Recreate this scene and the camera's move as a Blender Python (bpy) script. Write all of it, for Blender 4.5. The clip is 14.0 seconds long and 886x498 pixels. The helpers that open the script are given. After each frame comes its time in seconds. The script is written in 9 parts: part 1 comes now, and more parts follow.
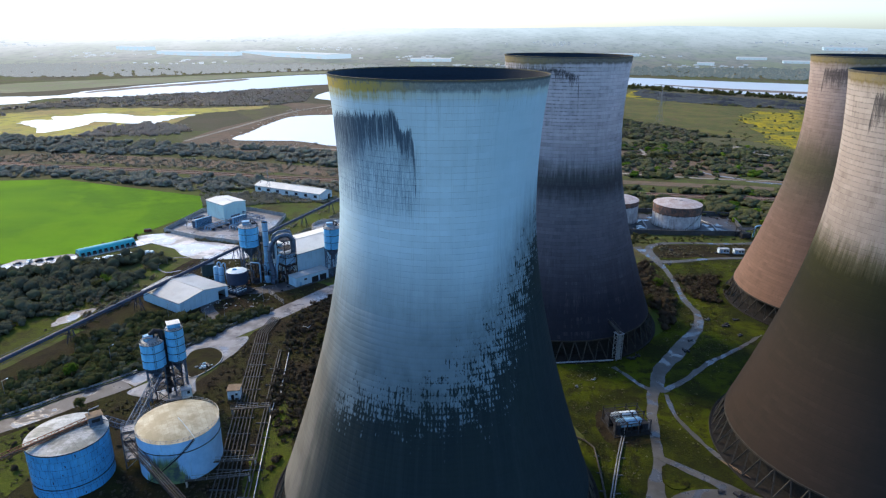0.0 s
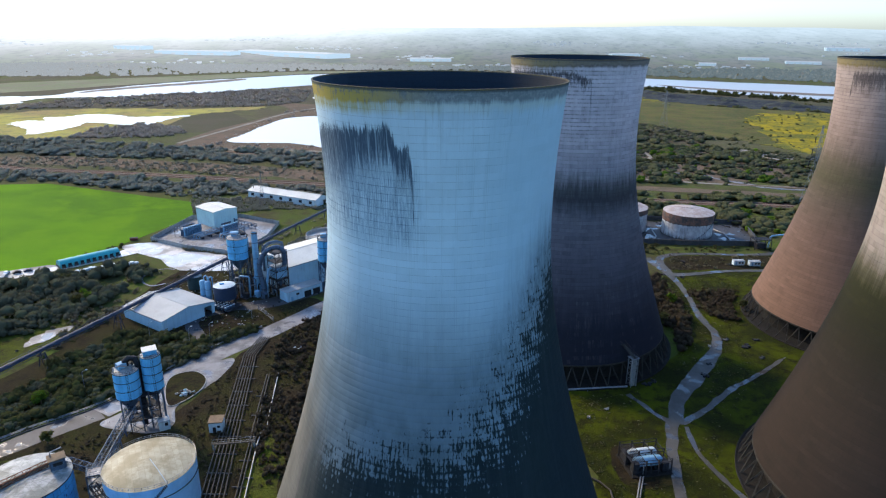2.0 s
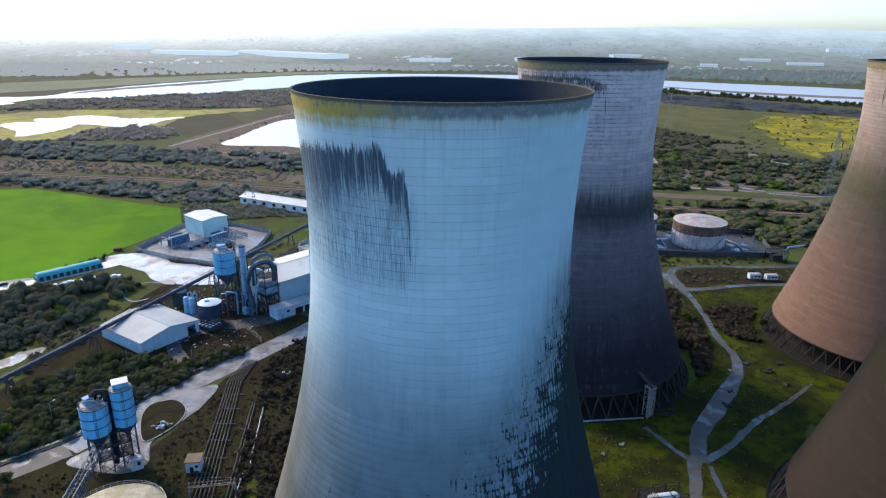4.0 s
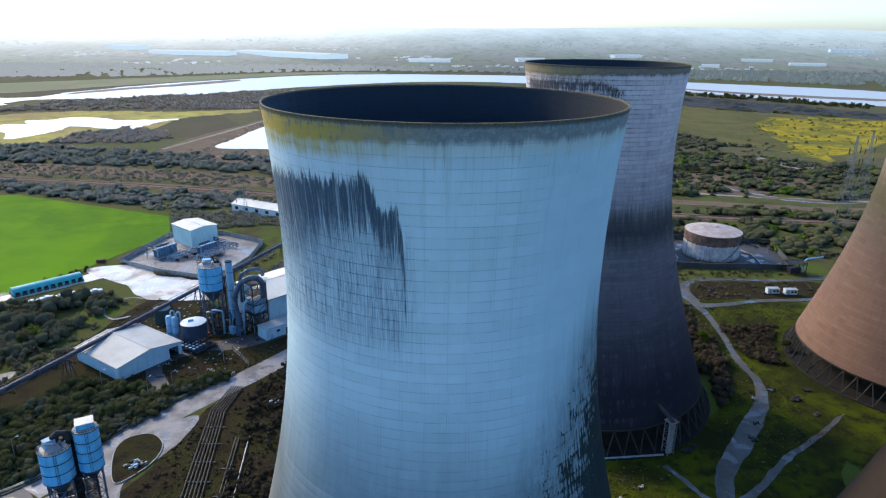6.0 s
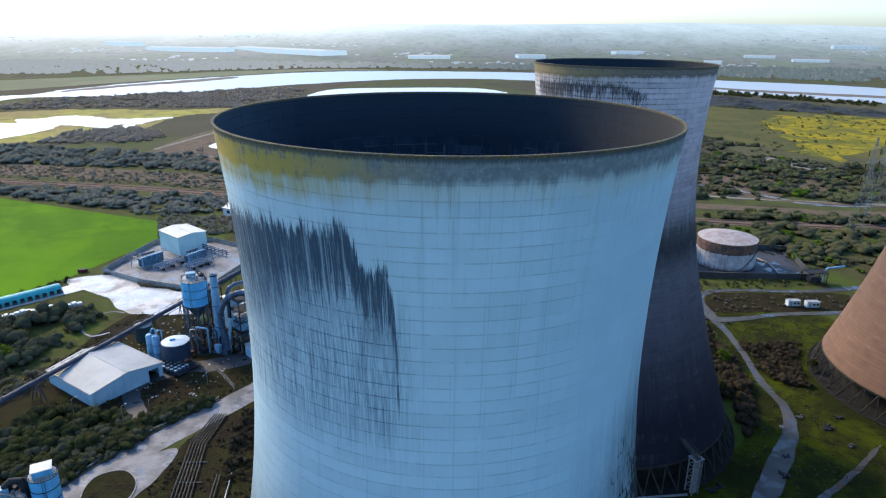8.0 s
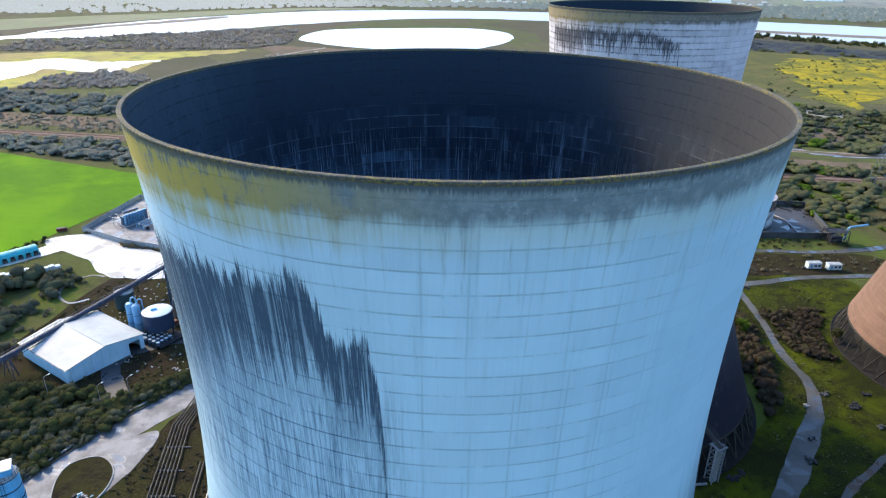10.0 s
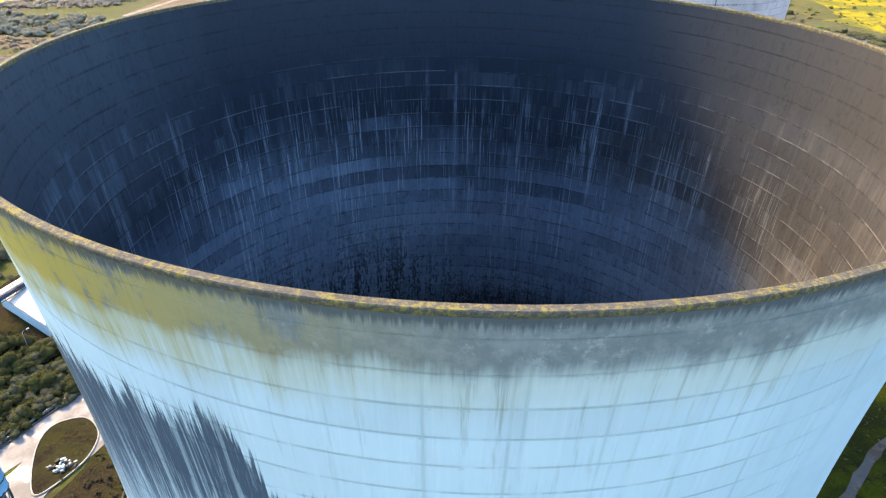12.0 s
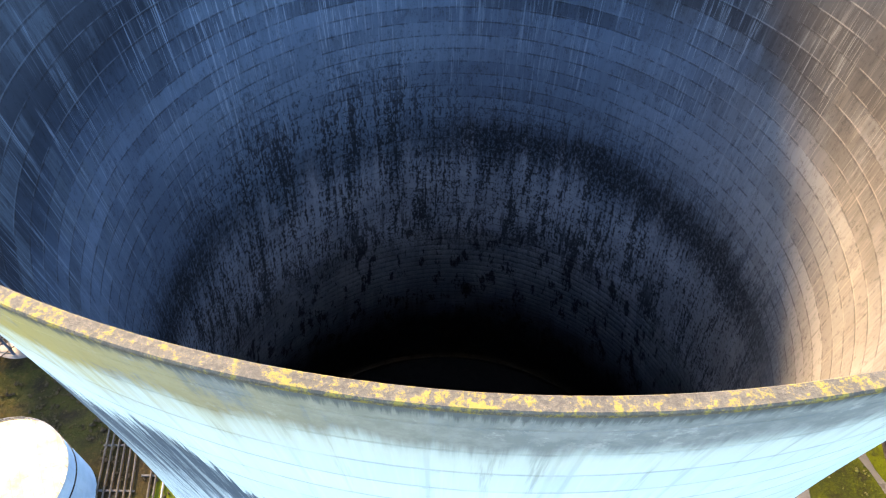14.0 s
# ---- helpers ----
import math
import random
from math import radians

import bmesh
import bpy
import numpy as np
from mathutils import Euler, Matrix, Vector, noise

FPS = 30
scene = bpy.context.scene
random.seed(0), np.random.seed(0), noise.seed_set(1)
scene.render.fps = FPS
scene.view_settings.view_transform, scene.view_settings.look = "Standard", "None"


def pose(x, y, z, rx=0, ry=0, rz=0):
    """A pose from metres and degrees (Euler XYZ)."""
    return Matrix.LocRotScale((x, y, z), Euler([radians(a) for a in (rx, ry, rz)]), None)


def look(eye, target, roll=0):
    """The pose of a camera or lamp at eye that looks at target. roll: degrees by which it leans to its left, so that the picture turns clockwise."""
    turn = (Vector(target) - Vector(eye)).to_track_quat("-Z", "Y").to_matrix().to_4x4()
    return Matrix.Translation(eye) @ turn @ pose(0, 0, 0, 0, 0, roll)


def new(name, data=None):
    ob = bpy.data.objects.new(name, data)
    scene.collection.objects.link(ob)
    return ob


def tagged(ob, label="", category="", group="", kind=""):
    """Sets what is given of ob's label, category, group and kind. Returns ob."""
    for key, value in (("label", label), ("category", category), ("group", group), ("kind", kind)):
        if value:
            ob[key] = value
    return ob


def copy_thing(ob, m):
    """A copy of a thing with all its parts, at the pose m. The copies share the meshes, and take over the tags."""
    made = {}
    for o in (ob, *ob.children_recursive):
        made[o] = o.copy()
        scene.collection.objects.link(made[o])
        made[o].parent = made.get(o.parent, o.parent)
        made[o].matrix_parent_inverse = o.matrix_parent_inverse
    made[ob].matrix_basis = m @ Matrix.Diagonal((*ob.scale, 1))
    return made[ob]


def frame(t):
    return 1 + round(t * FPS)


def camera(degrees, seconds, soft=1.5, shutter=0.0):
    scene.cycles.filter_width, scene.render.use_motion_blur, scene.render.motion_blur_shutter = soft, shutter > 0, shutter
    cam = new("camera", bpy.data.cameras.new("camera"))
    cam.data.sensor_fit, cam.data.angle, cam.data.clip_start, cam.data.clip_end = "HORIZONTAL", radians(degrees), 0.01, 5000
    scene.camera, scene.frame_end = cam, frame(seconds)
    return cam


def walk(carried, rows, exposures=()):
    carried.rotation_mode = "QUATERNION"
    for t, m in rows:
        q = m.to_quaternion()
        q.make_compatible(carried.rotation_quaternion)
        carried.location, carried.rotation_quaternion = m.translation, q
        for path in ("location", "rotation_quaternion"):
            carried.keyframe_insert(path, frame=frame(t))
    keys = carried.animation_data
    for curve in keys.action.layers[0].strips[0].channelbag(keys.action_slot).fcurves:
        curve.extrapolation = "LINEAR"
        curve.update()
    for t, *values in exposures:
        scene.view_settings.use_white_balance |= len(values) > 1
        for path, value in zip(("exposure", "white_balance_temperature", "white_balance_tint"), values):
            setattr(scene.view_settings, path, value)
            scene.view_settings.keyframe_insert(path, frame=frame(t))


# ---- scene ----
# camera and walk
cam = camera(68.72, 14.0, 1.2)
METRES, EYE, TILT, LEAN, TURN = 123.45, 123.7, 0.765, 0.377, 0.0
ROWS = [
    (0.0, 0.0, 0.0, 0.0, 0.26, -19.47, -0.75),
    (0.5, -0.0013, 0.0401, -0.0005, 0.25, -19.49, -0.78),
    (1.0, -0.0026, 0.0801, -0.0008, 0.24, -19.5, -0.8),
    (1.5, -0.0039, 0.1207, -0.0013, 0.24, -19.5, -0.83),
    (2.0, -0.0052, 0.1611, -0.0018, 0.24, -19.5, -0.86),
    (2.5, -0.0064, 0.2015, -0.0025, 0.24, -19.5, -0.9),
    (3.0, -0.0075, 0.2423, -0.0033, 0.22, -19.49, -0.93),
    (5.5, -0.0133, 0.4437, -0.0056, 0.17, -19.46, -1.0),
    (6.0, -0.0143, 0.4841, -0.0061, 0.15, -19.47, -1.0),
    (6.5, -0.0152, 0.5245, -0.0066, 0.15, -19.49, -1.01),
    (7.0, -0.016, 0.5642, -0.0069, 0.14, -19.5, -1.01),
    (7.5, -0.0171, 0.6039, -0.0073, 0.13, -19.51, -0.98),
    (10.0, -0.023, 0.8046, -0.0098, 0.03, -24.68, -1.0),
    (10.5, -0.0243, 0.8442, -0.0101, 0.0, -26.32, -1.02),
    (11.0, -0.0255, 0.8801, -0.0107, -0.0, -26.82, -1.01),
    (11.5, -0.0266, 0.9101, -0.0115, 0.04, -27.42, -1.03),
    (12.0, -0.0277, 0.9343, -0.0124, 0.11, -31.3, -1.14),
    (12.5, -0.0284, 0.9542, -0.0131, 0.18, -35.81, -1.2),
    (13.0, -0.0291, 0.9707, -0.0134, 0.26, -40.58, -1.23),
    (13.5, -0.0295, 0.9857, -0.0137, 0.35, -45.3, -1.23),
    (14.0, -0.0299, 0.9994, -0.0138, 0.45, -49.69, -1.25),
]
EXPOSURES = [(0.0, 1.1, 5900, 7), (7.7, 1.1, 5800, 6), (10.0, 1.68, 5950, 5), (11.0, 2.04, 6450, 6), (12.0, 2.52, 7800, 10), (12.5, 2.8, 8700, 12), (13.0, 2.86, 8950, 12), (14.0, 3.3, 8700, 14)]
walk(cam, [(t, pose(0, 0, EYE, TILT, LEAN, TURN) @ pose(METRES * x, METRES * y, METRES * z, 90 + pitch, roll, yaw)) for t, x, y, z, yaw, pitch, roll in ROWS], EXPOSURES)

# sky and sun
SUN_AZ, SUN_EL = -48.0, 32.0      # degrees from +y towards +x, and above the horizon
world = bpy.data.worlds.new("sky")
scene.world = world
world.use_nodes = True
wn = world.node_tree.nodes
wl = world.node_tree.links
wn.clear()
sky = wn.new("ShaderNodeTexSky")
sky.sky_type = 'NISHITA'
sky.sun_disc = False
sky.sun_elevation = radians(SUN_EL)
sky.sun_rotation = radians(SUN_AZ)
sky.altitude = 50
sky.air_density = 1.0
sky.dust_density = 1.2
sky.ozone_density = 4.5
bg = wn.new("ShaderNodeBackground")
bg.inputs["Strength"].default_value = 0.15
wo = wn.new("ShaderNodeOutputWorld")
wl.new(sky.outputs[0], bg.inputs[0])
wl.new(bg.outputs[0], wo.inputs[0])
sun_data = bpy.data.lights.new("sun", 'SUN')
sun_data.energy = 2.2
sun_data.angle = radians(11.0)
sun_data.color = (1.0, 0.72, 0.42)
sun = new("sun", sun_data)
sd = Vector((math.sin(radians(SUN_AZ)) * math.cos(radians(SUN_EL)), math.cos(radians(SUN_AZ)) * math.cos(radians(SUN_EL)), math.sin(radians(SUN_EL))))
sun.matrix_basis = look(sd * 400 + Vector((0, 200, 0)), (0, 200, 0))

# ---------- node helpers ----------
class Graph:
    """Short names for building one material's nodes."""

    def __init__(self, name):
        self.mat = bpy.data.materials.new(name)
        self.mat.use_nodes = True
        self.nt = self.mat.node_tree
        self.nt.nodes.clear()

    def node(self, kind, ins=None, operation=None, use_clamp=False, interpolation_type=None):
        n = self.nt.nodes.new(kind)
        if operation:
            n.operation = operation
        if use_clamp:
            n.use_clamp = True
        if interpolation_type:
            n.interpolation_type = interpolation_type
        for k, v in (ins or {}).items():
            self.put(n.inputs[k], v)
        return n

    def put(self, sock, v):
        if isinstance(v, bpy.types.NodeSocket):
            self.nt.links.new(v, sock)
        elif isinstance(v, (tuple, list)) and len(v) == 3 and sock.type == 'RGBA':
            sock.default_value = (*v, 1)
        else:
            sock.default_value = v

    def coord(self):
        return self.node("ShaderNodeTexCoord").outputs["Object"]

    def place(self):
        return self.node("ShaderNodeNewGeometry").outputs["Position"]

    def island(self):
        return self.node("ShaderNodeNewGeometry").outputs["Random Per Island"]

    def m(self, op, a, b=0.0, c=0.0, clamp=False):
        return self.node("ShaderNodeMath", {0: a, 1: b, 2: c}, operation=op, use_clamp=clamp).outputs[0]

    def xyz(self, v):
        n = self.node("ShaderNodeSeparateXYZ", {0: v})
        return n.outputs[0], n.outputs[1], n.outputs[2]

    def vec(self, x, y, z):
        return self.node("ShaderNodeCombineXYZ", {0: x, 1: y, 2: z}).outputs[0]

    def scaled(self, v, s):
        return self.node("ShaderNodeVectorMath", {0: v, 1: s}, operation='MULTIPLY').outputs[0]

    def noise(self, v, scale, detail=4.0, rough=0.55, dist=0.0):
        return self.node("ShaderNodeTexNoise", {"Vector": v, "Scale": scale, "Detail": detail, "Roughness": rough, "Distortion": dist}).outputs[0]

    def white(self, v):
        return self.node("ShaderNodeTexWhiteNoise", {"Vector": v}).outputs[0]

    def cells(self, v, scale):
        return self.node("ShaderNodeTexVoronoi", {"Vector": v, "Scale": scale}).outputs["Color"]

    def step(self, v, lo, hi):
        """Smooth 0..1 as v goes from lo to hi."""
        return self.node("ShaderNodeMapRange", {"Value": v, "From Min": lo, "From Max": hi, "To Min": 0.0, "To Max": 1.0}, interpolation_type='SMOOTHSTEP').outputs[0]

    def mix(self, f, a, b, mode='MIX'):
        n = self.nt.nodes.new("ShaderNodeMix")
        n.data_type = 'RGBA'
        n.blend_type = mode
        self.put(n.inputs[0], f)
        self.put(n.inputs[6], a)
        self.put(n.inputs[7], b)
        return n.outputs[2]

    def ramp(self, f, stops, kind='LINEAR'):
        n = self.node("ShaderNodeValToRGB", {0: f})
        n.color_ramp.interpolation = kind
        el = n.color_ramp.elements
        el.remove(el[1])
        for i, (p, c) in enumerate(stops):
            e = el[0] if i == 0 else el.new(p)
            e.position = p
            e.color = (c, c, c, 1) if isinstance(c, (int, float)) else (*c, 1)
        return n.outputs[0]

    def bump(self, h, strength=0.3, dist=0.05):
        return self.node("ShaderNodeBump", {"Height": h, "Strength": strength, "Distance": dist}).outputs[0]

    def done(self, color, rough=0.8, metal=0.0, normal=None, spec=0.5, **extra):
        p = self.node("ShaderNodeBsdfPrincipled", {"Base Color": color, "Roughness": rough, "Metallic": metal, "Specular IOR Level": spec})
        for k, v in extra.items():
            self.put(p.inputs[k.replace("_", " ")], v)
        if normal is not None:
            self.put(p.inputs["Normal"], normal)
        o = self.node("ShaderNodeOutputMaterial")
        self.nt.links.new(p.outputs[0], o.inputs[0])
        return self.mat


def surface(name, c1, c2, dirt, scale=0.6, rough=0.7, metal=0.0, streak=0.4, grain=0.3, spec=0.22, lines=0.0):
    """A painted, concrete or metal surface: two tones, vertical dirt streaks, fine grain and relief."""
    g = Graph(name)
    v = g.coord()
    big = g.noise(v, scale, 5, 0.6)
    col = g.mix(g.step(big, 0.35, 0.65), c1, c2)
    s = g.noise(g.scaled(v, (1.6, 1.6, 0.12)), 1.0, 5, 0.65)
    blot = g.noise(v, scale * 2.7, 6, 0.7)
    k = g.m('MULTIPLY', g.step(g.m('ADD', g.m('MULTIPLY', s, 0.7), g.m('MULTIPLY', blot, 0.3)), 0.46, 0.72), streak)
    col = g.mix(k, col, dirt)
    fine = g.noise(v, 14, 3, 0.6)
    col = g.mix(g.m('MULTIPLY', g.step(fine, 0.45, 0.75), grain), col, g.mix(0.5, col, dirt))
    h = fine
    if lines:
        x, y, z = g.xyz(v)
        rib = g.m('PINGPONG', g.m('ADD', x, y), lines)
        h = g.m('ADD', g.m('MULTIPLY', fine, 0.2), g.m('DIVIDE', rib, lines))
    return g.done(col, g.m('ADD', rough - 0.1, g.m('MULTIPLY', blot, 0.2)), metal, g.bump(h, 0.35, 0.04), spec)


# ---------- mesh helpers ----------
CLEAR = []      # places where nothing grows

class Geo:
    """Vertices and faces of one mesh, gathered from simple solids."""

    def __init__(self):
        self.v, self.f = [], []

    def add(self, vs, fs):
        n = len(self.v)
        self.v += [tuple(p) for p in vs]
        self.f += [tuple(i + n for i in q) for q in fs]
        return self

    def box(self, x, y, z, sx, sy, sz, rz=0.0, ch=0.0):
        """A box standing on z, centred on x, y; ch chamfers its upright edges and its top."""
        c, s = math.cos(radians(rz)), math.sin(radians(rz))
        a, b = sx / 2, sy / 2
        if ch:
            ring = [(-a + ch, -b), (a - ch, -b), (a, -b + ch), (a, b - ch), (a - ch, b), (-a + ch, b), (-a, b - ch), (-a, -b + ch)]
        else:
            ring = [(-a, -b), (a, -b), (a, b), (-a, b)]
        n = len(ring)
        lev = [(ring, z), (ring, z + sz - ch)] + ([([(px * (1 - ch / a), py * (1 - ch / b)) for px, py in ring], z + sz)] if ch else [])
        vs = [(x + px * c - py * s, y + px * s + py * c, zz) for r, zz in lev for px, py in r]
        fs = [tuple(range(n))[::-1], tuple(range((len(lev) - 1) * n, len(lev) * n))]
        for k in range(len(lev) - 1):
            fs += [(k * n + i, k * n + (i + 1) % n, (k + 1) * n + (i + 1) % n, (k + 1) * n + i) for i in range(n)]
        return self.add(vs, fs)

    def turn(self, prof, n=48, x=0.0, y=0.0, closed=False):
        """A surface of revolution of (radius, z) pairs."""
        vs, fs, m = [], [], len(prof)
        for i in range(n):
            a = 2 * math.pi * i / n
            vs += [(x + r * math.cos(a), y + r * math.sin(a), z) for r, z in prof]
        for i in range(n):
            j = (i + 1) % n
            fs += [(i * m + k, j * m + k, j * m + (k + 1) % m, i * m + (k + 1) % m) for k in range(m if closed else m - 1)]
        return self.add(vs, fs)

    def cyl(self, x, y, z0, z1, r0, r1=None, n=24):
        r1 = r0 if r1 is None else r1
        return self.turn([(0.001, z0), (r0, z0), (r1, z1), (0.001, z1)], n, x, y)

    def beam(self, a, b, w, h=None):
        """A straight bar of w by h from a to b."""
        a, b = Vector(a), Vector(b)
        d = (b - a).normalized()
        side = d.cross(Vector((0, 0, 1)))
        side = side.normalized() if side.length > 0.01 else Vector((1, 0, 0))
        up = side.cross(d)
        h = w if h is None else h
        q = [side * (sx * w / 2) + up * (sz * h / 2) for sx, sz in ((-1, -1), (1, -1), (1, 1), (-1, 1))]
        return self.add([a + p for p in q] + [b + p for p in q], [(3, 2, 1, 0), (4, 5, 6, 7), (0, 1, 5, 4), (1, 2, 6, 5), (2, 3, 7, 6), (3, 0, 4, 7)])

    def tube(self, pts, r, n=8, caps=True):
        pts = [Vector(p) for p in pts]
        vs, fs = [], []
        for i, p in enumerate(pts):
            d = (pts[min(i + 1, len(pts) - 1)] - pts[max(i - 1, 0)]).normalized()
            side = d.cross(Vector((0, 0, 1)))
            side = side.normalized() if side.length > 0.05 else Vector((1, 0, 0))
            up = side.cross(d)
            vs += [p + side * (r * math.cos(2 * math.pi * k / n)) + up * (r * math.sin(2 * math.pi * k / n)) for k in range(n)]
        for i in range(len(pts) - 1):
            fs += [(i * n + k, i * n + (k + 1) % n, (i + 1) * n + (k + 1) % n, (i + 1) * n + k) for k in range(n)]
        if caps:
            fs += [tuple(range(n))[::-1], tuple(range((len(pts) - 1) * n, len(pts) * n))]
        return self.add(vs, fs)

    def prism(self, ring, z0, z1):
        n = len(ring)
        return self.add([(x, y, z0) for x, y in ring] + [(x, y, z1) for x, y in ring],
                        [tuple(range(n))[::-1], tuple(range(n, 2 * n))] + [(i, (i + 1) % n, n + (i + 1) % n, n + i) for i in range(n)])


def mesh_of(name, geo, mat, smooth=False, tidy=True):
    me = bpy.data.meshes.new(name)
    me.from_pydata(geo.v, [], geo.f)
    if tidy:
        bm = bmesh.new()
        bm.from_mesh(me)
        bmesh.ops.recalc_face_normals(bm, faces=bm.faces)
        bm.to_mesh(me)
        bm.free()
    me.materials.append(mat)
    if smooth:
        me.polygons.foreach_set("use_smooth", [True] * len(me.polygons))
        me.set_sharp_from_angle(angle=radians(35))
    return me


def thing(name, label, category, x=0.0, y=0.0, z=0.0, rz=0.0, group=""):
    e = new(name)
    e.empty_display_size = 0.5
    e.matrix_basis = pose(x, y, z, 0, 0, rz)
    return tagged(e, label, category, group)


def part(name, geo, mat, parent, label="", smooth=False, kind="", tidy=True):
    ob = new(name, geo if isinstance(geo, bpy.types.Mesh) else mesh_of(name, geo, mat, smooth, tidy))
    ob.parent = parent
    return tagged(ob, label, kind=kind)


def setting(name, geo, mat, label, category, smooth=False, tidy=True):
    ob = new(name, mesh_of(name, geo, mat, smooth, tidy))
    return tagged(ob, label, category, kind="structure")


def curve_through(pts, closed=False, steps=6):
    """Points along a smooth line through pts (Catmull-Rom)."""
    p = [np.array(q, float) for q in pts]
    n, out = len(p), []
    for i in range(n if closed else n - 1):
        if closed:
            a, b, c, d = p[i - 1], p[i], p[(i + 1) % n], p[(i + 2) % n]
        else:
            a, b, c, d = p[max(i - 1, 0)], p[i], p[i + 1], p[min(i + 2, n - 1)]
        for k in range(steps):
            t = k / steps
            out.append(0.5 * (2 * b + (c - a) * t + (2 * a - 5 * b + 4 * c - d) * t * t + (3 * b - a - 3 * c + d) * t ** 3))
    if not closed:
        out.append(p[-1])
    return out


def sheet(name, pts, z, mat, label, category, rag=0.0, smooth_edge=True, steps=8):
    """A flat patch of ground with a smooth, slightly ragged edge."""
    ring = curve_through(pts, True, steps) if smooth_edge else [np.array(p, float) for p in pts]
    ring = [(x + rag * (noise.noise((x * 0.11, y * 0.11, 3.0)) + noise.noise((x * 0.37, y * 0.37, 8.0)) * 0.5),
             y + rag * (noise.noise((x * 0.11, y * 0.11, 13.0)) + noise.noise((x * 0.37, y * 0.37, 18.0)) * 0.5)) for x, y in ring]
    if category in ('pond', 'yard', 'field', 'river', 'bund', 'mud bank', 'coal yard'):
        CLEAR.append(ring)
    g = Geo()
    g.prism(ring, z - 0.6, z)
    return setting(name, g, mat, label, category)


def ribbon(name, pts, width, z, mat, label, category, rag=0.0, steps=8, thick=0.5):
    """A strip of road or path along a line; width is one number or one a point."""
    line = curve_through([(*p, w) for p, w in zip(pts, width)] if isinstance(width, (list, tuple)) else [(*p, width) for p in pts], False, steps)
    left, right = [], []
    for i, q in enumerate(line):
        d = line[min(i + 1, len(line) - 1)][:2] - line[max(i - 1, 0)][:2]
        d = d / (np.linalg.norm(d) + 1e-9)
        o = np.array((-d[1], d[0]))
        wl_ = q[2] / 2 + rag * noise.noise((q[0] * 0.2, q[1] * 0.2, 1.0))
        wr_ = q[2] / 2 + rag * noise.noise((q[0] * 0.2, q[1] * 0.2, 7.0))
        left.append(q[:2] + o * wl_)
        right.append(q[:2] - o * wr_)
    if category != 'rail':
        CLEAR.append([tuple(p) for p in left] + [tuple(p) for p in right[::-1]])
    g = Geo()
    n = len(line)
    g.add([(*p, z) for p in left] + [(*p, z) for p in right] + [(*p, z - thick) for p in left] + [(*p, z - thick) for p in right],
          [(i, n + i, n + i + 1, i + 1) for i in range(n - 1)] + [(i, i + 1, 2 * n + i + 1, 2 * n + i) for i in range(n - 1)]
          + [(n + i, 3 * n + i, 3 * n + i + 1, n + i + 1) for i in range(n - 1)])
    return setting(name, g, mat, label, category)


def inside(ring, xs, ys):
    """Which of the points lie inside the ring."""
    res = np.zeros(len(xs), bool)
    n = len(ring)
    for i in range(n):
        (x0, y0), (x1, y1) = ring[i], ring[(i + 1) % n]
        if y0 != y1:
            res ^= ((ys < y0) != (ys < y1)) & (xs < (x1 - x0) * (ys - y0) / (y1 - y0) + x0)
    return res


rng = np.random.default_rng(7)


ICO = [(math.cos(1.2566 * k) * 0.894, math.sin(1.2566 * k) * 0.894, 0.447) for k in range(5)] + [(math.cos(1.2566 * k + 0.6283) * 0.894, math.sin(1.2566 * k + 0.6283) * 0.894, -0.447) for k in range(5)] + [(0, 0, 1), (0, 0, -1)]
ICO_F = [f for k in range(5) for f in ((10, k, (k + 1) % 5), (k, 5 + k, (k + 1) % 5), ((k + 1) % 5, 5 + k, 5 + (k + 1) % 5), (11, 5 + (k + 1) % 5, 5 + k))]


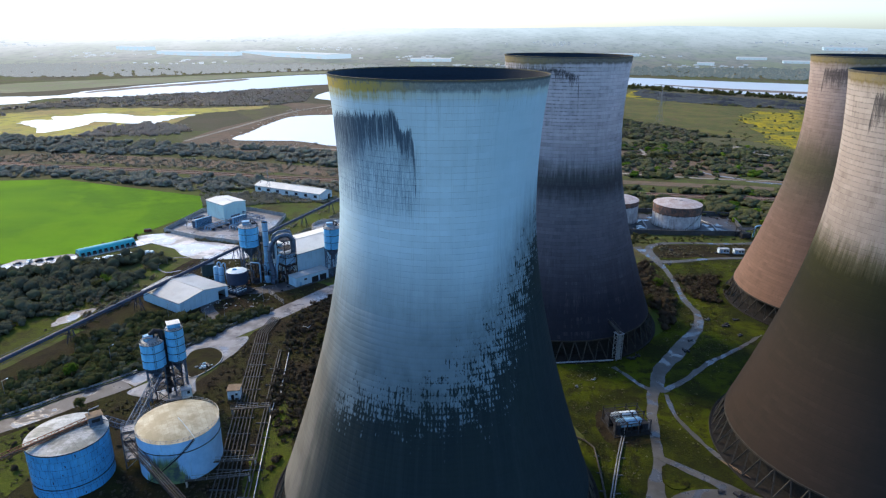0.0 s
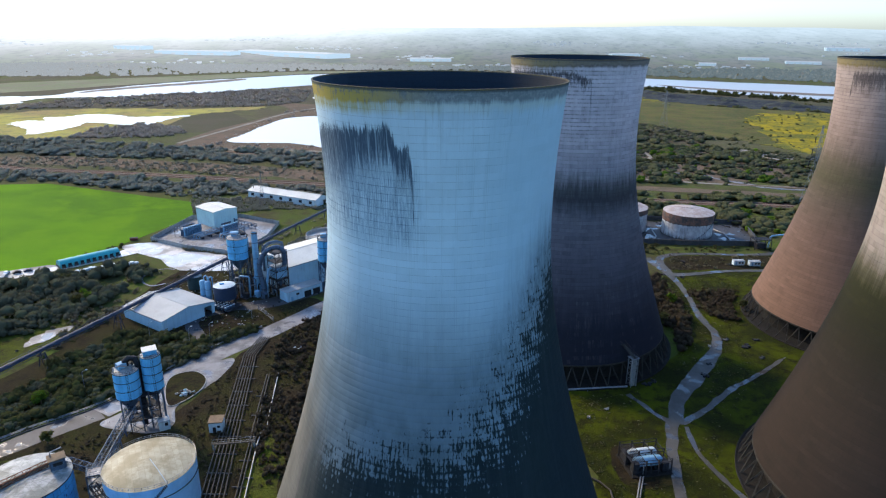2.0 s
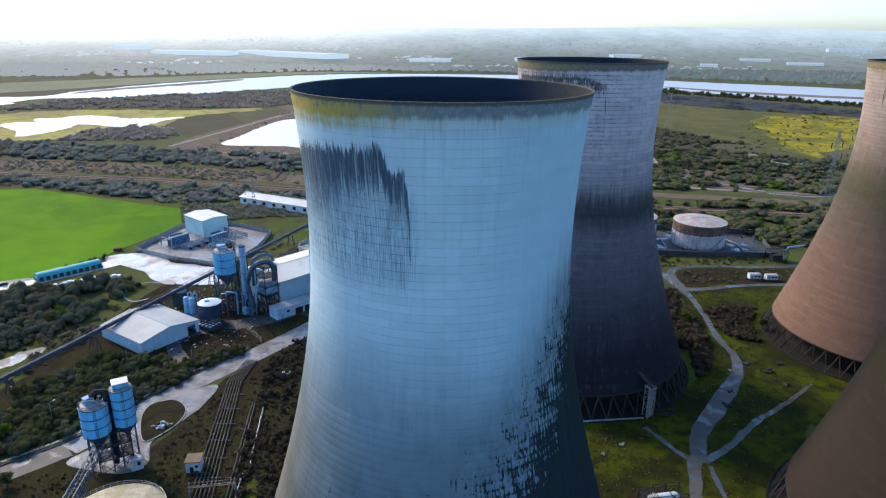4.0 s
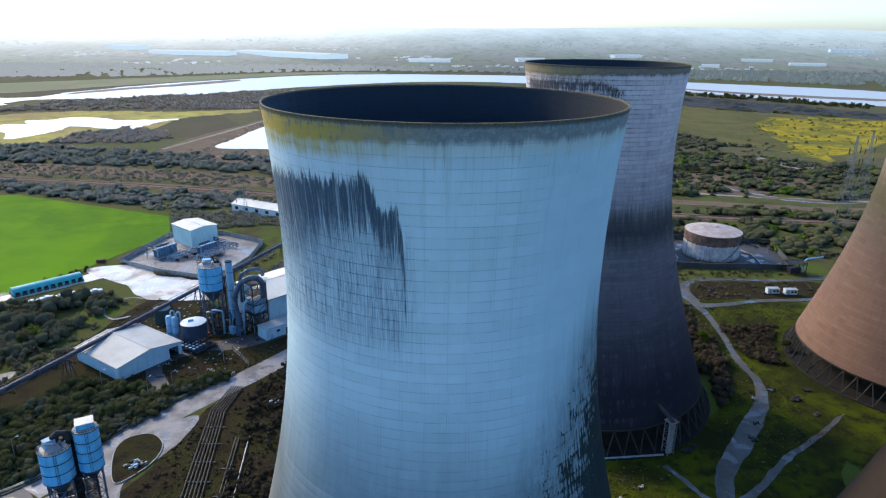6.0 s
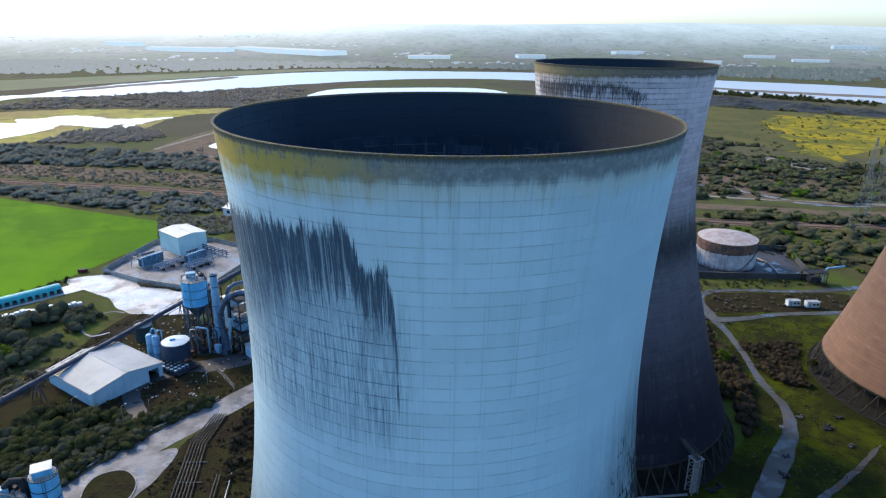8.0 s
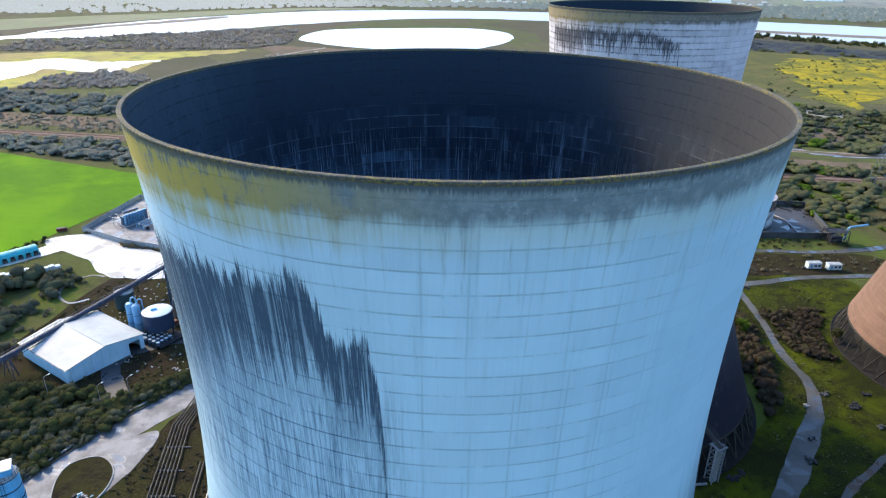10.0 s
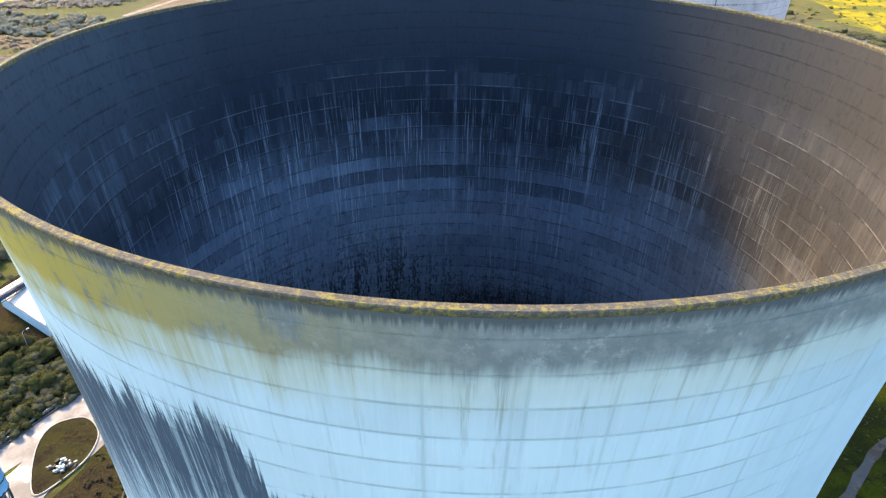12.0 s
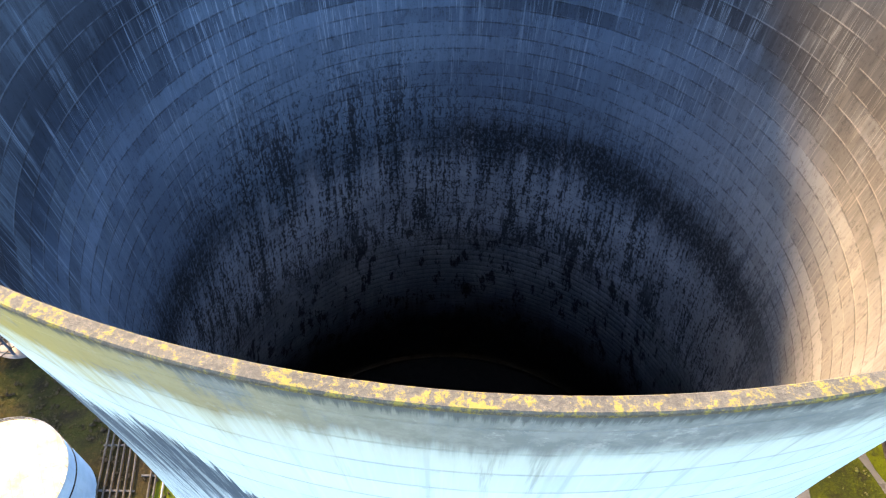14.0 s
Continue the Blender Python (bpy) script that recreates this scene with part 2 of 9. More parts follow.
def leafy(name, spots, leaves, leaf, mat, label, category, cores=2):
    """Many bushes as one mesh: spots is (x, y, z, radius, height); every bush has uneven lumps of twigs under loose leaves, with gaps."""
    spots = np.array(spots, float)
    n = len(spots)
    leaves = max(10, int(leaves * 0.6))
    lobes = 6
    ang = rng.uniform(0, 2 * np.pi, (n, lobes))
    off = np.sqrt(rng.uniform(0.05, 1, (n, lobes))) * 0.62
    lz = rng.uniform(0.25, 0.72, (n, lobes))
    lr = rng.uniform(0.3, 0.55, (n, lobes))
    pick = rng.integers(0, lobes, (n, leaves))
    rows_ = np.arange(n)[:, None]
    d = rng.normal(size=(n, leaves, 3))
    d /= np.linalg.norm(d, axis=2, keepdims=True)
    d *= (rng.uniform(0.55, 1.0, (n, leaves, 1)) ** 0.5)
    r, h = spots[:, 3][:, None], spots[:, 4][:, None]
    cx = spots[:, 0][:, None] + r * (off * np.cos(ang))[rows_, pick] + d[..., 0] * r * lr[rows_, pick]
    cy = spots[:, 1][:, None] + r * (off * np.sin(ang))[rows_, pick] + d[..., 1] * r * lr[rows_, pick]
    cz = spots[:, 2][:, None] + np.clip(h * (lz[rows_, pick] + d[..., 2] * 0.34), 0.02, None)
    c = np.stack([cx, cy, cz], -1).reshape(-1, 3)
    m = len(c)
    u = rng.normal(size=(m, 3))
    u /= np.linalg.norm(u, axis=1, keepdims=True)
    w = np.cross(u, rng.normal(size=(m, 3)))
    w /= np.linalg.norm(w, axis=1, keepdims=True)
    size = (leaf * rng.uniform(0.5, 1.3, m) * np.repeat(np.sqrt(spots[:, 3] / 2.5), leaves))[:, None]
    quad = np.stack([c - u * size - w * size * 0.5, c + u * size * 0.2 - w * size * 0.8, c + u * size + w * size * 0.45, c - u * size * 0.3 + w * size * 0.75], 1).reshape(-1, 3)
    # lumps, a little smaller than the leaf cover
    ball, faces = np.array(ICO), np.array(ICO_F)
    k = n * cores
    mid = np.stack([spots[:, 0][:, None] + r * (off * np.cos(ang))[:, :cores], spots[:, 1][:, None] + r * (off * np.sin(ang))[:, :cores], spots[:, 2][:, None] + h * lz[:, :cores] * 0.85], -1).reshape(k, 1, 3)
    wide = np.stack([r * lr[:, :cores], r * lr[:, :cores], h * np.full((n, cores), 0.36)], -1).reshape(k, 1, 3)
    lump = (mid + ball[None] * wide * rng.uniform(0.7, 1.25, (k, 12, 1))).reshape(-1, 3)
    tri = (faces[None] + (np.arange(k) * 12)[:, None, None]).reshape(-1) + m * 4
    me = bpy.data.meshes.new(name)
    me.vertices.add(m * 4 + k * 12)
    me.vertices.foreach_set("co", np.concatenate([quad.ravel(), lump.ravel()]))
    me.loops.add(m * 4 + len(tri))
    me.loops.foreach_set("vertex_index", np.concatenate([np.arange(m * 4), tri]).astype(np.int32))
    me.polygons.add(m + k * 20)
    me.polygons.foreach_set("loop_start", np.concatenate([np.arange(0, m * 4, 4), m * 4 + np.arange(0, len(tri), 3)]).astype(np.int32))
    me.update(calc_edges=True)
    me.polygons.foreach_set("use_smooth", np.concatenate([np.zeros(m, bool), np.ones(k * 20, bool)]))
    me.materials.append(mat)
    return tagged(new(name, me), label, category, kind="stuff")


def scatter(ring, count, rmin, rmax, tall=1.0, keep=0.45, grain=0.02):
    """Spots inside a ring, in clumps, with their radius and height."""
    a = np.array(ring, float)
    xs = rng.uniform(a[:, 0].min(), a[:, 0].max(), count * 8)
    ys = rng.uniform(a[:, 1].min(), a[:, 1].max(), count * 8)
    ok = inside(ring, xs, ys)
    for hole in CLEAR:
        ok &= ~inside(hole, xs, ys)
    xs, ys = xs[ok], ys[ok]
    dens = np.array([noise.noise((x * grain, y * grain, 5.0)) for x, y in zip(xs, ys)])
    ok = dens > rng.uniform(-0.7, 0.5, len(xs)) * (1 - keep) - keep * 0.5
    xs, ys = xs[ok][:count], ys[ok][:count]
    r = rng.uniform(0, 1, len(xs)) ** 2 * (rmax - rmin) + rmin
    return np.stack([xs, ys, np.zeros(len(xs)), r, r * tall * rng.uniform(0.8, 1.5, len(xs))], 1)


# ---------- materials ----------
LIFT, LIFT_0, SHUTTERS = 1.343, 0.652, 54       # height of a concrete lift, level of the first, shutter panels round the shell


def shell_frame(g):
    """Bearing, height, lift and panel coordinates of a tower shell, and noise that runs down it in streaks."""
    v = g.coord()
    x, y, z = g.xyz(v)
    az = g.m('FRACT', g.m('ADD', g.m('DIVIDE', g.m('ARCTAN2', x, y), 2 * math.pi), 1.0))
    r = g.m('SQRT', g.m('ADD', g.m('MULTIPLY', x, x), g.m('MULTIPLY', y, y)))
    ux, uy = g.m('DIVIDE', x, r), g.m('DIVIDE', y, r)

    def run(stretch, scale, detail=4, rough=0.7):
        return g.noise(g.vec(g.m('MULTIPLY', ux, 26), g.m('MULTIPLY', uy, 26), g.m('MULTIPLY', z, stretch)), scale, detail, rough)

    def along(level, scale, detail=4, rough=0.7):
        return g.noise(g.vec(g.m('MULTIPLY', ux, 26), g.m('MULTIPLY', uy, 26), g.m('MULTIPLY', level, 3.7 / scale)), scale, detail, rough)

    lift = g.m('DIVIDE', g.m('SUBTRACT', z, LIFT_0), LIFT)
    panel = g.m('MULTIPLY', g.m('ADD', az, 1.0 - 0.4972), SHUTTERS)
    return v, az, z, lift, panel, run, along


def centred(g, n, k):
    return g.m('MULTIPLY', g.m('SUBTRACT', n, 0.5), k)


def near_joint(g, c):
    """Distance to the nearest whole number, 0 to 0.5."""
    f = g.m('FRACT', c)
    return g.m('MINIMUM', f, g.m('SUBTRACT', 1.0, f))


def shell_outside(name, heights, wander, dark, soot_top, soot_reach, joint, collar, lichen, growth=None, flank=0.0, clean=None, sooty=0.0):
    """Weathered tower concrete, seen from outside. heights: colour at heights up the shell; wander: how far the levels stray;
    soot_top: bearing / 360 and height / 114.5 where the soot streaks start; soot_reach: how far down they run, their strength and the level that none of them passes;
    growth: bearing, top and foot of the dark growth that spreads from the joints; clean: bearing past which the joints don't show;
    sooty: how black the joints are on the weather side."""
    g = Graph(name)
    v, az, z, lift, panel, run, along = shell_frame(g)
    thin, hair, drip, wide = run(0.06, 2.6), run(0.045, 6.5, 4, 0.75), run(0.05, 1.1, 5), run(0.1, 0.5, 4, 0.6)
    blot, fine = g.noise(v, 0.1, 5, 0.6), g.noise(v, 1.6, 5, 0.7)
    level = g.m('FLOOR', lift)
    hd, cd = near_joint(g, lift), near_joint(g, panel)
    seam = g.m('FLOOR', g.m('ADD', lift, 0.5))
    tick = along(seam, 1.1, 3, 0.8)
    hline = g.m('MULTIPLY', g.step(hd, 0.06, 0.015), g.step(along(seam, 0.35, 4), 0.34, 0.56))
    below = g.m('FRACT', g.m('SUBTRACT', 0.5, lift))
    weep = g.m('MULTIPLY', g.step(tick, 0.6, 0.72), g.step(g.m('ABSOLUTE', g.m('SUBTRACT', below, 0.55)), 0.09, 0.03))
    vpair = g.step(g.m('ABSOLUTE', g.m('SUBTRACT', cd, 0.068)), 0.03, 0.008)
    vpair = g.m('MULTIPLY', vpair, g.step(g.noise(g.vec(g.m('FLOOR', g.m('MULTIPLY', panel, 2.0)), g.m('MULTIPLY', z, 0.09), 1.0), 1.3, 3, 0.7), 0.4, 0.62))
    cell = g.white(g.vec(level, g.m('FLOOR', panel), 0.0))
    row = along(level, 0.05, 3, 0.6)
    # body colour by height, strayed by streaks and damp
    zz = g.m('ADD', z, g.m('ADD', centred(g, drip, wander), g.m('ADD', centred(g, thin, wander * 0.8), centred(g, wide, wander * 1.3))))
    col = g.ramp(g.m('DIVIDE', zz, 114.5), [(h / 114.5, c) for h, c in heights])
    col = g.mix(g.m('MULTIPLY', g.step(blot, 0.35, 0.65), 0.16), col, g.mix(0.5, col, dark))
    col = g.mix(g.m('MULTIPLY', g.step(row, 0.42, 0.66), 0.2 if growth else 0.42), col, g.mix(0.35, col, dark))
    col = g.mix(g.m('MULTIPLY', cell, 0.1), col, g.mix(0.5, col, dark))
    col = g.mix(g.m('MULTIPLY', g.step(drip, 0.5, 0.75), 0.2), col, g.mix(0.6, col, dark))
    col = g.mix(g.m('MULTIPLY', g.step(thin, 0.55, 0.75), 0.16), col, g.mix(0.6, col, dark))
    if growth:
        col = g.mix(g.m('MULTIPLY', g.step(hair, 0.52, 0.3), 0.1), col, (0.8, 0.82, 0.84))
    else:
        worn = g.m('MULTIPLY', g.step(along(level, 0.18, 5, 0.75), 0.46, 0.64), g.step(run(0.1, 0.4, 5, 0.75), 0.42, 0.6))
        col = g.mix(g.m('MULTIPLY', g.m('MULTIPLY', worn, g.step(thin, 0.45, 0.6)), max(0.0, sooty - 0.32) * 1.8), col, g.mix(0.1, col, (0.62, 0.58, 0.55)))
        pale = g.m('MULTIPLY', g.step(along(level, 0.07, 6, 0.75), 0.5, 0.62), g.m('ADD', 0.35, g.m('MULTIPLY', g.step(fine, 0.4, 0.6), 0.65)))
        col = g.mix(g.m('MULTIPLY', pale, 0.4), col, (1.4, 1.4, 1.4), 'MULTIPLY')
        stain = g.m('MULTIPLY', g.step(along(level, 0.12, 4, 0.7), 0.48, 0.62), g.step(run(0.12, 0.35, 5, 0.7), 0.4, 0.6))
        col = g.mix(g.m('MULTIPLY', stain, 0.5), col, g.mix(0.5, col, dark))
    if clean:
        col = g.mix(g.m('MULTIPLY', g.step(g.m('ADD', az, centred(g, wide, 0.05)), clean + 0.08, clean - 0.03), 0.5), col, (0.25, 0.385, 0.475))
    show = g.step(g.m('ADD', az, centred(g, wide, 0.05)), clean - 0.03, clean + 0.04) if clean else 1.0
    grid = g.m('MULTIPLY', g.m('MAXIMUM', g.m('MAXIMUM', hline, g.m('MULTIPLY', weep, 0.8)), g.m('MULTIPLY', vpair, 0.5)), show)
    col = g.mix(g.m('MULTIPLY', grid, joint), col, g.mix(0.75, col, dark))
    if sooty:
        lee = g.m('MULTIPLY', g.step(g.m('ADD', az, centred(g, wide, 0.06)), 0.40, 0.51), g.step(g.m('ADD', z, centred(g, drip, 16.0)), 78.0, 96.0))
        dash = g.m('MULTIPLY', g.step(g.m('ADD', hd, centred(g, tick, 0.7)), 0.2, 0.02), g.step(run(0.2, 1.6, 4), 0.4, 0.56))
        col = g.mix(g.m('MULTIPLY', g.m('MULTIPLY', lee, dash), sooty), col, dark)
    # dark growth that starts from the joints and closes over the panels lower down
    if growth:
        top = g.m('MULTIPLY', g.ramp(az, [(a, t / 114.5) for a, t, f in growth]), 114.5)
        foot = g.m('MULTIPLY', g.ramp(az, [(a, f / 114.5) for a, t, f in growth]), 114.5)
        m = g.m('DIVIDE', g.m('SUBTRACT', g.m('ADD', top, g.m('ADD', centred(g, wide, 9.0), centred(g, drip, 5.0))), z), g.m('SUBTRACT', top, foot))
        film = g.m('MULTIPLY', g.step(az, 0.37, 0.5), g.step(g.m('ADD', z, centred(g, drip, 9.0)), 85.0, 57.0))
        col = g.mix(g.m('MULTIPLY', film, 0.9), col, g.mix(g.step(blot, 0.4, 0.62), (0.12, 0.157, 0.18), (0.088, 0.118, 0.132)))
        dim = g.m('MULTIPLY', g.step(m, -0.4, 0.45), g.m('ADD', 0.72, g.m('MULTIPLY', g.step(run(0.3, 1.3, 4), 0.4, 0.62), 0.22)))
        col = g.mix(dim, col, g.mix(g.step(blot, 0.4, 0.62), (0.105, 0.145, 0.17), (0.075, 0.105, 0.12)))
        vd = near_joint(g, g.m('MULTIPLY', panel, 4.0))
        body = g.m('MINIMUM', g.m('MULTIPLY', hd, 2.6), g.m('MULTIPLY', vd, 2.2))
        body = g.m('ADD', g.m('MULTIPLY', body, 0.34), g.m('ADD', g.m('MULTIPLY', g.step(run(0.16, 2.4, 5, 0.75), 0.4, 0.6), 0.38), g.m('ADD', g.m('MULTIPLY', g.step(along(level, 0.6, 4, 0.75), 0.42, 0.58), 0.2), g.m('MULTIPLY', g.step(g.noise(v, 0.35, 5, 0.7), 0.4, 0.6), 0.3))))
        west = g.step(g.m('ADD', az, centred(g, drip, 0.05)), 0.60, 0.665)
        spread = g.step(g.m('SUBTRACT', g.m('MULTIPLY', m, 0.92), body), -0.12, 0.1)
        spread = g.m('ADD', g.m('MULTIPLY', spread, g.m('SUBTRACT', 1.0, west)), g.m('MULTIPLY', g.step(m, -0.9, 1.5), west))
        mould = g.mix(g.step(blot, 0.35, 0.65), (0.007, 0.013, 0.015), (0.011, 0.018, 0.019))
        mould = g.mix(g.m('MULTIPLY', g.step(run(0.02, 0.9, 4), 0.45, 0.7), 0.35), mould, (0.024, 0.034, 0.036))
        mould = g.mix(g.m('MULTIPLY', g.step(m, 1.2, 3.2), 0.5), mould, (0.008, 0.014, 0.018))
        col = g.mix(g.m('MULTIPLY', spread, 0.95), col, mould)
    if flank:
        # grey-olive film on the dry western side
        fk = g.m('MULTIPLY', g.step(g.m('ADD', g.m('ABSOLUTE', g.m('SUBTRACT', az, 0.75)), centred(g, wide, 0.06)), 0.135, 0.05), g.step(g.m('ADD', z, centred(g, drip, 30.0)), 80.0, 38.0))
        dry = g.mix(g.step(blot, 0.35, 0.65), (0.17, 0.155, 0.125), (0.125, 0.115, 0.092))
        dry = g.mix(g.m('MULTIPLY', g.step(thin, 0.5, 0.7), 0.3), dry, (0.06, 0.055, 0.04))
        dry = g.mix(g.m('MULTIPLY', hline, 0.25), dry, dark)
        col = g.mix(g.m('MULTIPLY', fk, flank), col, dry)
    # soot streaks below the collar: sharp teeth above, thinning out along the joints below
    top = g.m('ADD', g.m('MULTIPLY', g.ramp(az, soot_top), 114.5), g.m('ADD', centred(g, hair, 5.5), g.m('ADD', centred(g, thin, 3.5), centred(g, drip, 3.0))))
    down = g.m('SUBTRACT', top, z)
    far = g.m('ADD', soot_reach[0] * 0.56, g.m('MULTIPLY', g.step(az, 0.545, 0.68), soot_reach[0] * 0.55))
    left = g.m('SUBTRACT', 1.0, g.step(g.m('ADD', down, g.m('ADD', centred(g, hair, 8.0), g.m('ADD', centred(g, thin, 10.0), centred(g, wide, 7.0)))), g.m('MULTIPLY', far, 0.42), far))
    soot = g.m('MULTIPLY', g.step(down, -0.1, 0.9), left)
    split = g.m('MAXIMUM', g.step(run(0.012, 4.2, 3, 0.6), 0.56, 0.62), g.m('MULTIPLY', g.step(hair, 0.47, 0.4), 0.45))
    soot = g.m('MULTIPLY', soot, g.m('SUBTRACT', 1.0, g.m('MULTIPLY', split, g.m('ADD', 0.35, g.m('MULTIPLY', g.step(down, 2.0, 11.0), 0.5)))))
    soot = g.m('MAXIMUM', soot, g.m('MULTIPLY', g.m('MULTIPLY', g.step(down, 1.0, 4.0), g.step(down, soot_reach[0] * 1.5, soot_reach[0] * 0.5)), g.m('MULTIPLY', hline, 0.6)))
    soot = g.m('MULTIPLY', soot, g.step(g.m('ADD', z, centred(g, hair, 6.0)), soot_reach[2], soot_reach[2] + 5.0))
    if growth:
        # thin grey wash and drips that carry on below and beside the soot
        wash = g.m('MULTIPLY', g.m('MULTIPLY', g.step(g.m('ADD', az, centred(g, wide, 0.03)), 0.508, 0.548), g.step(az, 0.75, 0.68)), g.m('MULTIPLY', g.step(g.m('ADD', z, centred(g, wide, 6.0)), 83.0, 92.0), g.step(g.m('ADD', z, centred(g, thin, 5.0)), 105.0, 98.0)))
        wash = g.m('MULTIPLY', wash, g.m('ADD', 0.14, g.m('ADD', g.m('MULTIPLY', g.step(hair, 0.45, 0.57), 0.46), g.m('ADD', g.m('MULTIPLY', g.step(thin, 0.46, 0.6), 0.36), g.m('MULTIPLY', hline, 0.4)))))
        soot = g.m('MAXIMUM', soot, g.m('MULTIPLY', wash, 0.85))
    col = g.mix(g.m('MULTIPLY', soot, soot_reach[1]), col, g.mix(g.step(down, 3.0, 12.0), (0.028, 0.048, 0.08), (0.068, 0.11, 0.168)) if growth else (0.022, 0.023, 0.028))
    # collar: dirt, yellow lichen, and a painted shadow line under the lip
    weather = g.step(g.m('ABSOLUTE', g.m('SUBTRACT', az, 0.69)), 0.2, 0.07)
    cedge = g.m('ADD', z, g.m('ADD', centred(g, thin, 1.3), g.m('ADD', centred(g, wide, 2.2), g.m('MULTIPLY', weather, 0.7))))
    cm = g.step(cedge, 111.6, 112.8)
    mossy = g.mix(g.step(cedge, 113.3, 112.4), g.mix(0.5, collar, (0.2, 0.18, 0.135)), collar)
    mossy = g.mix(g.m('MULTIPLY', g.step(fine, 0.4, 0.65), 0.35), mossy, (0.17, 0.16, 0.125))
    mossy = g.mix(g.m('MULTIPLY', g.step(thin, 0.5, 0.3), 0.4), mossy, (0.07, 0.062, 0.04))
    if lichen > 0.5:
        east = g.step(g.m('ADD', az, centred(g, wide, 0.08)), 0.60, 0.51)
        mossy = g.mix(g.m('MULTIPLY', east, 0.8), mossy, g.mix(g.step(fine, 0.4, 0.65), (0.115, 0.14, 0.155), (0.19, 0.215, 0.225)))
    yel = g.m('MULTIPLY', g.m('MULTIPLY', g.step(g.m('ADD', g.m('MULTIPLY', g.noise(v, 0.42, 6, 0.75), 0.6), g.m('MULTIPLY', thin, 0.4)), 0.385, 0.5), weather), lichen)
    mossy = g.mix(g.m('MULTIPLY', yel, 0.94), mossy, (0.43, 0.30, 0.004))
    pal = g.m('MULTIPLY', g.step(g.noise(v, 1.3, 6, 0.75), 0.56, 0.68), g.m('SUBTRACT', 1.0, weather))
    mossy = g.mix(g.m('MULTIPLY', pal, 0.5), mossy, (0.36, 0.37, 0.36))
    # dark line just below the lip: its shadow, painted into the collar
    mossy = g.mix(g.m('MULTIPLY', g.step(g.m('ADD', z, centred(g, hair, 1.1)), 113.75, 114.1), 0.85), mossy, (0.024, 0.026, 0.028))
    col = g.mix(g.m('MULTIPLY', cm, 0.9), col, mossy)
    skirt = g.m('MULTIPLY', g.step(cedge, 109.9, 111.9), g.m('SUBTRACT', 1.0, cm))
    col = g.mix(g.m('MULTIPLY', g.m('MULTIPLY', skirt, g.m('ADD', 0.24, g.m('MULTIPLY', g.m('MULTIPLY', weather, 0.6), g.step(g.m('ADD', g.m('MULTIPLY', blot, 0.5), g.m('MULTIPLY', thin, 0.5)), 0.4, 0.56)))), 0.3 + 0.7 * lichen), col, (0.36, 0.28, 0.03) if lichen > 0.5 else (0.17, 0.14, 0.07))
    hang = g.m('MULTIPLY', g.step(thin, 0.55, 0.7), g.m('MULTIPLY', g.step(g.m('ADD', z, g.m('MULTIPLY', drip, 14.0)), 110.0, 119.0), g.m('SUBTRACT', 1.0, cm)))
    col = g.mix(g.m('MULTIPLY', hang, 0.3), col, (0.12, 0.115, 0.09))
    h = g.m('ADD', g.m('MULTIPLY', fine, 0.5), g.m('ADD', g.m('MULTIPLY', grid, -0.8), g.m('MULTIPLY', cell, 0.2)))
    return g.done(col, 0.9, 0.0, g.bump(h, 0.45, 0.06), 0.08)


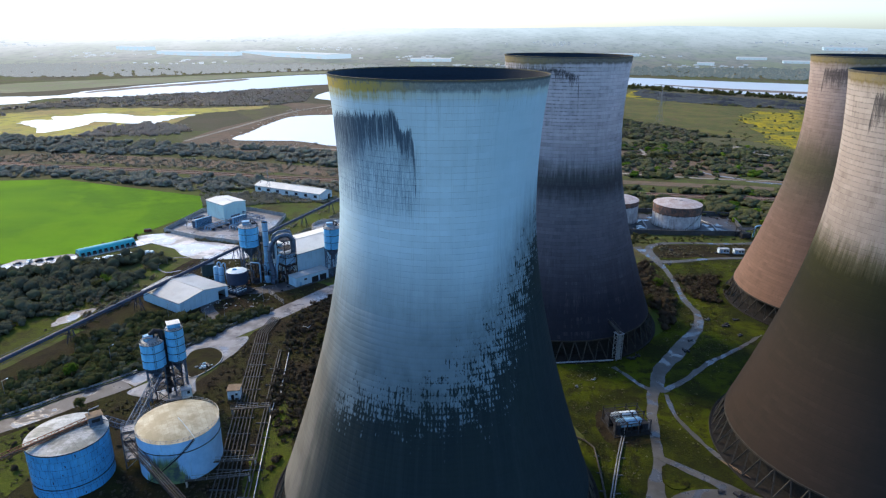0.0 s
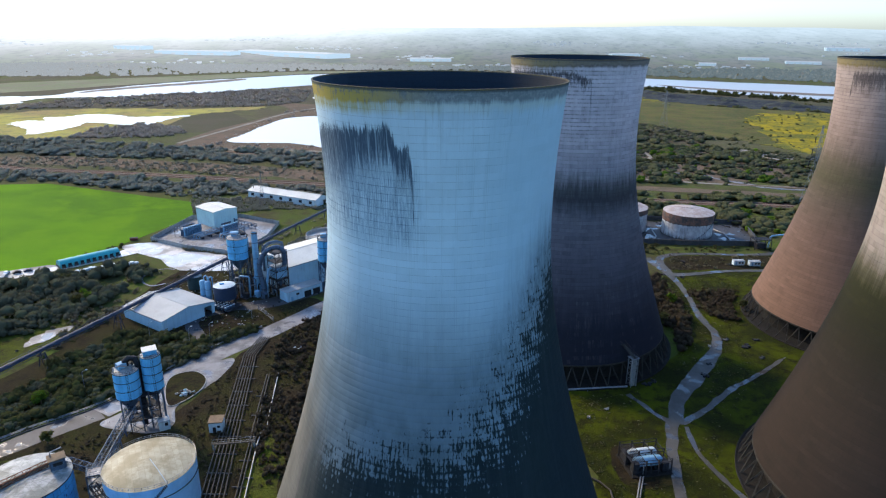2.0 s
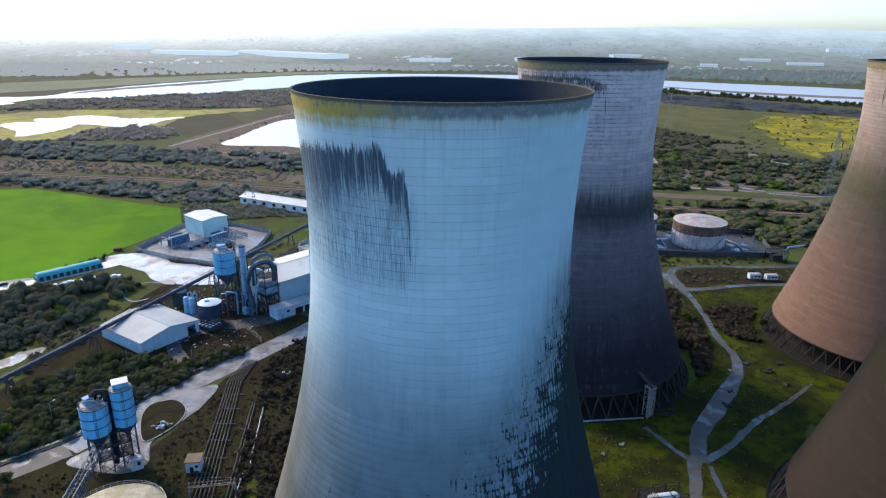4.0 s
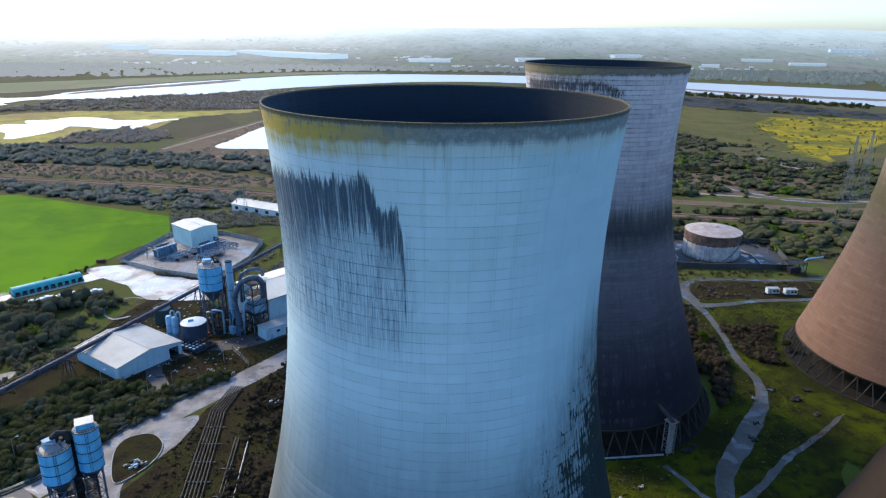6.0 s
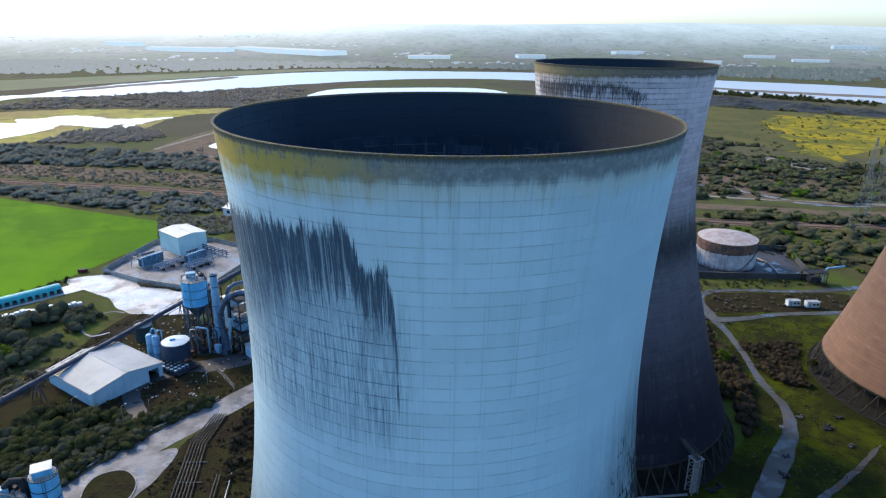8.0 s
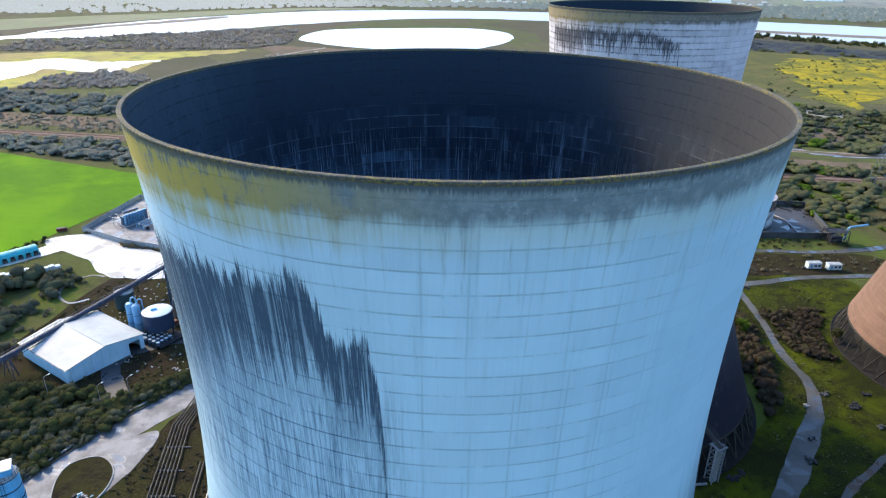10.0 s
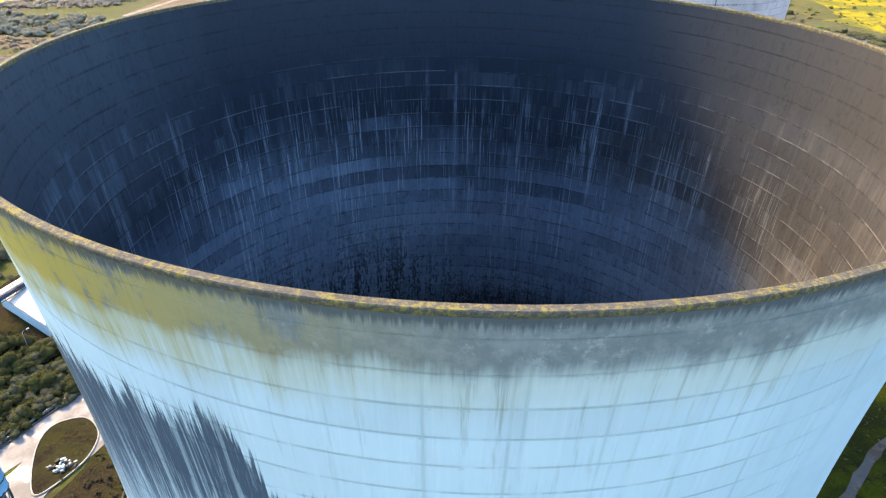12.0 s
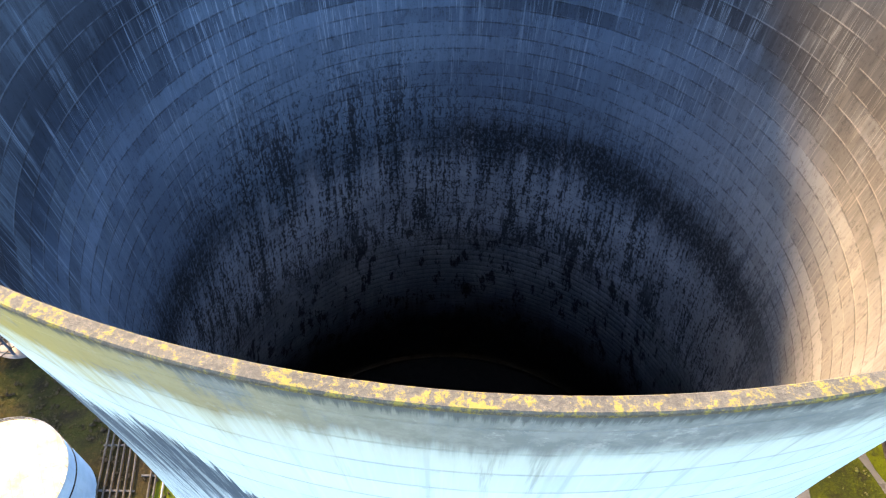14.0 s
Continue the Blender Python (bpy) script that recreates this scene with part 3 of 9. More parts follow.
def shell_inside(name):
    """The inner face: sooty near the mouth, lifts washed paler below it, then black growth, and the painted shade of
    the depths at the bottom.
    """
    g = Graph(name)
    v, az, z, lift, panel, run, along = shell_frame(g)
    thin, hair, drip, wide = run(0.07, 2.4, 5, 0.75), run(0.03, 5.5, 4, 0.7), run(0.04, 1.0, 5), run(0.09, 0.45, 4, 0.6)
    blot, fine, speck = g.noise(v, 0.12, 5, 0.6), g.noise(v, 1.1, 6, 0.75), g.noise(g.scaled(v, (1, 1, 0.45)), 4.2, 4, 0.8)
    level, seam = g.m('FLOOR', lift), g.m('FLOOR', g.m('ADD', lift, 0.5))
    hd, cd = near_joint(g, lift), near_joint(g, panel)
    vd = near_joint(g, g.m('MULTIPLY', panel, 2.0))
    hline = g.step(hd, 0.085, 0.02)
    vline = g.m('MAXIMUM', g.step(cd, 0.045, 0.012), g.m('MULTIPLY', g.step(vd, 0.05, 0.015), 0.5))
    row, row2 = along(level, 0.045, 4, 0.65), along(level, 0.22, 5, 0.75)
    cell = g.white(g.vec(level, g.m('FLOOR', g.m('MULTIPLY', panel, 2.0)), 2.0))
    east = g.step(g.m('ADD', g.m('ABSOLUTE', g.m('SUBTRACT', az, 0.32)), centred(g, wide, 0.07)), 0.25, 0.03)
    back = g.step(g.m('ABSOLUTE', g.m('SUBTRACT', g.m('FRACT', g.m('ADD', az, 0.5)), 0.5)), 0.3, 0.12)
    # concrete: blue of the shade and warm sunlit brown painted in, in smooth belts several lifts high
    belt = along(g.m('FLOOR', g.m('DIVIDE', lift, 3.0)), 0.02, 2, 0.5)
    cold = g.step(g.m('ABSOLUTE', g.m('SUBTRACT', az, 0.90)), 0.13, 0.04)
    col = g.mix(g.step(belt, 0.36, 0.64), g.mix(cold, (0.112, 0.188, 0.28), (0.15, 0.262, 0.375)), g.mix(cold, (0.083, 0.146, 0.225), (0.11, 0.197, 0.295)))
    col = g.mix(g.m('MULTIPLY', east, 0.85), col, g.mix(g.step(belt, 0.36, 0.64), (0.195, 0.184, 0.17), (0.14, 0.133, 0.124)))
    col = g.mix(g.m('MULTIPLY', g.step(row, 0.45, 0.6), g.m('ADD', 0.22, g.m('MULTIPLY', g.step(z, 89.0, 95.0), 0.2))), col, g.mix(east, (0.035, 0.055, 0.085), (0.085, 0.076, 0.066)))
    col = g.mix(g.m('MULTIPLY', g.m('MULTIPLY', g.step(cell, 0.45, 1.0), g.step(fine, 0.35, 0.6)), 0.09), col, (0.05, 0.055, 0.062))
    # paler grey far down, with the blue and warm light still painted in
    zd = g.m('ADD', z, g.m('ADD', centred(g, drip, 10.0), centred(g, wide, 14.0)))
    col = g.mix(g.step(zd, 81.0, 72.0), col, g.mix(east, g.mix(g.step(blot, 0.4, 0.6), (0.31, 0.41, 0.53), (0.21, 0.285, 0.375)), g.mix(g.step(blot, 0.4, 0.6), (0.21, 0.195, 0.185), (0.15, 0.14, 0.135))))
    # soot by the mouth, whole lifts of it further down; painted paler on the sunny side
    sz = g.m('ADD', z, g.m('ADD', centred(g, row, 12.0), g.m('ADD', centred(g, row2, 9.0), g.m('ADD', centred(g, thin, 2.5), centred(g, drip, 2.0)))))
    soot = g.step(g.m('SUBTRACT', sz, g.m('MULTIPLY', cold, 2.0)), 91.0, 102.5)
    mouth = g.step(g.m('ADD', z, g.m('ADD', centred(g, hair, 5.0), centred(g, row2, 3.0))), 107.0, 109.4)
    sootk = g.m('MULTIPLY', g.m('MAXIMUM', g.m('MULTIPLY', soot, 0.97), mouth), g.m('SUBTRACT', 0.97, g.m('MULTIPLY', east, 0.09)))
    col = g.mix(sootk, col, g.mix(east, (0.009, 0.015, 0.026), (0.027, 0.027, 0.028)))
    # whole lifts gone dark on the east side, and a plain slate-grey band right under the rim
    dim = g.m('MULTIPLY', g.m('MULTIPLY', g.step(g.m('ABSOLUTE', g.m('SUBTRACT', az, 0.18)), 0.13, 0.05), g.m('MULTIPLY', g.step(z, 96.0, 98.5), g.step(z, 107.5, 105.5))), g.step(g.m('ADD', along(level, 0.03, 4, 0.6), centred(g, fine, 0.2)), 0.44, 0.54))
    col = g.mix(g.m('MULTIPLY', dim, 0.38), col, (0.024, 0.023, 0.024))
    slate = g.step(g.m('ADD', z, g.m('ADD', centred(g, drip, 2.0), centred(g, wide, 1.5))), 107.8, 109.6)
    col = g.mix(g.m('MULTIPLY', slate, 0.8), col, g.mix(east, (0.021, 0.032, 0.048), (0.037, 0.035, 0.034)))
    # paler by the western mouth, where glare near the sun is painted in
    col = g.mix(g.m('MULTIPLY', g.m('MULTIPLY', g.step(g.m('ADD', g.m('ABSOLUTE', g.m('SUBTRACT', az, 0.75)), centred(g, wide, 0.06)), 0.11, 0.02), g.step(z, 98.0, 106.0)), 0.65), col, (0.045, 0.066, 0.09))
    # single lifts washed paler over part of their length
    wash = g.m('MULTIPLY', g.m('MULTIPLY', g.step(row2, 0.49, 0.6), g.step(z, 88.0, 94.0)), g.step(g.m('ADD', z, centred(g, wide, 4.0)), 109.2, 106.5))
    wash = g.m('MULTIPLY', wash, g.m('ADD', 0.35, g.m('MULTIPLY', g.step(thin, 0.4, 0.62), 0.65)))
    col = g.mix(g.m('MULTIPLY', wash, g.m('MULTIPLY', g.m('SUBTRACT', 0.58, g.m('MULTIPLY', back, 0.36)), g.m('SUBTRACT', 1.0, g.m('MULTIPLY', east, 0.6)))), col, g.mix(east, (0.10, 0.16, 0.215), (0.17, 0.155, 0.138)))
    # soot and dust in fine vertical streaks over all of it
    dust = g.m('ADD', g.m('MULTIPLY', g.step(thin, 0.48, 0.7), 0.5), g.m('MULTIPLY', g.m('MULTIPLY', g.step(hair, 0.5, 0.68), g.step(wide, 0.4, 0.62)), 0.4))
    col = g.mix(g.m('MULTIPLY', dust, 0.45), col, g.mix(0.75, col, (0.012, 0.015, 0.02)))
    col = g.mix(g.m('MULTIPLY', g.m('MULTIPLY', g.step(speck, 0.48, 0.62), g.step(fine, 0.42, 0.6)), 0.6), col, g.mix(0.7, col, (0.012, 0.015, 0.02)))
    # lime run down at the shutter joints, fading along their length; tinted blue or warm like the sides
    post = g.m('MULTIPLY', g.step(g.m('ADD', cd, centred(g, hair, 0.3)), 0.09, 0.0), g.step(g.noise(g.vec(g.m('FLOOR', g.m('ADD', panel, 0.5)), g.m('MULTIPLY', z, 0.055), 4.0), 1.1, 4, 0.7), 0.48, 0.62))
    post = g.m('MULTIPLY', post, g.m('MULTIPLY', g.step(z, 80.0, 90.0), g.step(z, 109.0, 103.0)))
    run_k = g.m('MULTIPLY', g.step(hair, 0.52, 0.64), g.m('MULTIPLY', g.step(z, 79.0, 88.0), g.step(g.m('ADD', z, centred(g, thin, 10.0)), 108.0, 98.0)))
    lime = g.m('MAXIMUM', g.m('MULTIPLY', g.m('MULTIPLY', post, g.step(thin, 0.42, 0.58)), 0.5), g.m('MULTIPLY', run_k, g.m('MULTIPLY', g.step(wide, 0.38, 0.56), g.m('ADD', 0.45, g.m('MULTIPLY', cold, 0.4)))))
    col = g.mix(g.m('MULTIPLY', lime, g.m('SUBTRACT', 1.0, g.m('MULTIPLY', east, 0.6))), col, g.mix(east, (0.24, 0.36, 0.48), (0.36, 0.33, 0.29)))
    # black growth: a belt below the throat, specks and streaks beneath it, a long tail of drips above it on the cold side
    k = g.m('ADD', z, g.m('ADD', centred(g, drip, 7.0), g.m('ADD', centred(g, thin, 6.0), centred(g, row2, 5.0))))
    ks = g.m('SUBTRACT', k, g.m('MULTIPLY', cold, 5.0))
    start = g.step(g.m('ADD', k, centred(g, hair, 5.0)), 84.0, 81.0)
    beltk = g.m('MULTIPLY', start, g.step(g.m('ADD', k, centred(g, speck, 8.0)), 74.5, 79.5))
    spots = g.m('MULTIPLY', g.step(ks, 90.0, 78.0), g.step(g.m('ADD', speck, g.m('ADD', centred(g, thin, 0.7), g.m('ADD', centred(g, wide, 0.5), centred(g, row2, 0.3)))), 0.49, 0.58))
    beltk = g.m('MULTIPLY', beltk, g.m('SUBTRACT', 1.0, g.m('MULTIPLY', cold, 0.55)))
    spots = g.m('MULTIPLY', spots, g.m('SUBTRACT', 1.0, g.m('MULTIPLY', g.step(z, 66.0, 56.0), 0.9)))
    big = g.m('MULTIPLY', g.step(z, 72.0, 64.0), g.step(g.m('ADD', run(0.22, 0.8, 5, 0.75), centred(g, speck, 0.12)), 0.53, 0.59))
    # shade of the depths, painted in as near-black towards the bottom
    depth_shade = g.step(g.m('ADD', z, g.m('ADD', centred(g, wide, 16.0), centred(g, drip, 10.0))), 54.0, 30.0)
    black = g.m('MAXIMUM', g.m('MAXIMUM', g.m('MULTIPLY', g.m('MULTIPLY', beltk, g.m('ADD', 0.45, g.m('MULTIPLY', g.step(speck, 0.38, 0.54), 0.55))), 0.9), g.m('MULTIPLY', spots, 0.86)), g.m('MULTIPLY', big, 0.85))
    black = g.m('MULTIPLY', black, g.m('SUBTRACT', 1.0, g.m('MULTIPLY', g.step(az, 0.22, 0.31), g.m('MULTIPLY', g.step(az, 0.5, 0.4), 0.82))))
    col = g.mix(black, col, (0.011, 0.013, 0.018))
    col = g.mix(g.m('MULTIPLY', depth_shade, 0.93), col, (0.008, 0.009, 0.012))
    # joints: dark, some with a thin edge of lime
    edge = g.m('MULTIPLY', g.step(g.m('ABSOLUTE', g.m('SUBTRACT', g.m('FRACT', lift), 0.07)), 0.05, 0.015), g.step(along(seam, 0.16, 6, 0.75), 0.44, 0.58))
    col = g.mix(g.m('MULTIPLY', edge, g.m('MULTIPLY', g.m('MULTIPLY', g.step(z, 84.0, 93.0), g.step(z, 109.0, 107.0)), 0.42)), col, g.mix(east, (0.13, 0.18, 0.235), (0.24, 0.22, 0.2)))
    line = g.m('MULTIPLY', g.m('MAXIMUM', hline, g.m('MULTIPLY', vline, g.m('ADD', 0.15, g.m('MULTIPLY', east, 0.3)))), g.step(g.m('ADD', fine, g.m('ADD', centred(g, wide, 0.5), centred(g, drip, 0.4))), 0.38, 0.58))
    col = g.mix(g.m('MULTIPLY', line, 0.66), col, g.mix(0.8, col, (0.018, 0.02, 0.024)))
    h = g.m('ADD', g.m('MULTIPLY', fine, 0.6), g.m('MULTIPLY', line, -0.8))
    return g.done(col, 0.88, 0.0, g.bump(h, 0.45, 0.06), 0.1)


def lip_material(name):
    g = Graph(name)
    v = g.coord()
    a = g.noise(v, 5.0, 5, 0.75)
    b = g.noise(v, 0.6, 4, 0.6)
    c = g.noise(v, 9.0, 3, 0.7)
    col = g.mix(g.step(a, 0.35, 0.65), (0.062, 0.06, 0.053), (0.105, 0.098, 0.082))
    col = g.mix(g.m('MULTIPLY', g.step(c, 0.5, 0.75), 0.5), col, (0.18, 0.165, 0.135))
    spot = g.step(g.m('ADD', g.m('MULTIPLY', a, 0.55), g.m('ADD', g.m('MULTIPLY', b, 0.2), g.m('MULTIPLY', c, 0.3))), 0.53, 0.60)
    col = g.mix(g.m('MULTIPLY', spot, 0.6), col, (0.24, 0.19, 0.015))
    return g.done(col, 0.92, 0.0, g.bump(g.m('ADD', a, c), 0.6, 0.05), 0.2)


# bearing (clockwise from +y) / 360, then the height where the dark growth starts and where it has closed
GROWTH_1 = [(0.0, 60, 46), (0.25, 88, 74), (0.305, 87, 71), (0.343, 85.5, 65), (0.385, 79, 54), (0.402, 76, 48), (0.436, 68, 41), (0.464, 62, 39.5), (0.518, 56, 39), (0.57, 53, 38.5), (0.64, 49, 35), (0.68, 44, 30), (0.74, 34, 20), (0.86, 34, 20), (1.0, 60, 46)]
SOOT_1 = [(0.522, 0.5), (0.531, 0.89), (0.5345, 0.918), (0.5385, 0.92), (0.549, 0.91), (0.5525, 0.94), (0.565, 0.945), (0.62, 0.938), (0.68, 0.935), (0.72, 0.91), (0.75, 0.5)]
SOOT_2 = [(0.475, 0.5), (0.50, 0.945), (0.535, 0.965), (0.62, 0.968), (0.72, 0.965), (0.75, 0.5)]
SOOT_3 = [(0.58, 0.5), (0.60, 0.955), (0.66, 0.96), (0.72, 0.958), (0.75, 0.5)]
TONES_1 = [(0, (0.36, 0.50, 0.575)), (50, (0.40, 0.545, 0.62)), (75, (0.46, 0.605, 0.68)), (95, (0.50, 0.65, 0.715)), (111, (0.51, 0.655, 0.725))]
TONES_2 = [(0, (0.020, 0.020, 0.028)), (19, (0.023, 0.023, 0.033)), (30, (0.052, 0.05, 0.064)), (50, (0.122, 0.118, 0.14)), (59, (0.13, 0.13, 0.15)), (66, (0.045, 0.048, 0.055)), (70, (0.075, 0.08, 0.085)), (77, (0.30, 0.295, 0.33)), (88, (0.46, 0.43, 0.46)), (111, (0.53, 0.505, 0.54))]
TONES_3 = [(0, (0.185, 0.112, 0.078)), (24, (0.175, 0.11, 0.08)), (45, (0.14, 0.095, 0.074)), (58, (0.105, 0.084, 0.064)), (67, (0.082, 0.076, 0.045)), (74, (0.115, 0.098, 0.068)), (83, (0.25, 0.19, 0.158)), (96, (0.36, 0.28, 0.24)), (111, (0.40, 0.325, 0.285))]
# dark lower half: staining, with the next tower's shadow painted in
TONES_4 = [(0, (0.0335, 0.025, 0.0203)), (30, (0.0374, 0.0281, 0.0218)), (44, (0.0296, 0.0242, 0.0179)), (55, (0.0234, 0.0226, 0.0125)), (63, (0.0281, 0.0289, 0.0125)), (67, (0.08, 0.075, 0.045)), (73, (0.29, 0.25, 0.215)), (88, (0.4, 0.335, 0.285)), (111, (0.45, 0.39, 0.335))]
M_OUT_1 = shell_outside("tower_concrete_pale", TONES_1, 8.0, (0.06, 0.085, 0.10), SOOT_1, (17.0, 0.93, 88.0), 0.42, (0.135, 0.12, 0.08), 0.95, GROWTH_1, 0.9, 0.42)
M_OUT_2 = shell_outside("tower_concrete_grey", TONES_2, 7.0, (0.022, 0.022, 0.026), SOOT_2, (7.0, 0.9, 97.0), 0.6, (0.05, 0.046, 0.038), 0.25, sooty=0.6)
M_OUT_3 = shell_outside("tower_concrete_brown", TONES_3, 6.0, (0.05, 0.036, 0.027), SOOT_3, (8.0, 0.75, 97.0), 0.5, (0.06, 0.054, 0.036), 0.25, sooty=0.2)
M_OUT_4 = shell_outside("tower_concrete_umber", TONES_4, 6.0, (0.02, 0.019, 0.016), SOOT_3, (9.0, 0.8, 97.0), 0.5, (0.06, 0.052, 0.036), 0.25, sooty=0.32)
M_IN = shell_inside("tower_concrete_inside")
M_LIP = lip_material("rim_concrete")
M_COLUMN = surface("column_concrete", (0.05, 0.046, 0.038), (0.035, 0.033, 0.028), (0.016, 0.016, 0.013), 0.5, 0.9, 0, 0.6)
M_PACK = surface("old_packing", (0.016, 0.015, 0.014), (0.024, 0.022, 0.02), (0.008, 0.008, 0.008), 1.0, 0.95)
M_CONC = surface("site_concrete", (0.36, 0.35, 0.33), (0.28, 0.27, 0.26), (0.10, 0.10, 0.09), 0.3, 0.85, 0, 0.5)
M_RUSTROOF = surface("rust_stained_white_roof", (0.46, 0.42, 0.40), (0.36, 0.30, 0.27), (0.14, 0.07, 0.045), 0.25, 0.7, 0, 0.8)
M_CONC_DARK = surface("damp_concrete", (0.07, 0.075, 0.08), (0.05, 0.053, 0.058), (0.04, 0.04, 0.04), 0.3, 0.7, 0, 0.6)
M_STEEL = surface("painted_steel_blue_grey", (0.095, 0.14, 0.205), (0.065, 0.095, 0.14), (0.05, 0.045, 0.04), 0.8, 0.5, 0.3, 0.5)
M_STEEL_DARK = surface("dark_steelwork", (0.018, 0.02, 0.026), (0.028, 0.029, 0.034), (0.026, 0.02, 0.016), 0.9, 0.7, 0.0, 0.5)
M_GALV = surface("galvanised_steel", (0.30, 0.31, 0.33), (0.20, 0.21, 0.22), (0.09, 0.075, 0.06), 0.8, 0.5, 0.4, 0.6)
M_PYLON = surface("weathered_pylon_steel", (0.24, 0.26, 0.28), (0.18, 0.195, 0.21), (0.05, 0.05, 0.05), 0.8, 0.6, 0.2, 0.4)
M_PIPE = surface("dull_pipe_steel", (0.075, 0.07, 0.064), (0.045, 0.042, 0.037), (0.025, 0.022, 0.014), 0.3, 0.7, 0.2, 0.7)
M_RUST = surface("rusted_steel", (0.20, 0.085, 0.045), (0.12, 0.055, 0.034), (0.035, 0.026, 0.024), 0.2, 0.85, 0.1, 0.85)
M_BLUE = surface("blue_tank_paint", (0.095, 0.35, 0.66), (0.07, 0.28, 0.56), (0.04, 0.05, 0.06), 0.25, 0.5, 0, 0.45)
M_SILOBLUE = surface("bright_blue_silo_paint", (0.17, 0.48, 0.76), (0.13, 0.40, 0.67), (0.05, 0.06, 0.07), 0.3, 0.5, 0, 0.35)
M_PALEBLUE = surface("pale_blue_paint", (0.24, 0.43, 0.60), (0.18, 0.34, 0.50), (0.07, 0.08, 0.08), 0.3, 0.5, 0, 0.4)
M_GREYROOF = surface("grey_tank_roof", (0.40, 0.41, 0.41), (0.27, 0.285, 0.285), (0.10, 0.11, 0.095), 0.22, 0.6, 0, 0.5)
M_CLAD = surface("white_cladding", (0.56, 0.64, 0.67), (0.50, 0.58, 0.62), (0.28, 0.29, 0.28), 0.15, 0.5, 0, 0.35, 0.2, 0.2, 0.5)
M_MINT = surface("mint_white_cladding", (0.48, 0.66, 0.66), (0.43, 0.60, 0.61), (0.22, 0.26, 0.27), 0.15, 0.5, 0, 0.35, 0.2, 0.2, 0.5)
M_CLADBLUE = surface("pale_blue_cladding", (0.40, 0.57, 0.67), (0.35, 0.51, 0.62), (0.15, 0.17, 0.19), 0.15, 0.5, 0, 0.35, 0.2, 0.2, 0.5)
M_ROOF = surface("pale_sheet_roof", (0.40, 0.42, 0.42), (0.33, 0.355, 0.36), (0.24, 0.22, 0.18), 0.12, 0.6, 0, 0.4, 0.2, 0.2, 0.6)
M_ROOFCREAM = surface("cream_sheet_roof", (0.68, 0.67, 0.60), (0.61, 0.60, 0.54), (0.30, 0.28, 0.22), 0.12, 0.6, 0, 0.35, 0.2, 0.2, 0.6)
M_TEAL = surface("turquoise_sheeting", (0.08, 0.40, 0.42), (0.06, 0.32, 0.36), (0.05, 0.12, 0.13), 0.3, 0.45, 0, 0.4)
M_GREENTANK = surface("dark_green_paint", (0.05, 0.08, 0.08), (0.04, 0.065, 0.07), (0.03, 0.03, 0.03), 0.4, 0.5)
M_NAVY = surface("navy_tank_paint", (0.03, 0.045, 0.085), (0.025, 0.038, 0.07), (0.02, 0.03, 0.035), 0.4, 0.5)
# near black for glass and tyres, and for shade painted in open bays
M_DARK = surface("dark_opening", (0.015, 0.015, 0.018), (0.02, 0.02, 0.022), (0.01, 0.01, 0.01), 0.5, 0.8)
M_WOOD = surface("old_timber", (0.22, 0.16, 0.10), (0.16, 0.115, 0.075), (0.07, 0.055, 0.04), 0.5, 0.9)


def ground_material(name, tones, far_tones, scale=1.0, wet=0.0):
    """Ground cover in three tones with patches at several sizes."""
    g = Graph(name)
    v = g.place()
    a = g.noise(v, 0.013 * scale, 6, 0.62, 0.4)
    b = g.noise(v, 0.06 * scale, 6, 0.65)
    c = g.noise(v, 0.5 * scale, 5, 0.7)
    d = g.noise(v, 3.0, 3, 0.7)
    col = g.mix(g.step(a, 0.38, 0.60), tones[0], tones[1])
    col = g.mix(g.step(b, 0.46, 0.66), col, tones[2])
    col = g.mix(g.m('MULTIPLY', g.step(c, 0.45, 0.7), 0.6), col, tones[3])
    if far_tones:
        x, y, z = g.xyz(v)
        f = g.step(g.m('ADD', g.m('ADD', y, g.m('MULTIPLY', g.m('ABSOLUTE', x), 0.3)), g.m('MULTIPLY', a, 300)), 620, 1100)
        cellc = g.cells(g.vec(g.m('MULTIPLY', x, 0.6), g.m('MULTIPLY', y, 0.35), 0.0), 0.012)
        hue = g.node("ShaderNodeSeparateColor", {0: cellc}).outputs[0]
        fields = g.ramp(hue, [(0.0, far_tones[0]), (0.3, far_tones[1]), (0.55, far_tones[2]), (0.8, far_tones[3])], 'CONSTANT')
        fields = g.mix(g.m('MULTIPLY', g.step(b, 0.4, 0.62), 0.75), fields, far_tones[1])
        fields = g.mix(g.m('MULTIPLY', g.step(a, 0.4, 0.6), 0.5), fields, far_tones[3])
        col = g.mix(f, col, fields)
    col = g.mix(g.m('MULTIPLY', g.step(d, 0.5, 0.8), 0.35), col, tones[4])
    rough = g.m('SUBTRACT', 0.95, g.m('MULTIPLY', g.step(b, 0.5, 0.7), wet))
    return g.done(col, rough, 0.0, g.bump(g.m('ADD', c, g.m('MULTIPLY', d, 0.4)), 0.8, 0.5), 0.04)


M_GROUND = ground_material("rough_grass_and_scrub", [(0.072, 0.066, 0.03), (0.068, 0.098, 0.015), (0.05, 0.047, 0.022), (0.11, 0.09, 0.042), (0.036, 0.034, 0.02)],
                           [(0.105, 0.105, 0.045), (0.075, 0.073, 0.042), (0.085, 0.105, 0.03), (0.095, 0.078, 0.055)])
M_GRASS = ground_material("mossy_grass", [(0.060, 0.074, 0.004), (0.020, 0.024, 0.006), (0.015, 0.014, 0.007), (0.050, 0.062, 0.005), (0.007, 0.008, 0.005)], None, 3.5)
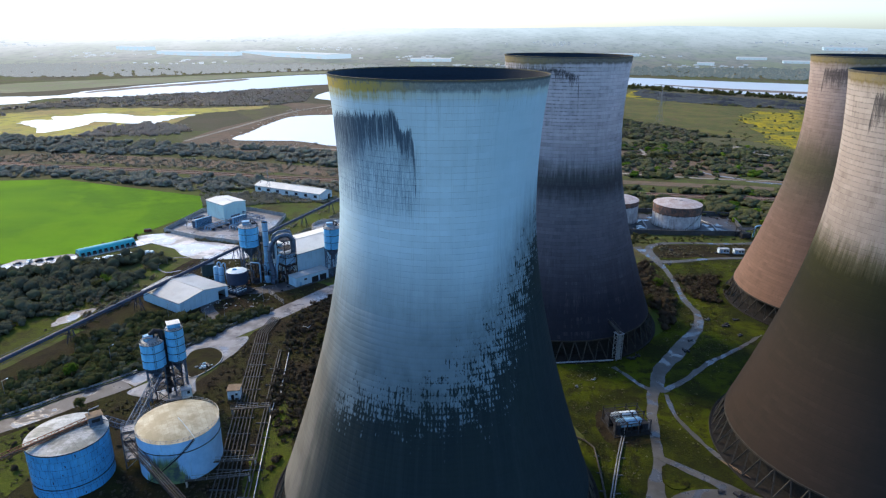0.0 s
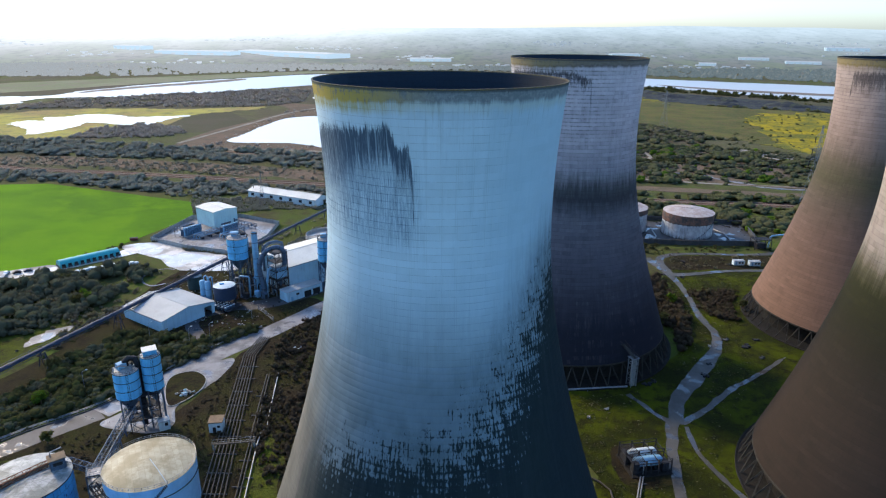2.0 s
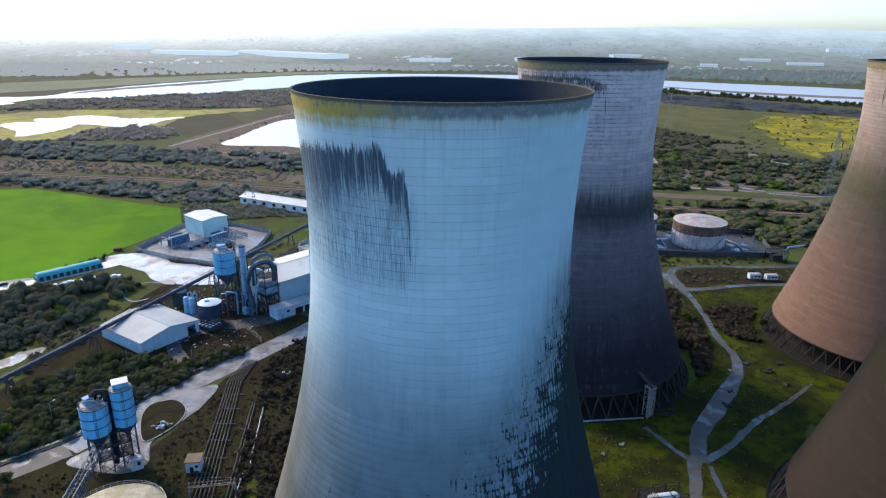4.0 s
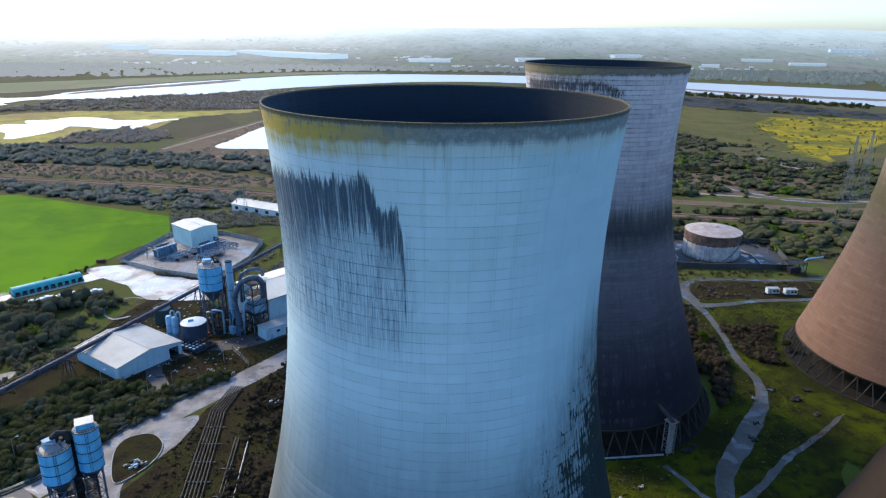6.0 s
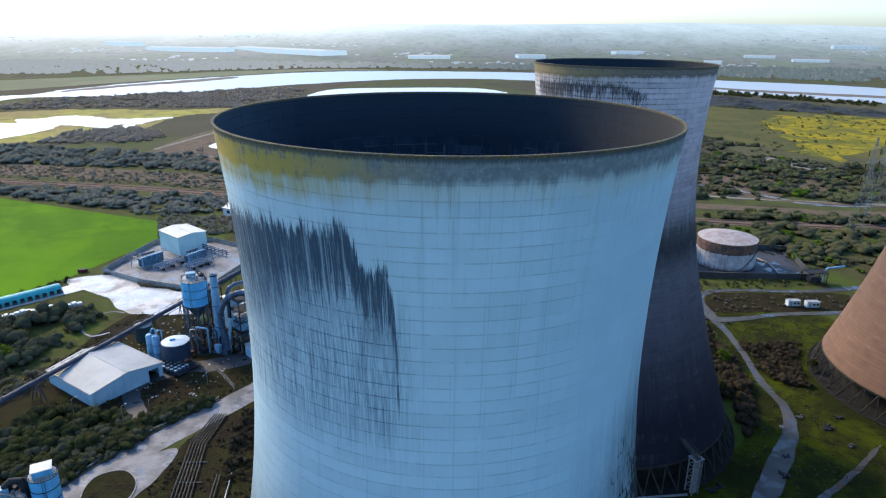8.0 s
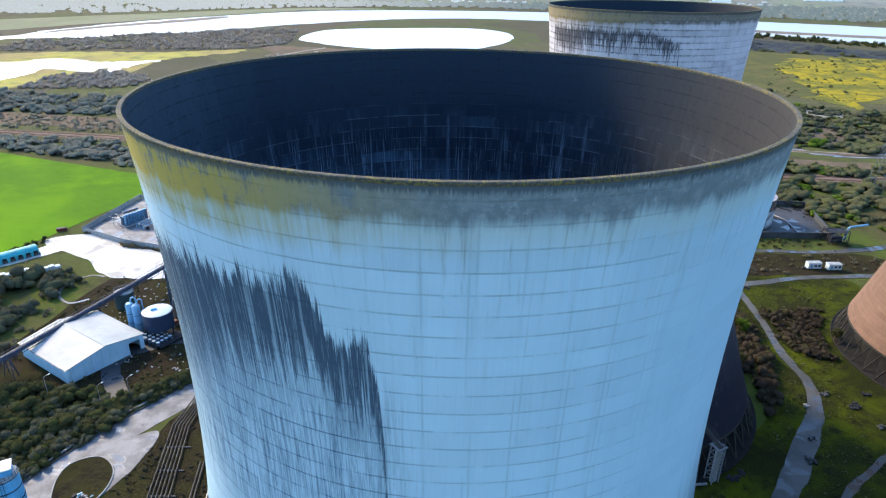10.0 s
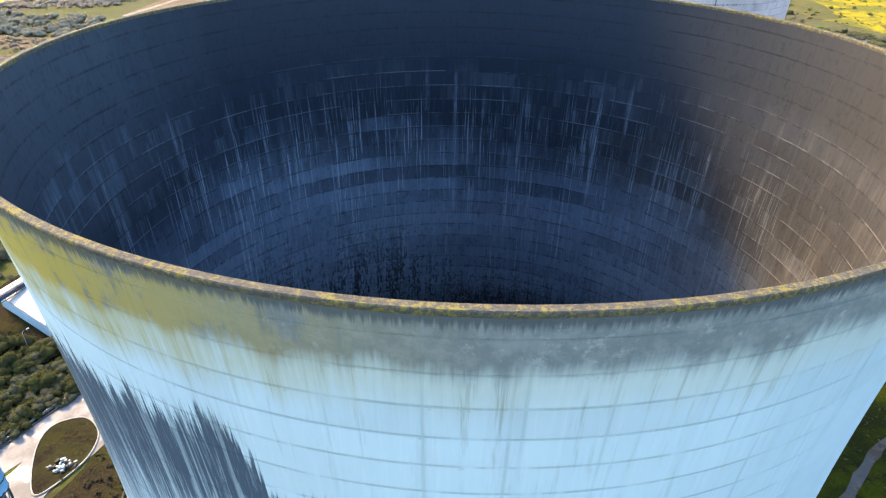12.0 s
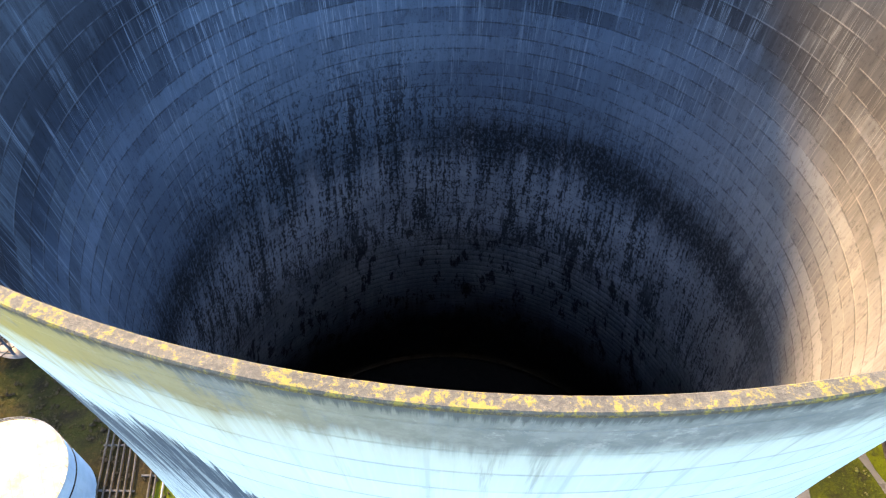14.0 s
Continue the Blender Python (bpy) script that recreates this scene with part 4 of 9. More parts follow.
M_FIELD = ground_material("winter_wheat", [(0.12, 0.255, 0.003), (0.07, 0.155, 0.006), (0.115, 0.235, 0.004), (0.095, 0.205, 0.004), (0.075, 0.16, 0.004)], None, 0.4)
M_GORSE = ground_material("yellow_rough_meadow", [(0.10, 0.11, 0.03), (0.33, 0.26, 0.015), (0.085, 0.10, 0.03), (0.38, 0.29, 0.012), (0.08, 0.085, 0.025)], None, 1.7)
M_MEADOW = ground_material("pale_yellow_marsh_grass", [(0.36, 0.33, 0.08), (0.28, 0.21, 0.10), (0.19, 0.19, 0.08), (0.40, 0.35, 0.06), (0.2, 0.17, 0.09)], None, 0.7)
M_FLOOD = ground_material("grey_green_flood_meadow", [(0.21, 0.22, 0.13), (0.17, 0.19, 0.10), (0.19, 0.165, 0.12), (0.24, 0.24, 0.14), (0.15, 0.15, 0.1)], None, 0.5)
M_REED = ground_material("brown_heath", [(0.16, 0.115, 0.08), (0.12, 0.095, 0.068), (0.10, 0.09, 0.06), (0.2, 0.14, 0.09), (0.085, 0.072, 0.055)], None, 1.6)
M_OLIVE = ground_material("olive_rough_grass", [(0.115, 0.11, 0.035), (0.07, 0.08, 0.03), (0.12, 0.088, 0.045), (0.15, 0.145, 0.035), (0.05, 0.05, 0.028)], None, 1.2)
M_MOSS = ground_material("bright_mossy_turf", [(0.070, 0.088, 0.010), (0.050, 0.055, 0.014), (0.034, 0.032, 0.015), (0.095, 0.115, 0.012), (0.020, 0.020, 0.010)], None, 2.2)
M_SOIL = ground_material("dark_weedy_soil", [(0.026, 0.020, 0.013), (0.030, 0.031, 0.009), (0.015, 0.012, 0.009), (0.060, 0.044, 0.017), (0.008, 0.007, 0.006)], None, 2.5)
M_MUD = ground_material("river_mud", [(0.22, 0.18, 0.14), (0.18, 0.15, 0.12), (0.15, 0.13, 0.10), (0.25, 0.2, 0.15), (0.15, 0.12, 0.1)], None, 0.5, 0.5)
M_RAILBED = ground_material("railway_ballast", [(0.19, 0.135, 0.10), (0.15, 0.11, 0.085), (0.11, 0.09, 0.07), (0.23, 0.165, 0.12), (0.08, 0.068, 0.058)], None, 1.6)
M_COALHEAP = ground_material("coal_stock", [(0.028, 0.034, 0.046), (0.05, 0.055, 0.06), (0.085, 0.09, 0.06), (0.022, 0.026, 0.034), (0.018, 0.02, 0.024)], None, 1.4)
M_ROCK = ground_material("spoil_heap", [(0.30, 0.27, 0.22), (0.24, 0.22, 0.18), (0.16, 0.15, 0.11), (0.36, 0.32, 0.26), (0.12, 0.12, 0.08)], None, 2.0)


def paving(name, tone, patch_tone, weed, puddle, wet_tone=0.4, pool=0.07):
    """Worn hard standing: stained, weedy along its edges, partly wet."""
    g = Graph(name)
    v = g.place()
    a = g.noise(v, 0.09, 5, 0.65)
    b = g.noise(v, 0.6, 5, 0.7)
    c = g.noise(v, 6.0, 3, 0.6)
    wetm = g.step(g.noise(v, pool, 4, 0.6, 0.5), puddle, puddle + 0.05)
    col = g.mix(g.step(a, 0.4, 0.6), tone, patch_tone)
    col = g.mix(g.m('MULTIPLY', g.step(b, 0.55, 0.75), 0.5), col, weed)
    col = g.mix(g.m('MULTIPLY', g.step(c, 0.45, 0.75), 0.3), col, tuple(t * 0.5 for t in tone))
    col = g.mix(g.m('MULTIPLY', wetm, 0.6), col, tuple(t * wet_tone for t in tone))
    rough = g.m('SUBTRACT', 0.72, g.m('MULTIPLY', wetm, 0.62))
    h = g.m('MULTIPLY', g.m('ADD', g.m('MULTIPLY', b, 0.6), g.m('MULTIPLY', c, 0.4)), g.m('SUBTRACT', 1.0, wetm))
    return g.done(col, rough, 0.0, g.bump(h, 0.4, 0.06), 0.5)


M_ROAD = paving("worn_wet_concrete_road", (0.21, 0.21, 0.218), (0.095, 0.095, 0.1), (0.07, 0.066, 0.042), 0.53, 0.7, 0.11)
M_ROADDARK = paving("worn_dark_site_road", (0.062, 0.066, 0.074), (0.045, 0.048, 0.053), (0.04, 0.04, 0.026), 0.56, 0.8, 0.12)
M_YARD = paving("wet_concrete_yard", (0.60, 0.575, 0.54), (0.27, 0.26, 0.24), (0.14, 0.125, 0.085), 0.46, 0.9)
M_TARMAC = paving("damp_tarmac", (0.045, 0.047, 0.053), (0.028, 0.029, 0.033), (0.035, 0.035, 0.02), 0.54, 0.6, 0.12)
M_PATH = paving("wet_grey_track", (0.072, 0.071, 0.066), (0.042, 0.041, 0.036), (0.035, 0.034, 0.014), 0.53, 0.9, 0.16)


def water_material(name, tone, rough):
    g = Graph(name)
    v = g.place()
    r = g.noise(g.scaled(v, (0.3, 1.0, 1.0)), 0.25, 4, 0.6)
    return g.done(tone, rough, 0.0, g.bump(r, 0.08, 0.2), 0.8)


M_WATER = water_material("still_water", (0.60, 0.58, 0.55), 0.3)
M_RIVER = water_material("river_water", (0.36, 0.34, 0.32), 0.3)


def foliage(name, tones, form=0.45):
    g = Graph(name)
    i = g.island()
    v = g.place()
    p = g.noise(v, 0.05, 3, 0.6)
    col = g.ramp(g.m('ADD', g.m('MULTIPLY', i, 0.32), g.m('ADD', g.m('MULTIPLY', p, 0.5), g.m('MULTIPLY', g.noise(v, 0.3, 3, 0.6), 0.33))), [(0.15, tones[0]), (0.4, tones[1]), (0.62, tones[2]), (0.9, tones[3])])
    n = g.node("ShaderNodeNewGeometry").outputs["Normal"]
    n = g.node("ShaderNodeVectorMath", {0: g.node("ShaderNodeVectorMath", {0: n, 1: (form, form, form)}, operation='MULTIPLY').outputs[0], 1: (0.0, 0.0, 0.7)}, operation='ADD').outputs[0]
    n = g.node("ShaderNodeVectorMath", {0: n}, operation='NORMALIZE').outputs[0]
    d = g.node("ShaderNodeBsdfDiffuse", {"Color": col, "Roughness": 0.5, "Normal": n})
    t = g.node("ShaderNodeBsdfTranslucent", {"Color": col})
    mx = g.node("ShaderNodeMixShader", {0: 0.35})
    g.nt.links.new(d.outputs[0], mx.inputs[1])
    g.nt.links.new(t.outputs[0], mx.inputs[2])
    o = g.node("ShaderNodeOutputMaterial")
    g.nt.links.new(mx.outputs[0], o.inputs[0])
    return g.mat


M_SCRUB = foliage("bare_scrub", [(0.105, 0.09, 0.066), (0.15, 0.13, 0.09), (0.18, 0.16, 0.10), (0.15, 0.155, 0.065)])
M_TWIGS = foliage("dark_bare_twigs", [(0.042, 0.033, 0.024), (0.064, 0.05, 0.036), (0.085, 0.068, 0.046), (0.08, 0.08, 0.036)])
# leaf tones lightened to put the haze of distance into the colour
M_SCRUBPALE = foliage("haze_paled_hedge", [(0.21, 0.195, 0.15), (0.27, 0.25, 0.19), (0.31, 0.29, 0.215), (0.27, 0.285, 0.16)], 0.2)
M_SCRUBBANK = foliage("grey_olive_bushes", [(0.075, 0.075, 0.05), (0.10, 0.10, 0.065), (0.13, 0.13, 0.08), (0.13, 0.145, 0.06)])
M_SCRUBOLIVE = foliage("olive_scrub", [(0.095, 0.092, 0.055), (0.125, 0.125, 0.068), (0.15, 0.15, 0.072), (0.15, 0.17, 0.055)], 0.25)
M_SCRUBGREEN = foliage("evergreen_scrub", [(0.042, 0.042, 0.024), (0.062, 0.063, 0.03), (0.088, 0.09, 0.034), (0.115, 0.128, 0.036)])
M_SCRUBBRIGHT = foliage("young_green_leaves", [(0.05, 0.08, 0.015), (0.07, 0.12, 0.018), (0.11, 0.17, 0.02), (0.14, 0.2, 0.025)])
# woodland tones paled further, haze again painted into the leaves
M_WOOD_FAR = foliage("haze_paled_woodland", [(0.30, 0.265, 0.24), (0.36, 0.32, 0.285), (0.40, 0.365, 0.31), (0.37, 0.365, 0.265)], 0.15)


def distance_material(name, tones):
    """The far rim of the land, a pale glowing backdrop of distance; haze is painted as emission, whiter on the sun's
    side.
    """
    g = Graph(name)
    v = g.place()
    x, y, z = g.xyz(v)
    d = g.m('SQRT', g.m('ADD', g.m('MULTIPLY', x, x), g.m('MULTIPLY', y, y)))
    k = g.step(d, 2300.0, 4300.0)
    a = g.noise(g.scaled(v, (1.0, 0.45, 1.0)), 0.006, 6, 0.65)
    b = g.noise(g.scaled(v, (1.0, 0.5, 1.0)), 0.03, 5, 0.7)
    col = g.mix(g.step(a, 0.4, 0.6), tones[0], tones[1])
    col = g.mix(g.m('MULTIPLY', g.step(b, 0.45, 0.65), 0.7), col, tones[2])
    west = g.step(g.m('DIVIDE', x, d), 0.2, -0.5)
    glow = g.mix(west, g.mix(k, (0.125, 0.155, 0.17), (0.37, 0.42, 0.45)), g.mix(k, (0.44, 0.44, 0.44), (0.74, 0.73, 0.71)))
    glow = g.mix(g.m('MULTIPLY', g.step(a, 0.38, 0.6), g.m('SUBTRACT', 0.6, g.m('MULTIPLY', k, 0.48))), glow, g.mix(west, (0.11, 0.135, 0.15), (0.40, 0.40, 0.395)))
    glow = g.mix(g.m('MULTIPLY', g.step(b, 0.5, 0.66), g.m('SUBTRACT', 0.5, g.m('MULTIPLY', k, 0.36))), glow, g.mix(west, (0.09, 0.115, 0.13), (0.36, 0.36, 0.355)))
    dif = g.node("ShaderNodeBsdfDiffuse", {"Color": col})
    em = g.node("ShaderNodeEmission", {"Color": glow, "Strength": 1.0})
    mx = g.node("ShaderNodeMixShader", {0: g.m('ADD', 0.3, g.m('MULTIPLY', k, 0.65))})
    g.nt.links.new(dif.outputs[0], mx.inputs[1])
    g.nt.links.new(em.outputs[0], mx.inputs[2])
    o = g.node("ShaderNodeOutputMaterial")
    g.nt.links.new(mx.outputs[0], o.inputs[0])
    return g.mat


# far surfaces with haze painted in, as emission mixed over their own colour
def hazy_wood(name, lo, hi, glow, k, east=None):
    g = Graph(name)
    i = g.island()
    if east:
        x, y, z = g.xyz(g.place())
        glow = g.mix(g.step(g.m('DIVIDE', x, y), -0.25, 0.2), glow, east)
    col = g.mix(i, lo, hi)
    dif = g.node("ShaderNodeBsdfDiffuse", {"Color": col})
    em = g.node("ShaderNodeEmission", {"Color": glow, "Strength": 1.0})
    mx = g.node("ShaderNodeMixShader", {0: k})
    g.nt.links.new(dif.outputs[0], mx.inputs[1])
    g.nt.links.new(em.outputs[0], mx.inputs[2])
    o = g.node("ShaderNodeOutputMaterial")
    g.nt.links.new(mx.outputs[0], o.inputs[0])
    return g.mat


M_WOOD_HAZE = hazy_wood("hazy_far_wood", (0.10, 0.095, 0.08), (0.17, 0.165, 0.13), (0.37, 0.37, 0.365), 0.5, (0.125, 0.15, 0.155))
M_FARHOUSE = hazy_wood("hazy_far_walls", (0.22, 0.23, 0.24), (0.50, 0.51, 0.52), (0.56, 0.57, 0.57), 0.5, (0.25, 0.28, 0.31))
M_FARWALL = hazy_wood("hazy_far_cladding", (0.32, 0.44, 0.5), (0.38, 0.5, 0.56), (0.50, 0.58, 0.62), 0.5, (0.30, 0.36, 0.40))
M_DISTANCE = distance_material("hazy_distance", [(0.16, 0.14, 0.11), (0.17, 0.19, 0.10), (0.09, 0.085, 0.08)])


def algae_tank(name):
    """White tank paint with a green run of algae down one side and dark staining by its foot."""
    g = Graph(name)
    v = g.coord()
    x, y, z = g.xyz(v)
    ang = g.m('ARCTAN2', y, x)
    n = g.noise(v, 0.35, 5, 0.65)
    s = g.noise(g.scaled(v, (1.2, 1.2, 0.1)), 1.0, 5, 0.7)
    col = g.mix(g.step(n, 0.35, 0.65), (0.30, 0.54, 0.80), (0.24, 0.46, 0.72))
    off = g.m('ABSOLUTE', g.m('ADD', ang, 1.406))
    wide = g.m('ADD', 0.52, g.m('MULTIPLY', z, -0.034))
    green = g.m('SUBTRACT', 1.0, g.step(g.m('ADD', off, g.m('MULTIPLY', g.m('SUBTRACT', s, 0.5), 0.7)), wide, g.m('ADD', wide, 0.1)))
    green = g.m('MULTIPLY', green, g.m('SUBTRACT', 1.0, g.step(g.m('ADD', z, g.m('MULTIPLY', s, 6.0)), 9.0, 14.5)))
    col = g.mix(g.m('MULTIPLY', green, 0.9), col, g.mix(g.step(n, 0.4, 0.6), (0.12, 0.17, 0.012), (0.025, 0.03, 0.012)))
    col = g.mix(g.m('MULTIPLY', g.step(s, 0.56, 0.75), 0.35), col, (0.14, 0.15, 0.11))
    return g.done(col, 0.5, 0.0, g.bump(n, 0.15, 0.04), 0.35)


M_TANKALGAE = algae_tank("algae_stained_tank_paint")


def plated_roof(name, c1, c2, grime):
    """Sheet roof laid in long plates, each a little different, with soft grime."""
    g = Graph(name)
    v = g.coord()
    x, y, z = g.xyz(v)
    a = g.m('ADD', g.m('MULTIPLY', x, 0.80), g.m('MULTIPLY', y, 0.60))
    b = g.m('SUBTRACT', g.m('MULTIPLY', y, 0.80), g.m('MULTIPLY', x, 0.60))
    ra = g.m('DIVIDE', a, 1.5)
    rb = g.m('ADD', g.m('DIVIDE', b, 5.0), g.m('MULTIPLY', g.white(g.vec(g.m('FLOOR', ra), 1.0, 0.0)), 1.0))
    cell = g.white(g.vec(g.m('FLOOR', ra), g.m('FLOOR', rb), 0.0))
    seam = g.m('MAXIMUM', g.step(g.m('ABSOLUTE', g.m('SUBTRACT', g.m('FRACT', ra), 0.5)), 0.44, 0.49), g.step(g.m('ABSOLUTE', g.m('SUBTRACT', g.m('FRACT', rb), 0.5)), 0.475, 0.495))
    n = g.noise(v, 0.14, 5, 0.65)
    f = g.noise(v, 1.2, 5, 0.7)
    col = g.mix(cell, c1, c2)
    col = g.mix(g.m('MULTIPLY', g.step(n, 0.42, 0.62), 0.75), col, grime)
    col = g.mix(g.m('MULTIPLY', g.step(f, 0.5, 0.75), 0.45), col, grime)
    col = g.mix(g.m('MULTIPLY', seam, 0.35), col, grime)
    return g.done(col, 0.6, 0.0, g.bump(g.m('ADD', f, g.m('MULTIPLY', seam, -0.6)), 0.3, 0.04), 0.3)


M_CREAMPLATE = plated_roof("plated_cream_roof", (0.44, 0.40, 0.28), (0.32, 0.29, 0.195), (0.20, 0.165, 0.08))
M_GREYPLATE = plated_roof("plated_grey_roof", (0.40, 0.42, 0.42), (0.28, 0.30, 0.30), (0.07, 0.085, 0.07))


def rust_tank(name, low):
    """Dirty white tank paint, rusted through above a ragged line, with rust runs below it."""
    g = Graph(name)
    v = g.coord()
    x, y, z = g.xyz(v)
    n = g.noise(v, 0.3, 6, 0.7)
    f = g.noise(v, 1.4, 5, 0.7)
    s = g.noise(g.scaled(v, (1.0, 1.0, 0.06)), 0.9, 5, 0.7)
    col = g.mix(g.step(n, 0.4, 0.6), (0.48, 0.50, 0.52), (0.33, 0.34, 0.36))
    col = g.mix(g.m('MULTIPLY', g.step(s, 0.5, 0.72), 0.7), col, (0.12, 0.08, 0.06))
    col = g.mix(g.m('MULTIPLY', g.step(z, 3.0, 0.0), g.step(s, 0.35, 0.6)), col, (0.05, 0.045, 0.04))
    rust = g.mix(g.step(n, 0.42, 0.6), (0.15, 0.065, 0.035), (0.045, 0.033, 0.03))
    rust = g.mix(g.m('MULTIPLY', g.step(f, 0.58, 0.7), 0.6), rust, (0.30, 0.26, 0.22))
    k = g.step(g.m('ADD', z, g.m('ADD', g.m('MULTIPLY', g.m('SUBTRACT', s, 0.5), 3.0), g.m('MULTIPLY', g.m('SUBTRACT', n, 0.5), 2.0))), low, low + 0.5)
    col = g.mix(g.m('MULTIPLY', k, 0.92), col, rust)
    return g.done(col, 0.7, 0.0, g.bump(f, 0.3, 0.05), 0.2)


M_RUSTTANK = rust_tank("rusted_white_tank_paint", 9.0)
M_RUSTTANK_LOW = rust_tank("rust_rimmed_tank_paint", 11.5)

# ---------- land ----------
def hill(x, y):
    """Height of the land: flat plain, hills far off."""
    d = math.hypot(x, y)
    if d < 2500:
        return 0.0
    k = min(max((d - 2500) / 2050, 0), 1)
    k = k * k * (3 - 2 * k)
    wob = noise.noise((x * 0.0006, y * 0.0006, 2.0)) * 26 + noise.noise((x * 0.0025, y * 0.0025, 4.0)) * 7
    return k * (128 + 14 * math.sin(math.atan2(x, y) * 3.0 + 0.6) + wob) - max(d - 4650, 0) * 0.05


def polar_land(radii, n):
    g = Geo()
    for r in radii:
        for i in range(n):
            a = 2 * math.pi * i / n
            px, py = r * math.sin(a), r * math.cos(a)
            g.v.append((px, py, hill(px, py)))
    for k in range(len(radii) - 1):
        o = k * n
        g.f += [(o + i, o + (i + 1) % n, o + n + (i + 1) % n, o + n + i) for i in range(n)]
    return g


setting("ground", polar_land([1] + [40 * 1.35 ** i for i in range(11)] + [1200 + 200 * i for i in range(6)] + [2350], 160), M_GROUND, "rough scrubby grassland reaching to low hazy hills", "ground", smooth=True)
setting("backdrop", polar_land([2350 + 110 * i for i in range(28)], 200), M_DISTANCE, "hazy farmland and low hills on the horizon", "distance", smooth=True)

FIELD = [(-520, 470), (-377, 537), (-327, 543), (-272, 520), (-189, 488), (-173, 449), (-192, 390), (-211, 348), (-246, 334), (-330, 300), (-520, 330)]
sheet("field", FIELD, 0.10, M_FIELD, "bright green field of young winter wheat", "field", 2.0, False)
GRASS = [(44, 178), (40, 228), (70, 232), (98, 262), (112, 300), (118, 345), (128, 352), (175, 348), (150, 310), (128, 275), (150, 235), (120, 225), (110, 190), (118, 150), (150, 90), (70, 80), (30, 100)]
sheet("lawn", GRASS, 0.05, M_GRASS, "mossy grass between the cooling towers", "grass", 3.0)
sheet("lawn", [(135, 300), (175, 330), (250, 300), (280, 230), (250, 150), (190, 110), (140, 200), (120, 240)], 0.06, M_GRASS, "mossy grass round the cooling towers", "grass", 3.0)
SOIL = [(-60, 100), (-92, 140), (-86, 200), (-86, 230), (-78, 258), (-62, 285), (-30, 330), (0, 300), (-20, 230), (-44, 170), (-40, 110)]
sheet("verge", SOIL, 0.05, M_SOIL, "dark weedy ground along the pipe tracks", "ground", 2.0)
sheet("verge", [(-150, 130), (-140, 172), (-118, 196), (-92, 198), (-84, 170), (-90, 140), (-96, 110)], 0.06, M_SOIL, "dark weedy ground round the storage tanks", "ground", 2.0)
sheet("plant_yard", [(-160, 255), (-150, 300), (-138, 350), (-110, 340), (-78, 318), (-58, 300), (-84, 272), (-110, 258)], 0.05, M_SOIL, "oily weedy ground round the processing plant", "ground", 2.0)

# water
RIVER = [(-1700, 900), (-1100, 960), (-746, 1102), (-733, 1158), (-722, 1208), (-673, 1233), (-596, 1249), (-546, 1310), (-448, 1355), (-410, 1424), (-288, 1556), (-121, 1690), (60, 1740), (221, 1700), (456, 1600), (615, 1405), (760, 1290), (1000, 1150), (1700, 1000),
         (1800, 1250), (1150, 1500), (903, 1665), (753, 1743), (522, 1867), (250, 1985), (0, 2000), (-180, 1985), (-369, 1910), (-504, 1759), (-606, 1631), (-682, 1489), (-732, 1345), (-732, 1268), (-770, 1236), (-824, 1222), (-1250, 1100), (-1700, 1020)]
sheet("river", RIVER, 0.25, M_RIVER, "wide tidal river bright under the sky", "river", 10.0)
sheet("mud_bank", [(-719, 1309), (-702, 1400), (-657, 1491), (-594, 1596), (-521, 1716), (-504, 1659), (-563, 1548), (-640, 1440), (-688, 1348)], 0.45, M_MUD, "grey tidal mud bank in the river", "mud bank", 8.0)
sheet("mud_bank", [(520, 1640), (640, 1530), (800, 1440), (900, 1390), (880, 1350), (760, 1400), (640, 1470), (540, 1580)], 0.45, M_MUD, "brown tidal mud bank in the river", "mud bank", 8.0)
sheet("marsh", [(-560, 740), (-651, 957), (-636, 1014), (-592, 1047), (-521, 1067), (-428, 1065), (-362, 1085), (-304, 1114), (-298, 1073), (-338, 1039), (-373, 987), (-376, 871), (-430, 858), (-429, 799), (-460, 766), (-533, 750)], 0.12, M_MEADOW, "pale yellow marsh grass round the pond", "marsh", 12.0)
sheet("marsh", [(-1000, 1500), (-880, 1300), (-720, 1500), (-560, 1730), (-360, 1960), (-180, 2010), (-200, 2060), (-420, 2040), (-700, 1800)], 0.12, M_FLOOD, "pale flood meadow beyond the river", "marsh", 12.0)
sheet("pond", [(-579, 888), (-574, 912), (-547, 919), (-570, 949), (-543, 957), (-533, 984), (-492, 987), (-447, 962), (-377, 987), (-387, 959), (-393, 921), (-395, 881), (-413, 914), (-424, 885), (-484, 905), (-479, 866), (-487, 815), (-503, 800), (-523, 832), (-552, 862)], 0.30, M_WATER, "shallow bright lagoon pond in the marsh", "pond", 8.0)
sheet("pond", [(-246, 757), (-246, 814), (-240, 902), (-224, 971), (-168, 994), (-112, 985), (-105, 850), (-115, 724), (-176, 752)], 0.30, M_WATER, "square settling lagoon full of bright water", "pond", 3.0)
sheet("pond", [(-250, 1270), (-225, 1420), (-100, 1470), (60, 1480), (125, 1380), (102, 1234), (12, 1118), (-116, 1139), (-205, 1200)], 0.30, M_WATER, "large settling lagoon full of bright water", "pond", 4.0)
sheet("heath", [(-300, 690), (-250, 1050), (-300, 1160), (-100, 1120), (140, 1120), (180, 900), (100, 700), (-80, 660)], 0.08, M_REED, "brown heath round the lagoons", "heath", 10.0)
sheet("heath", [(-480, 600), (-420, 660), (-250, 640), (-100, 600), (60, 570), (60, 545), (-90, 560), (-250, 600), (-380, 620)], 0.08, M_REED, "brown heath beside the railway", "heath", 6.0)
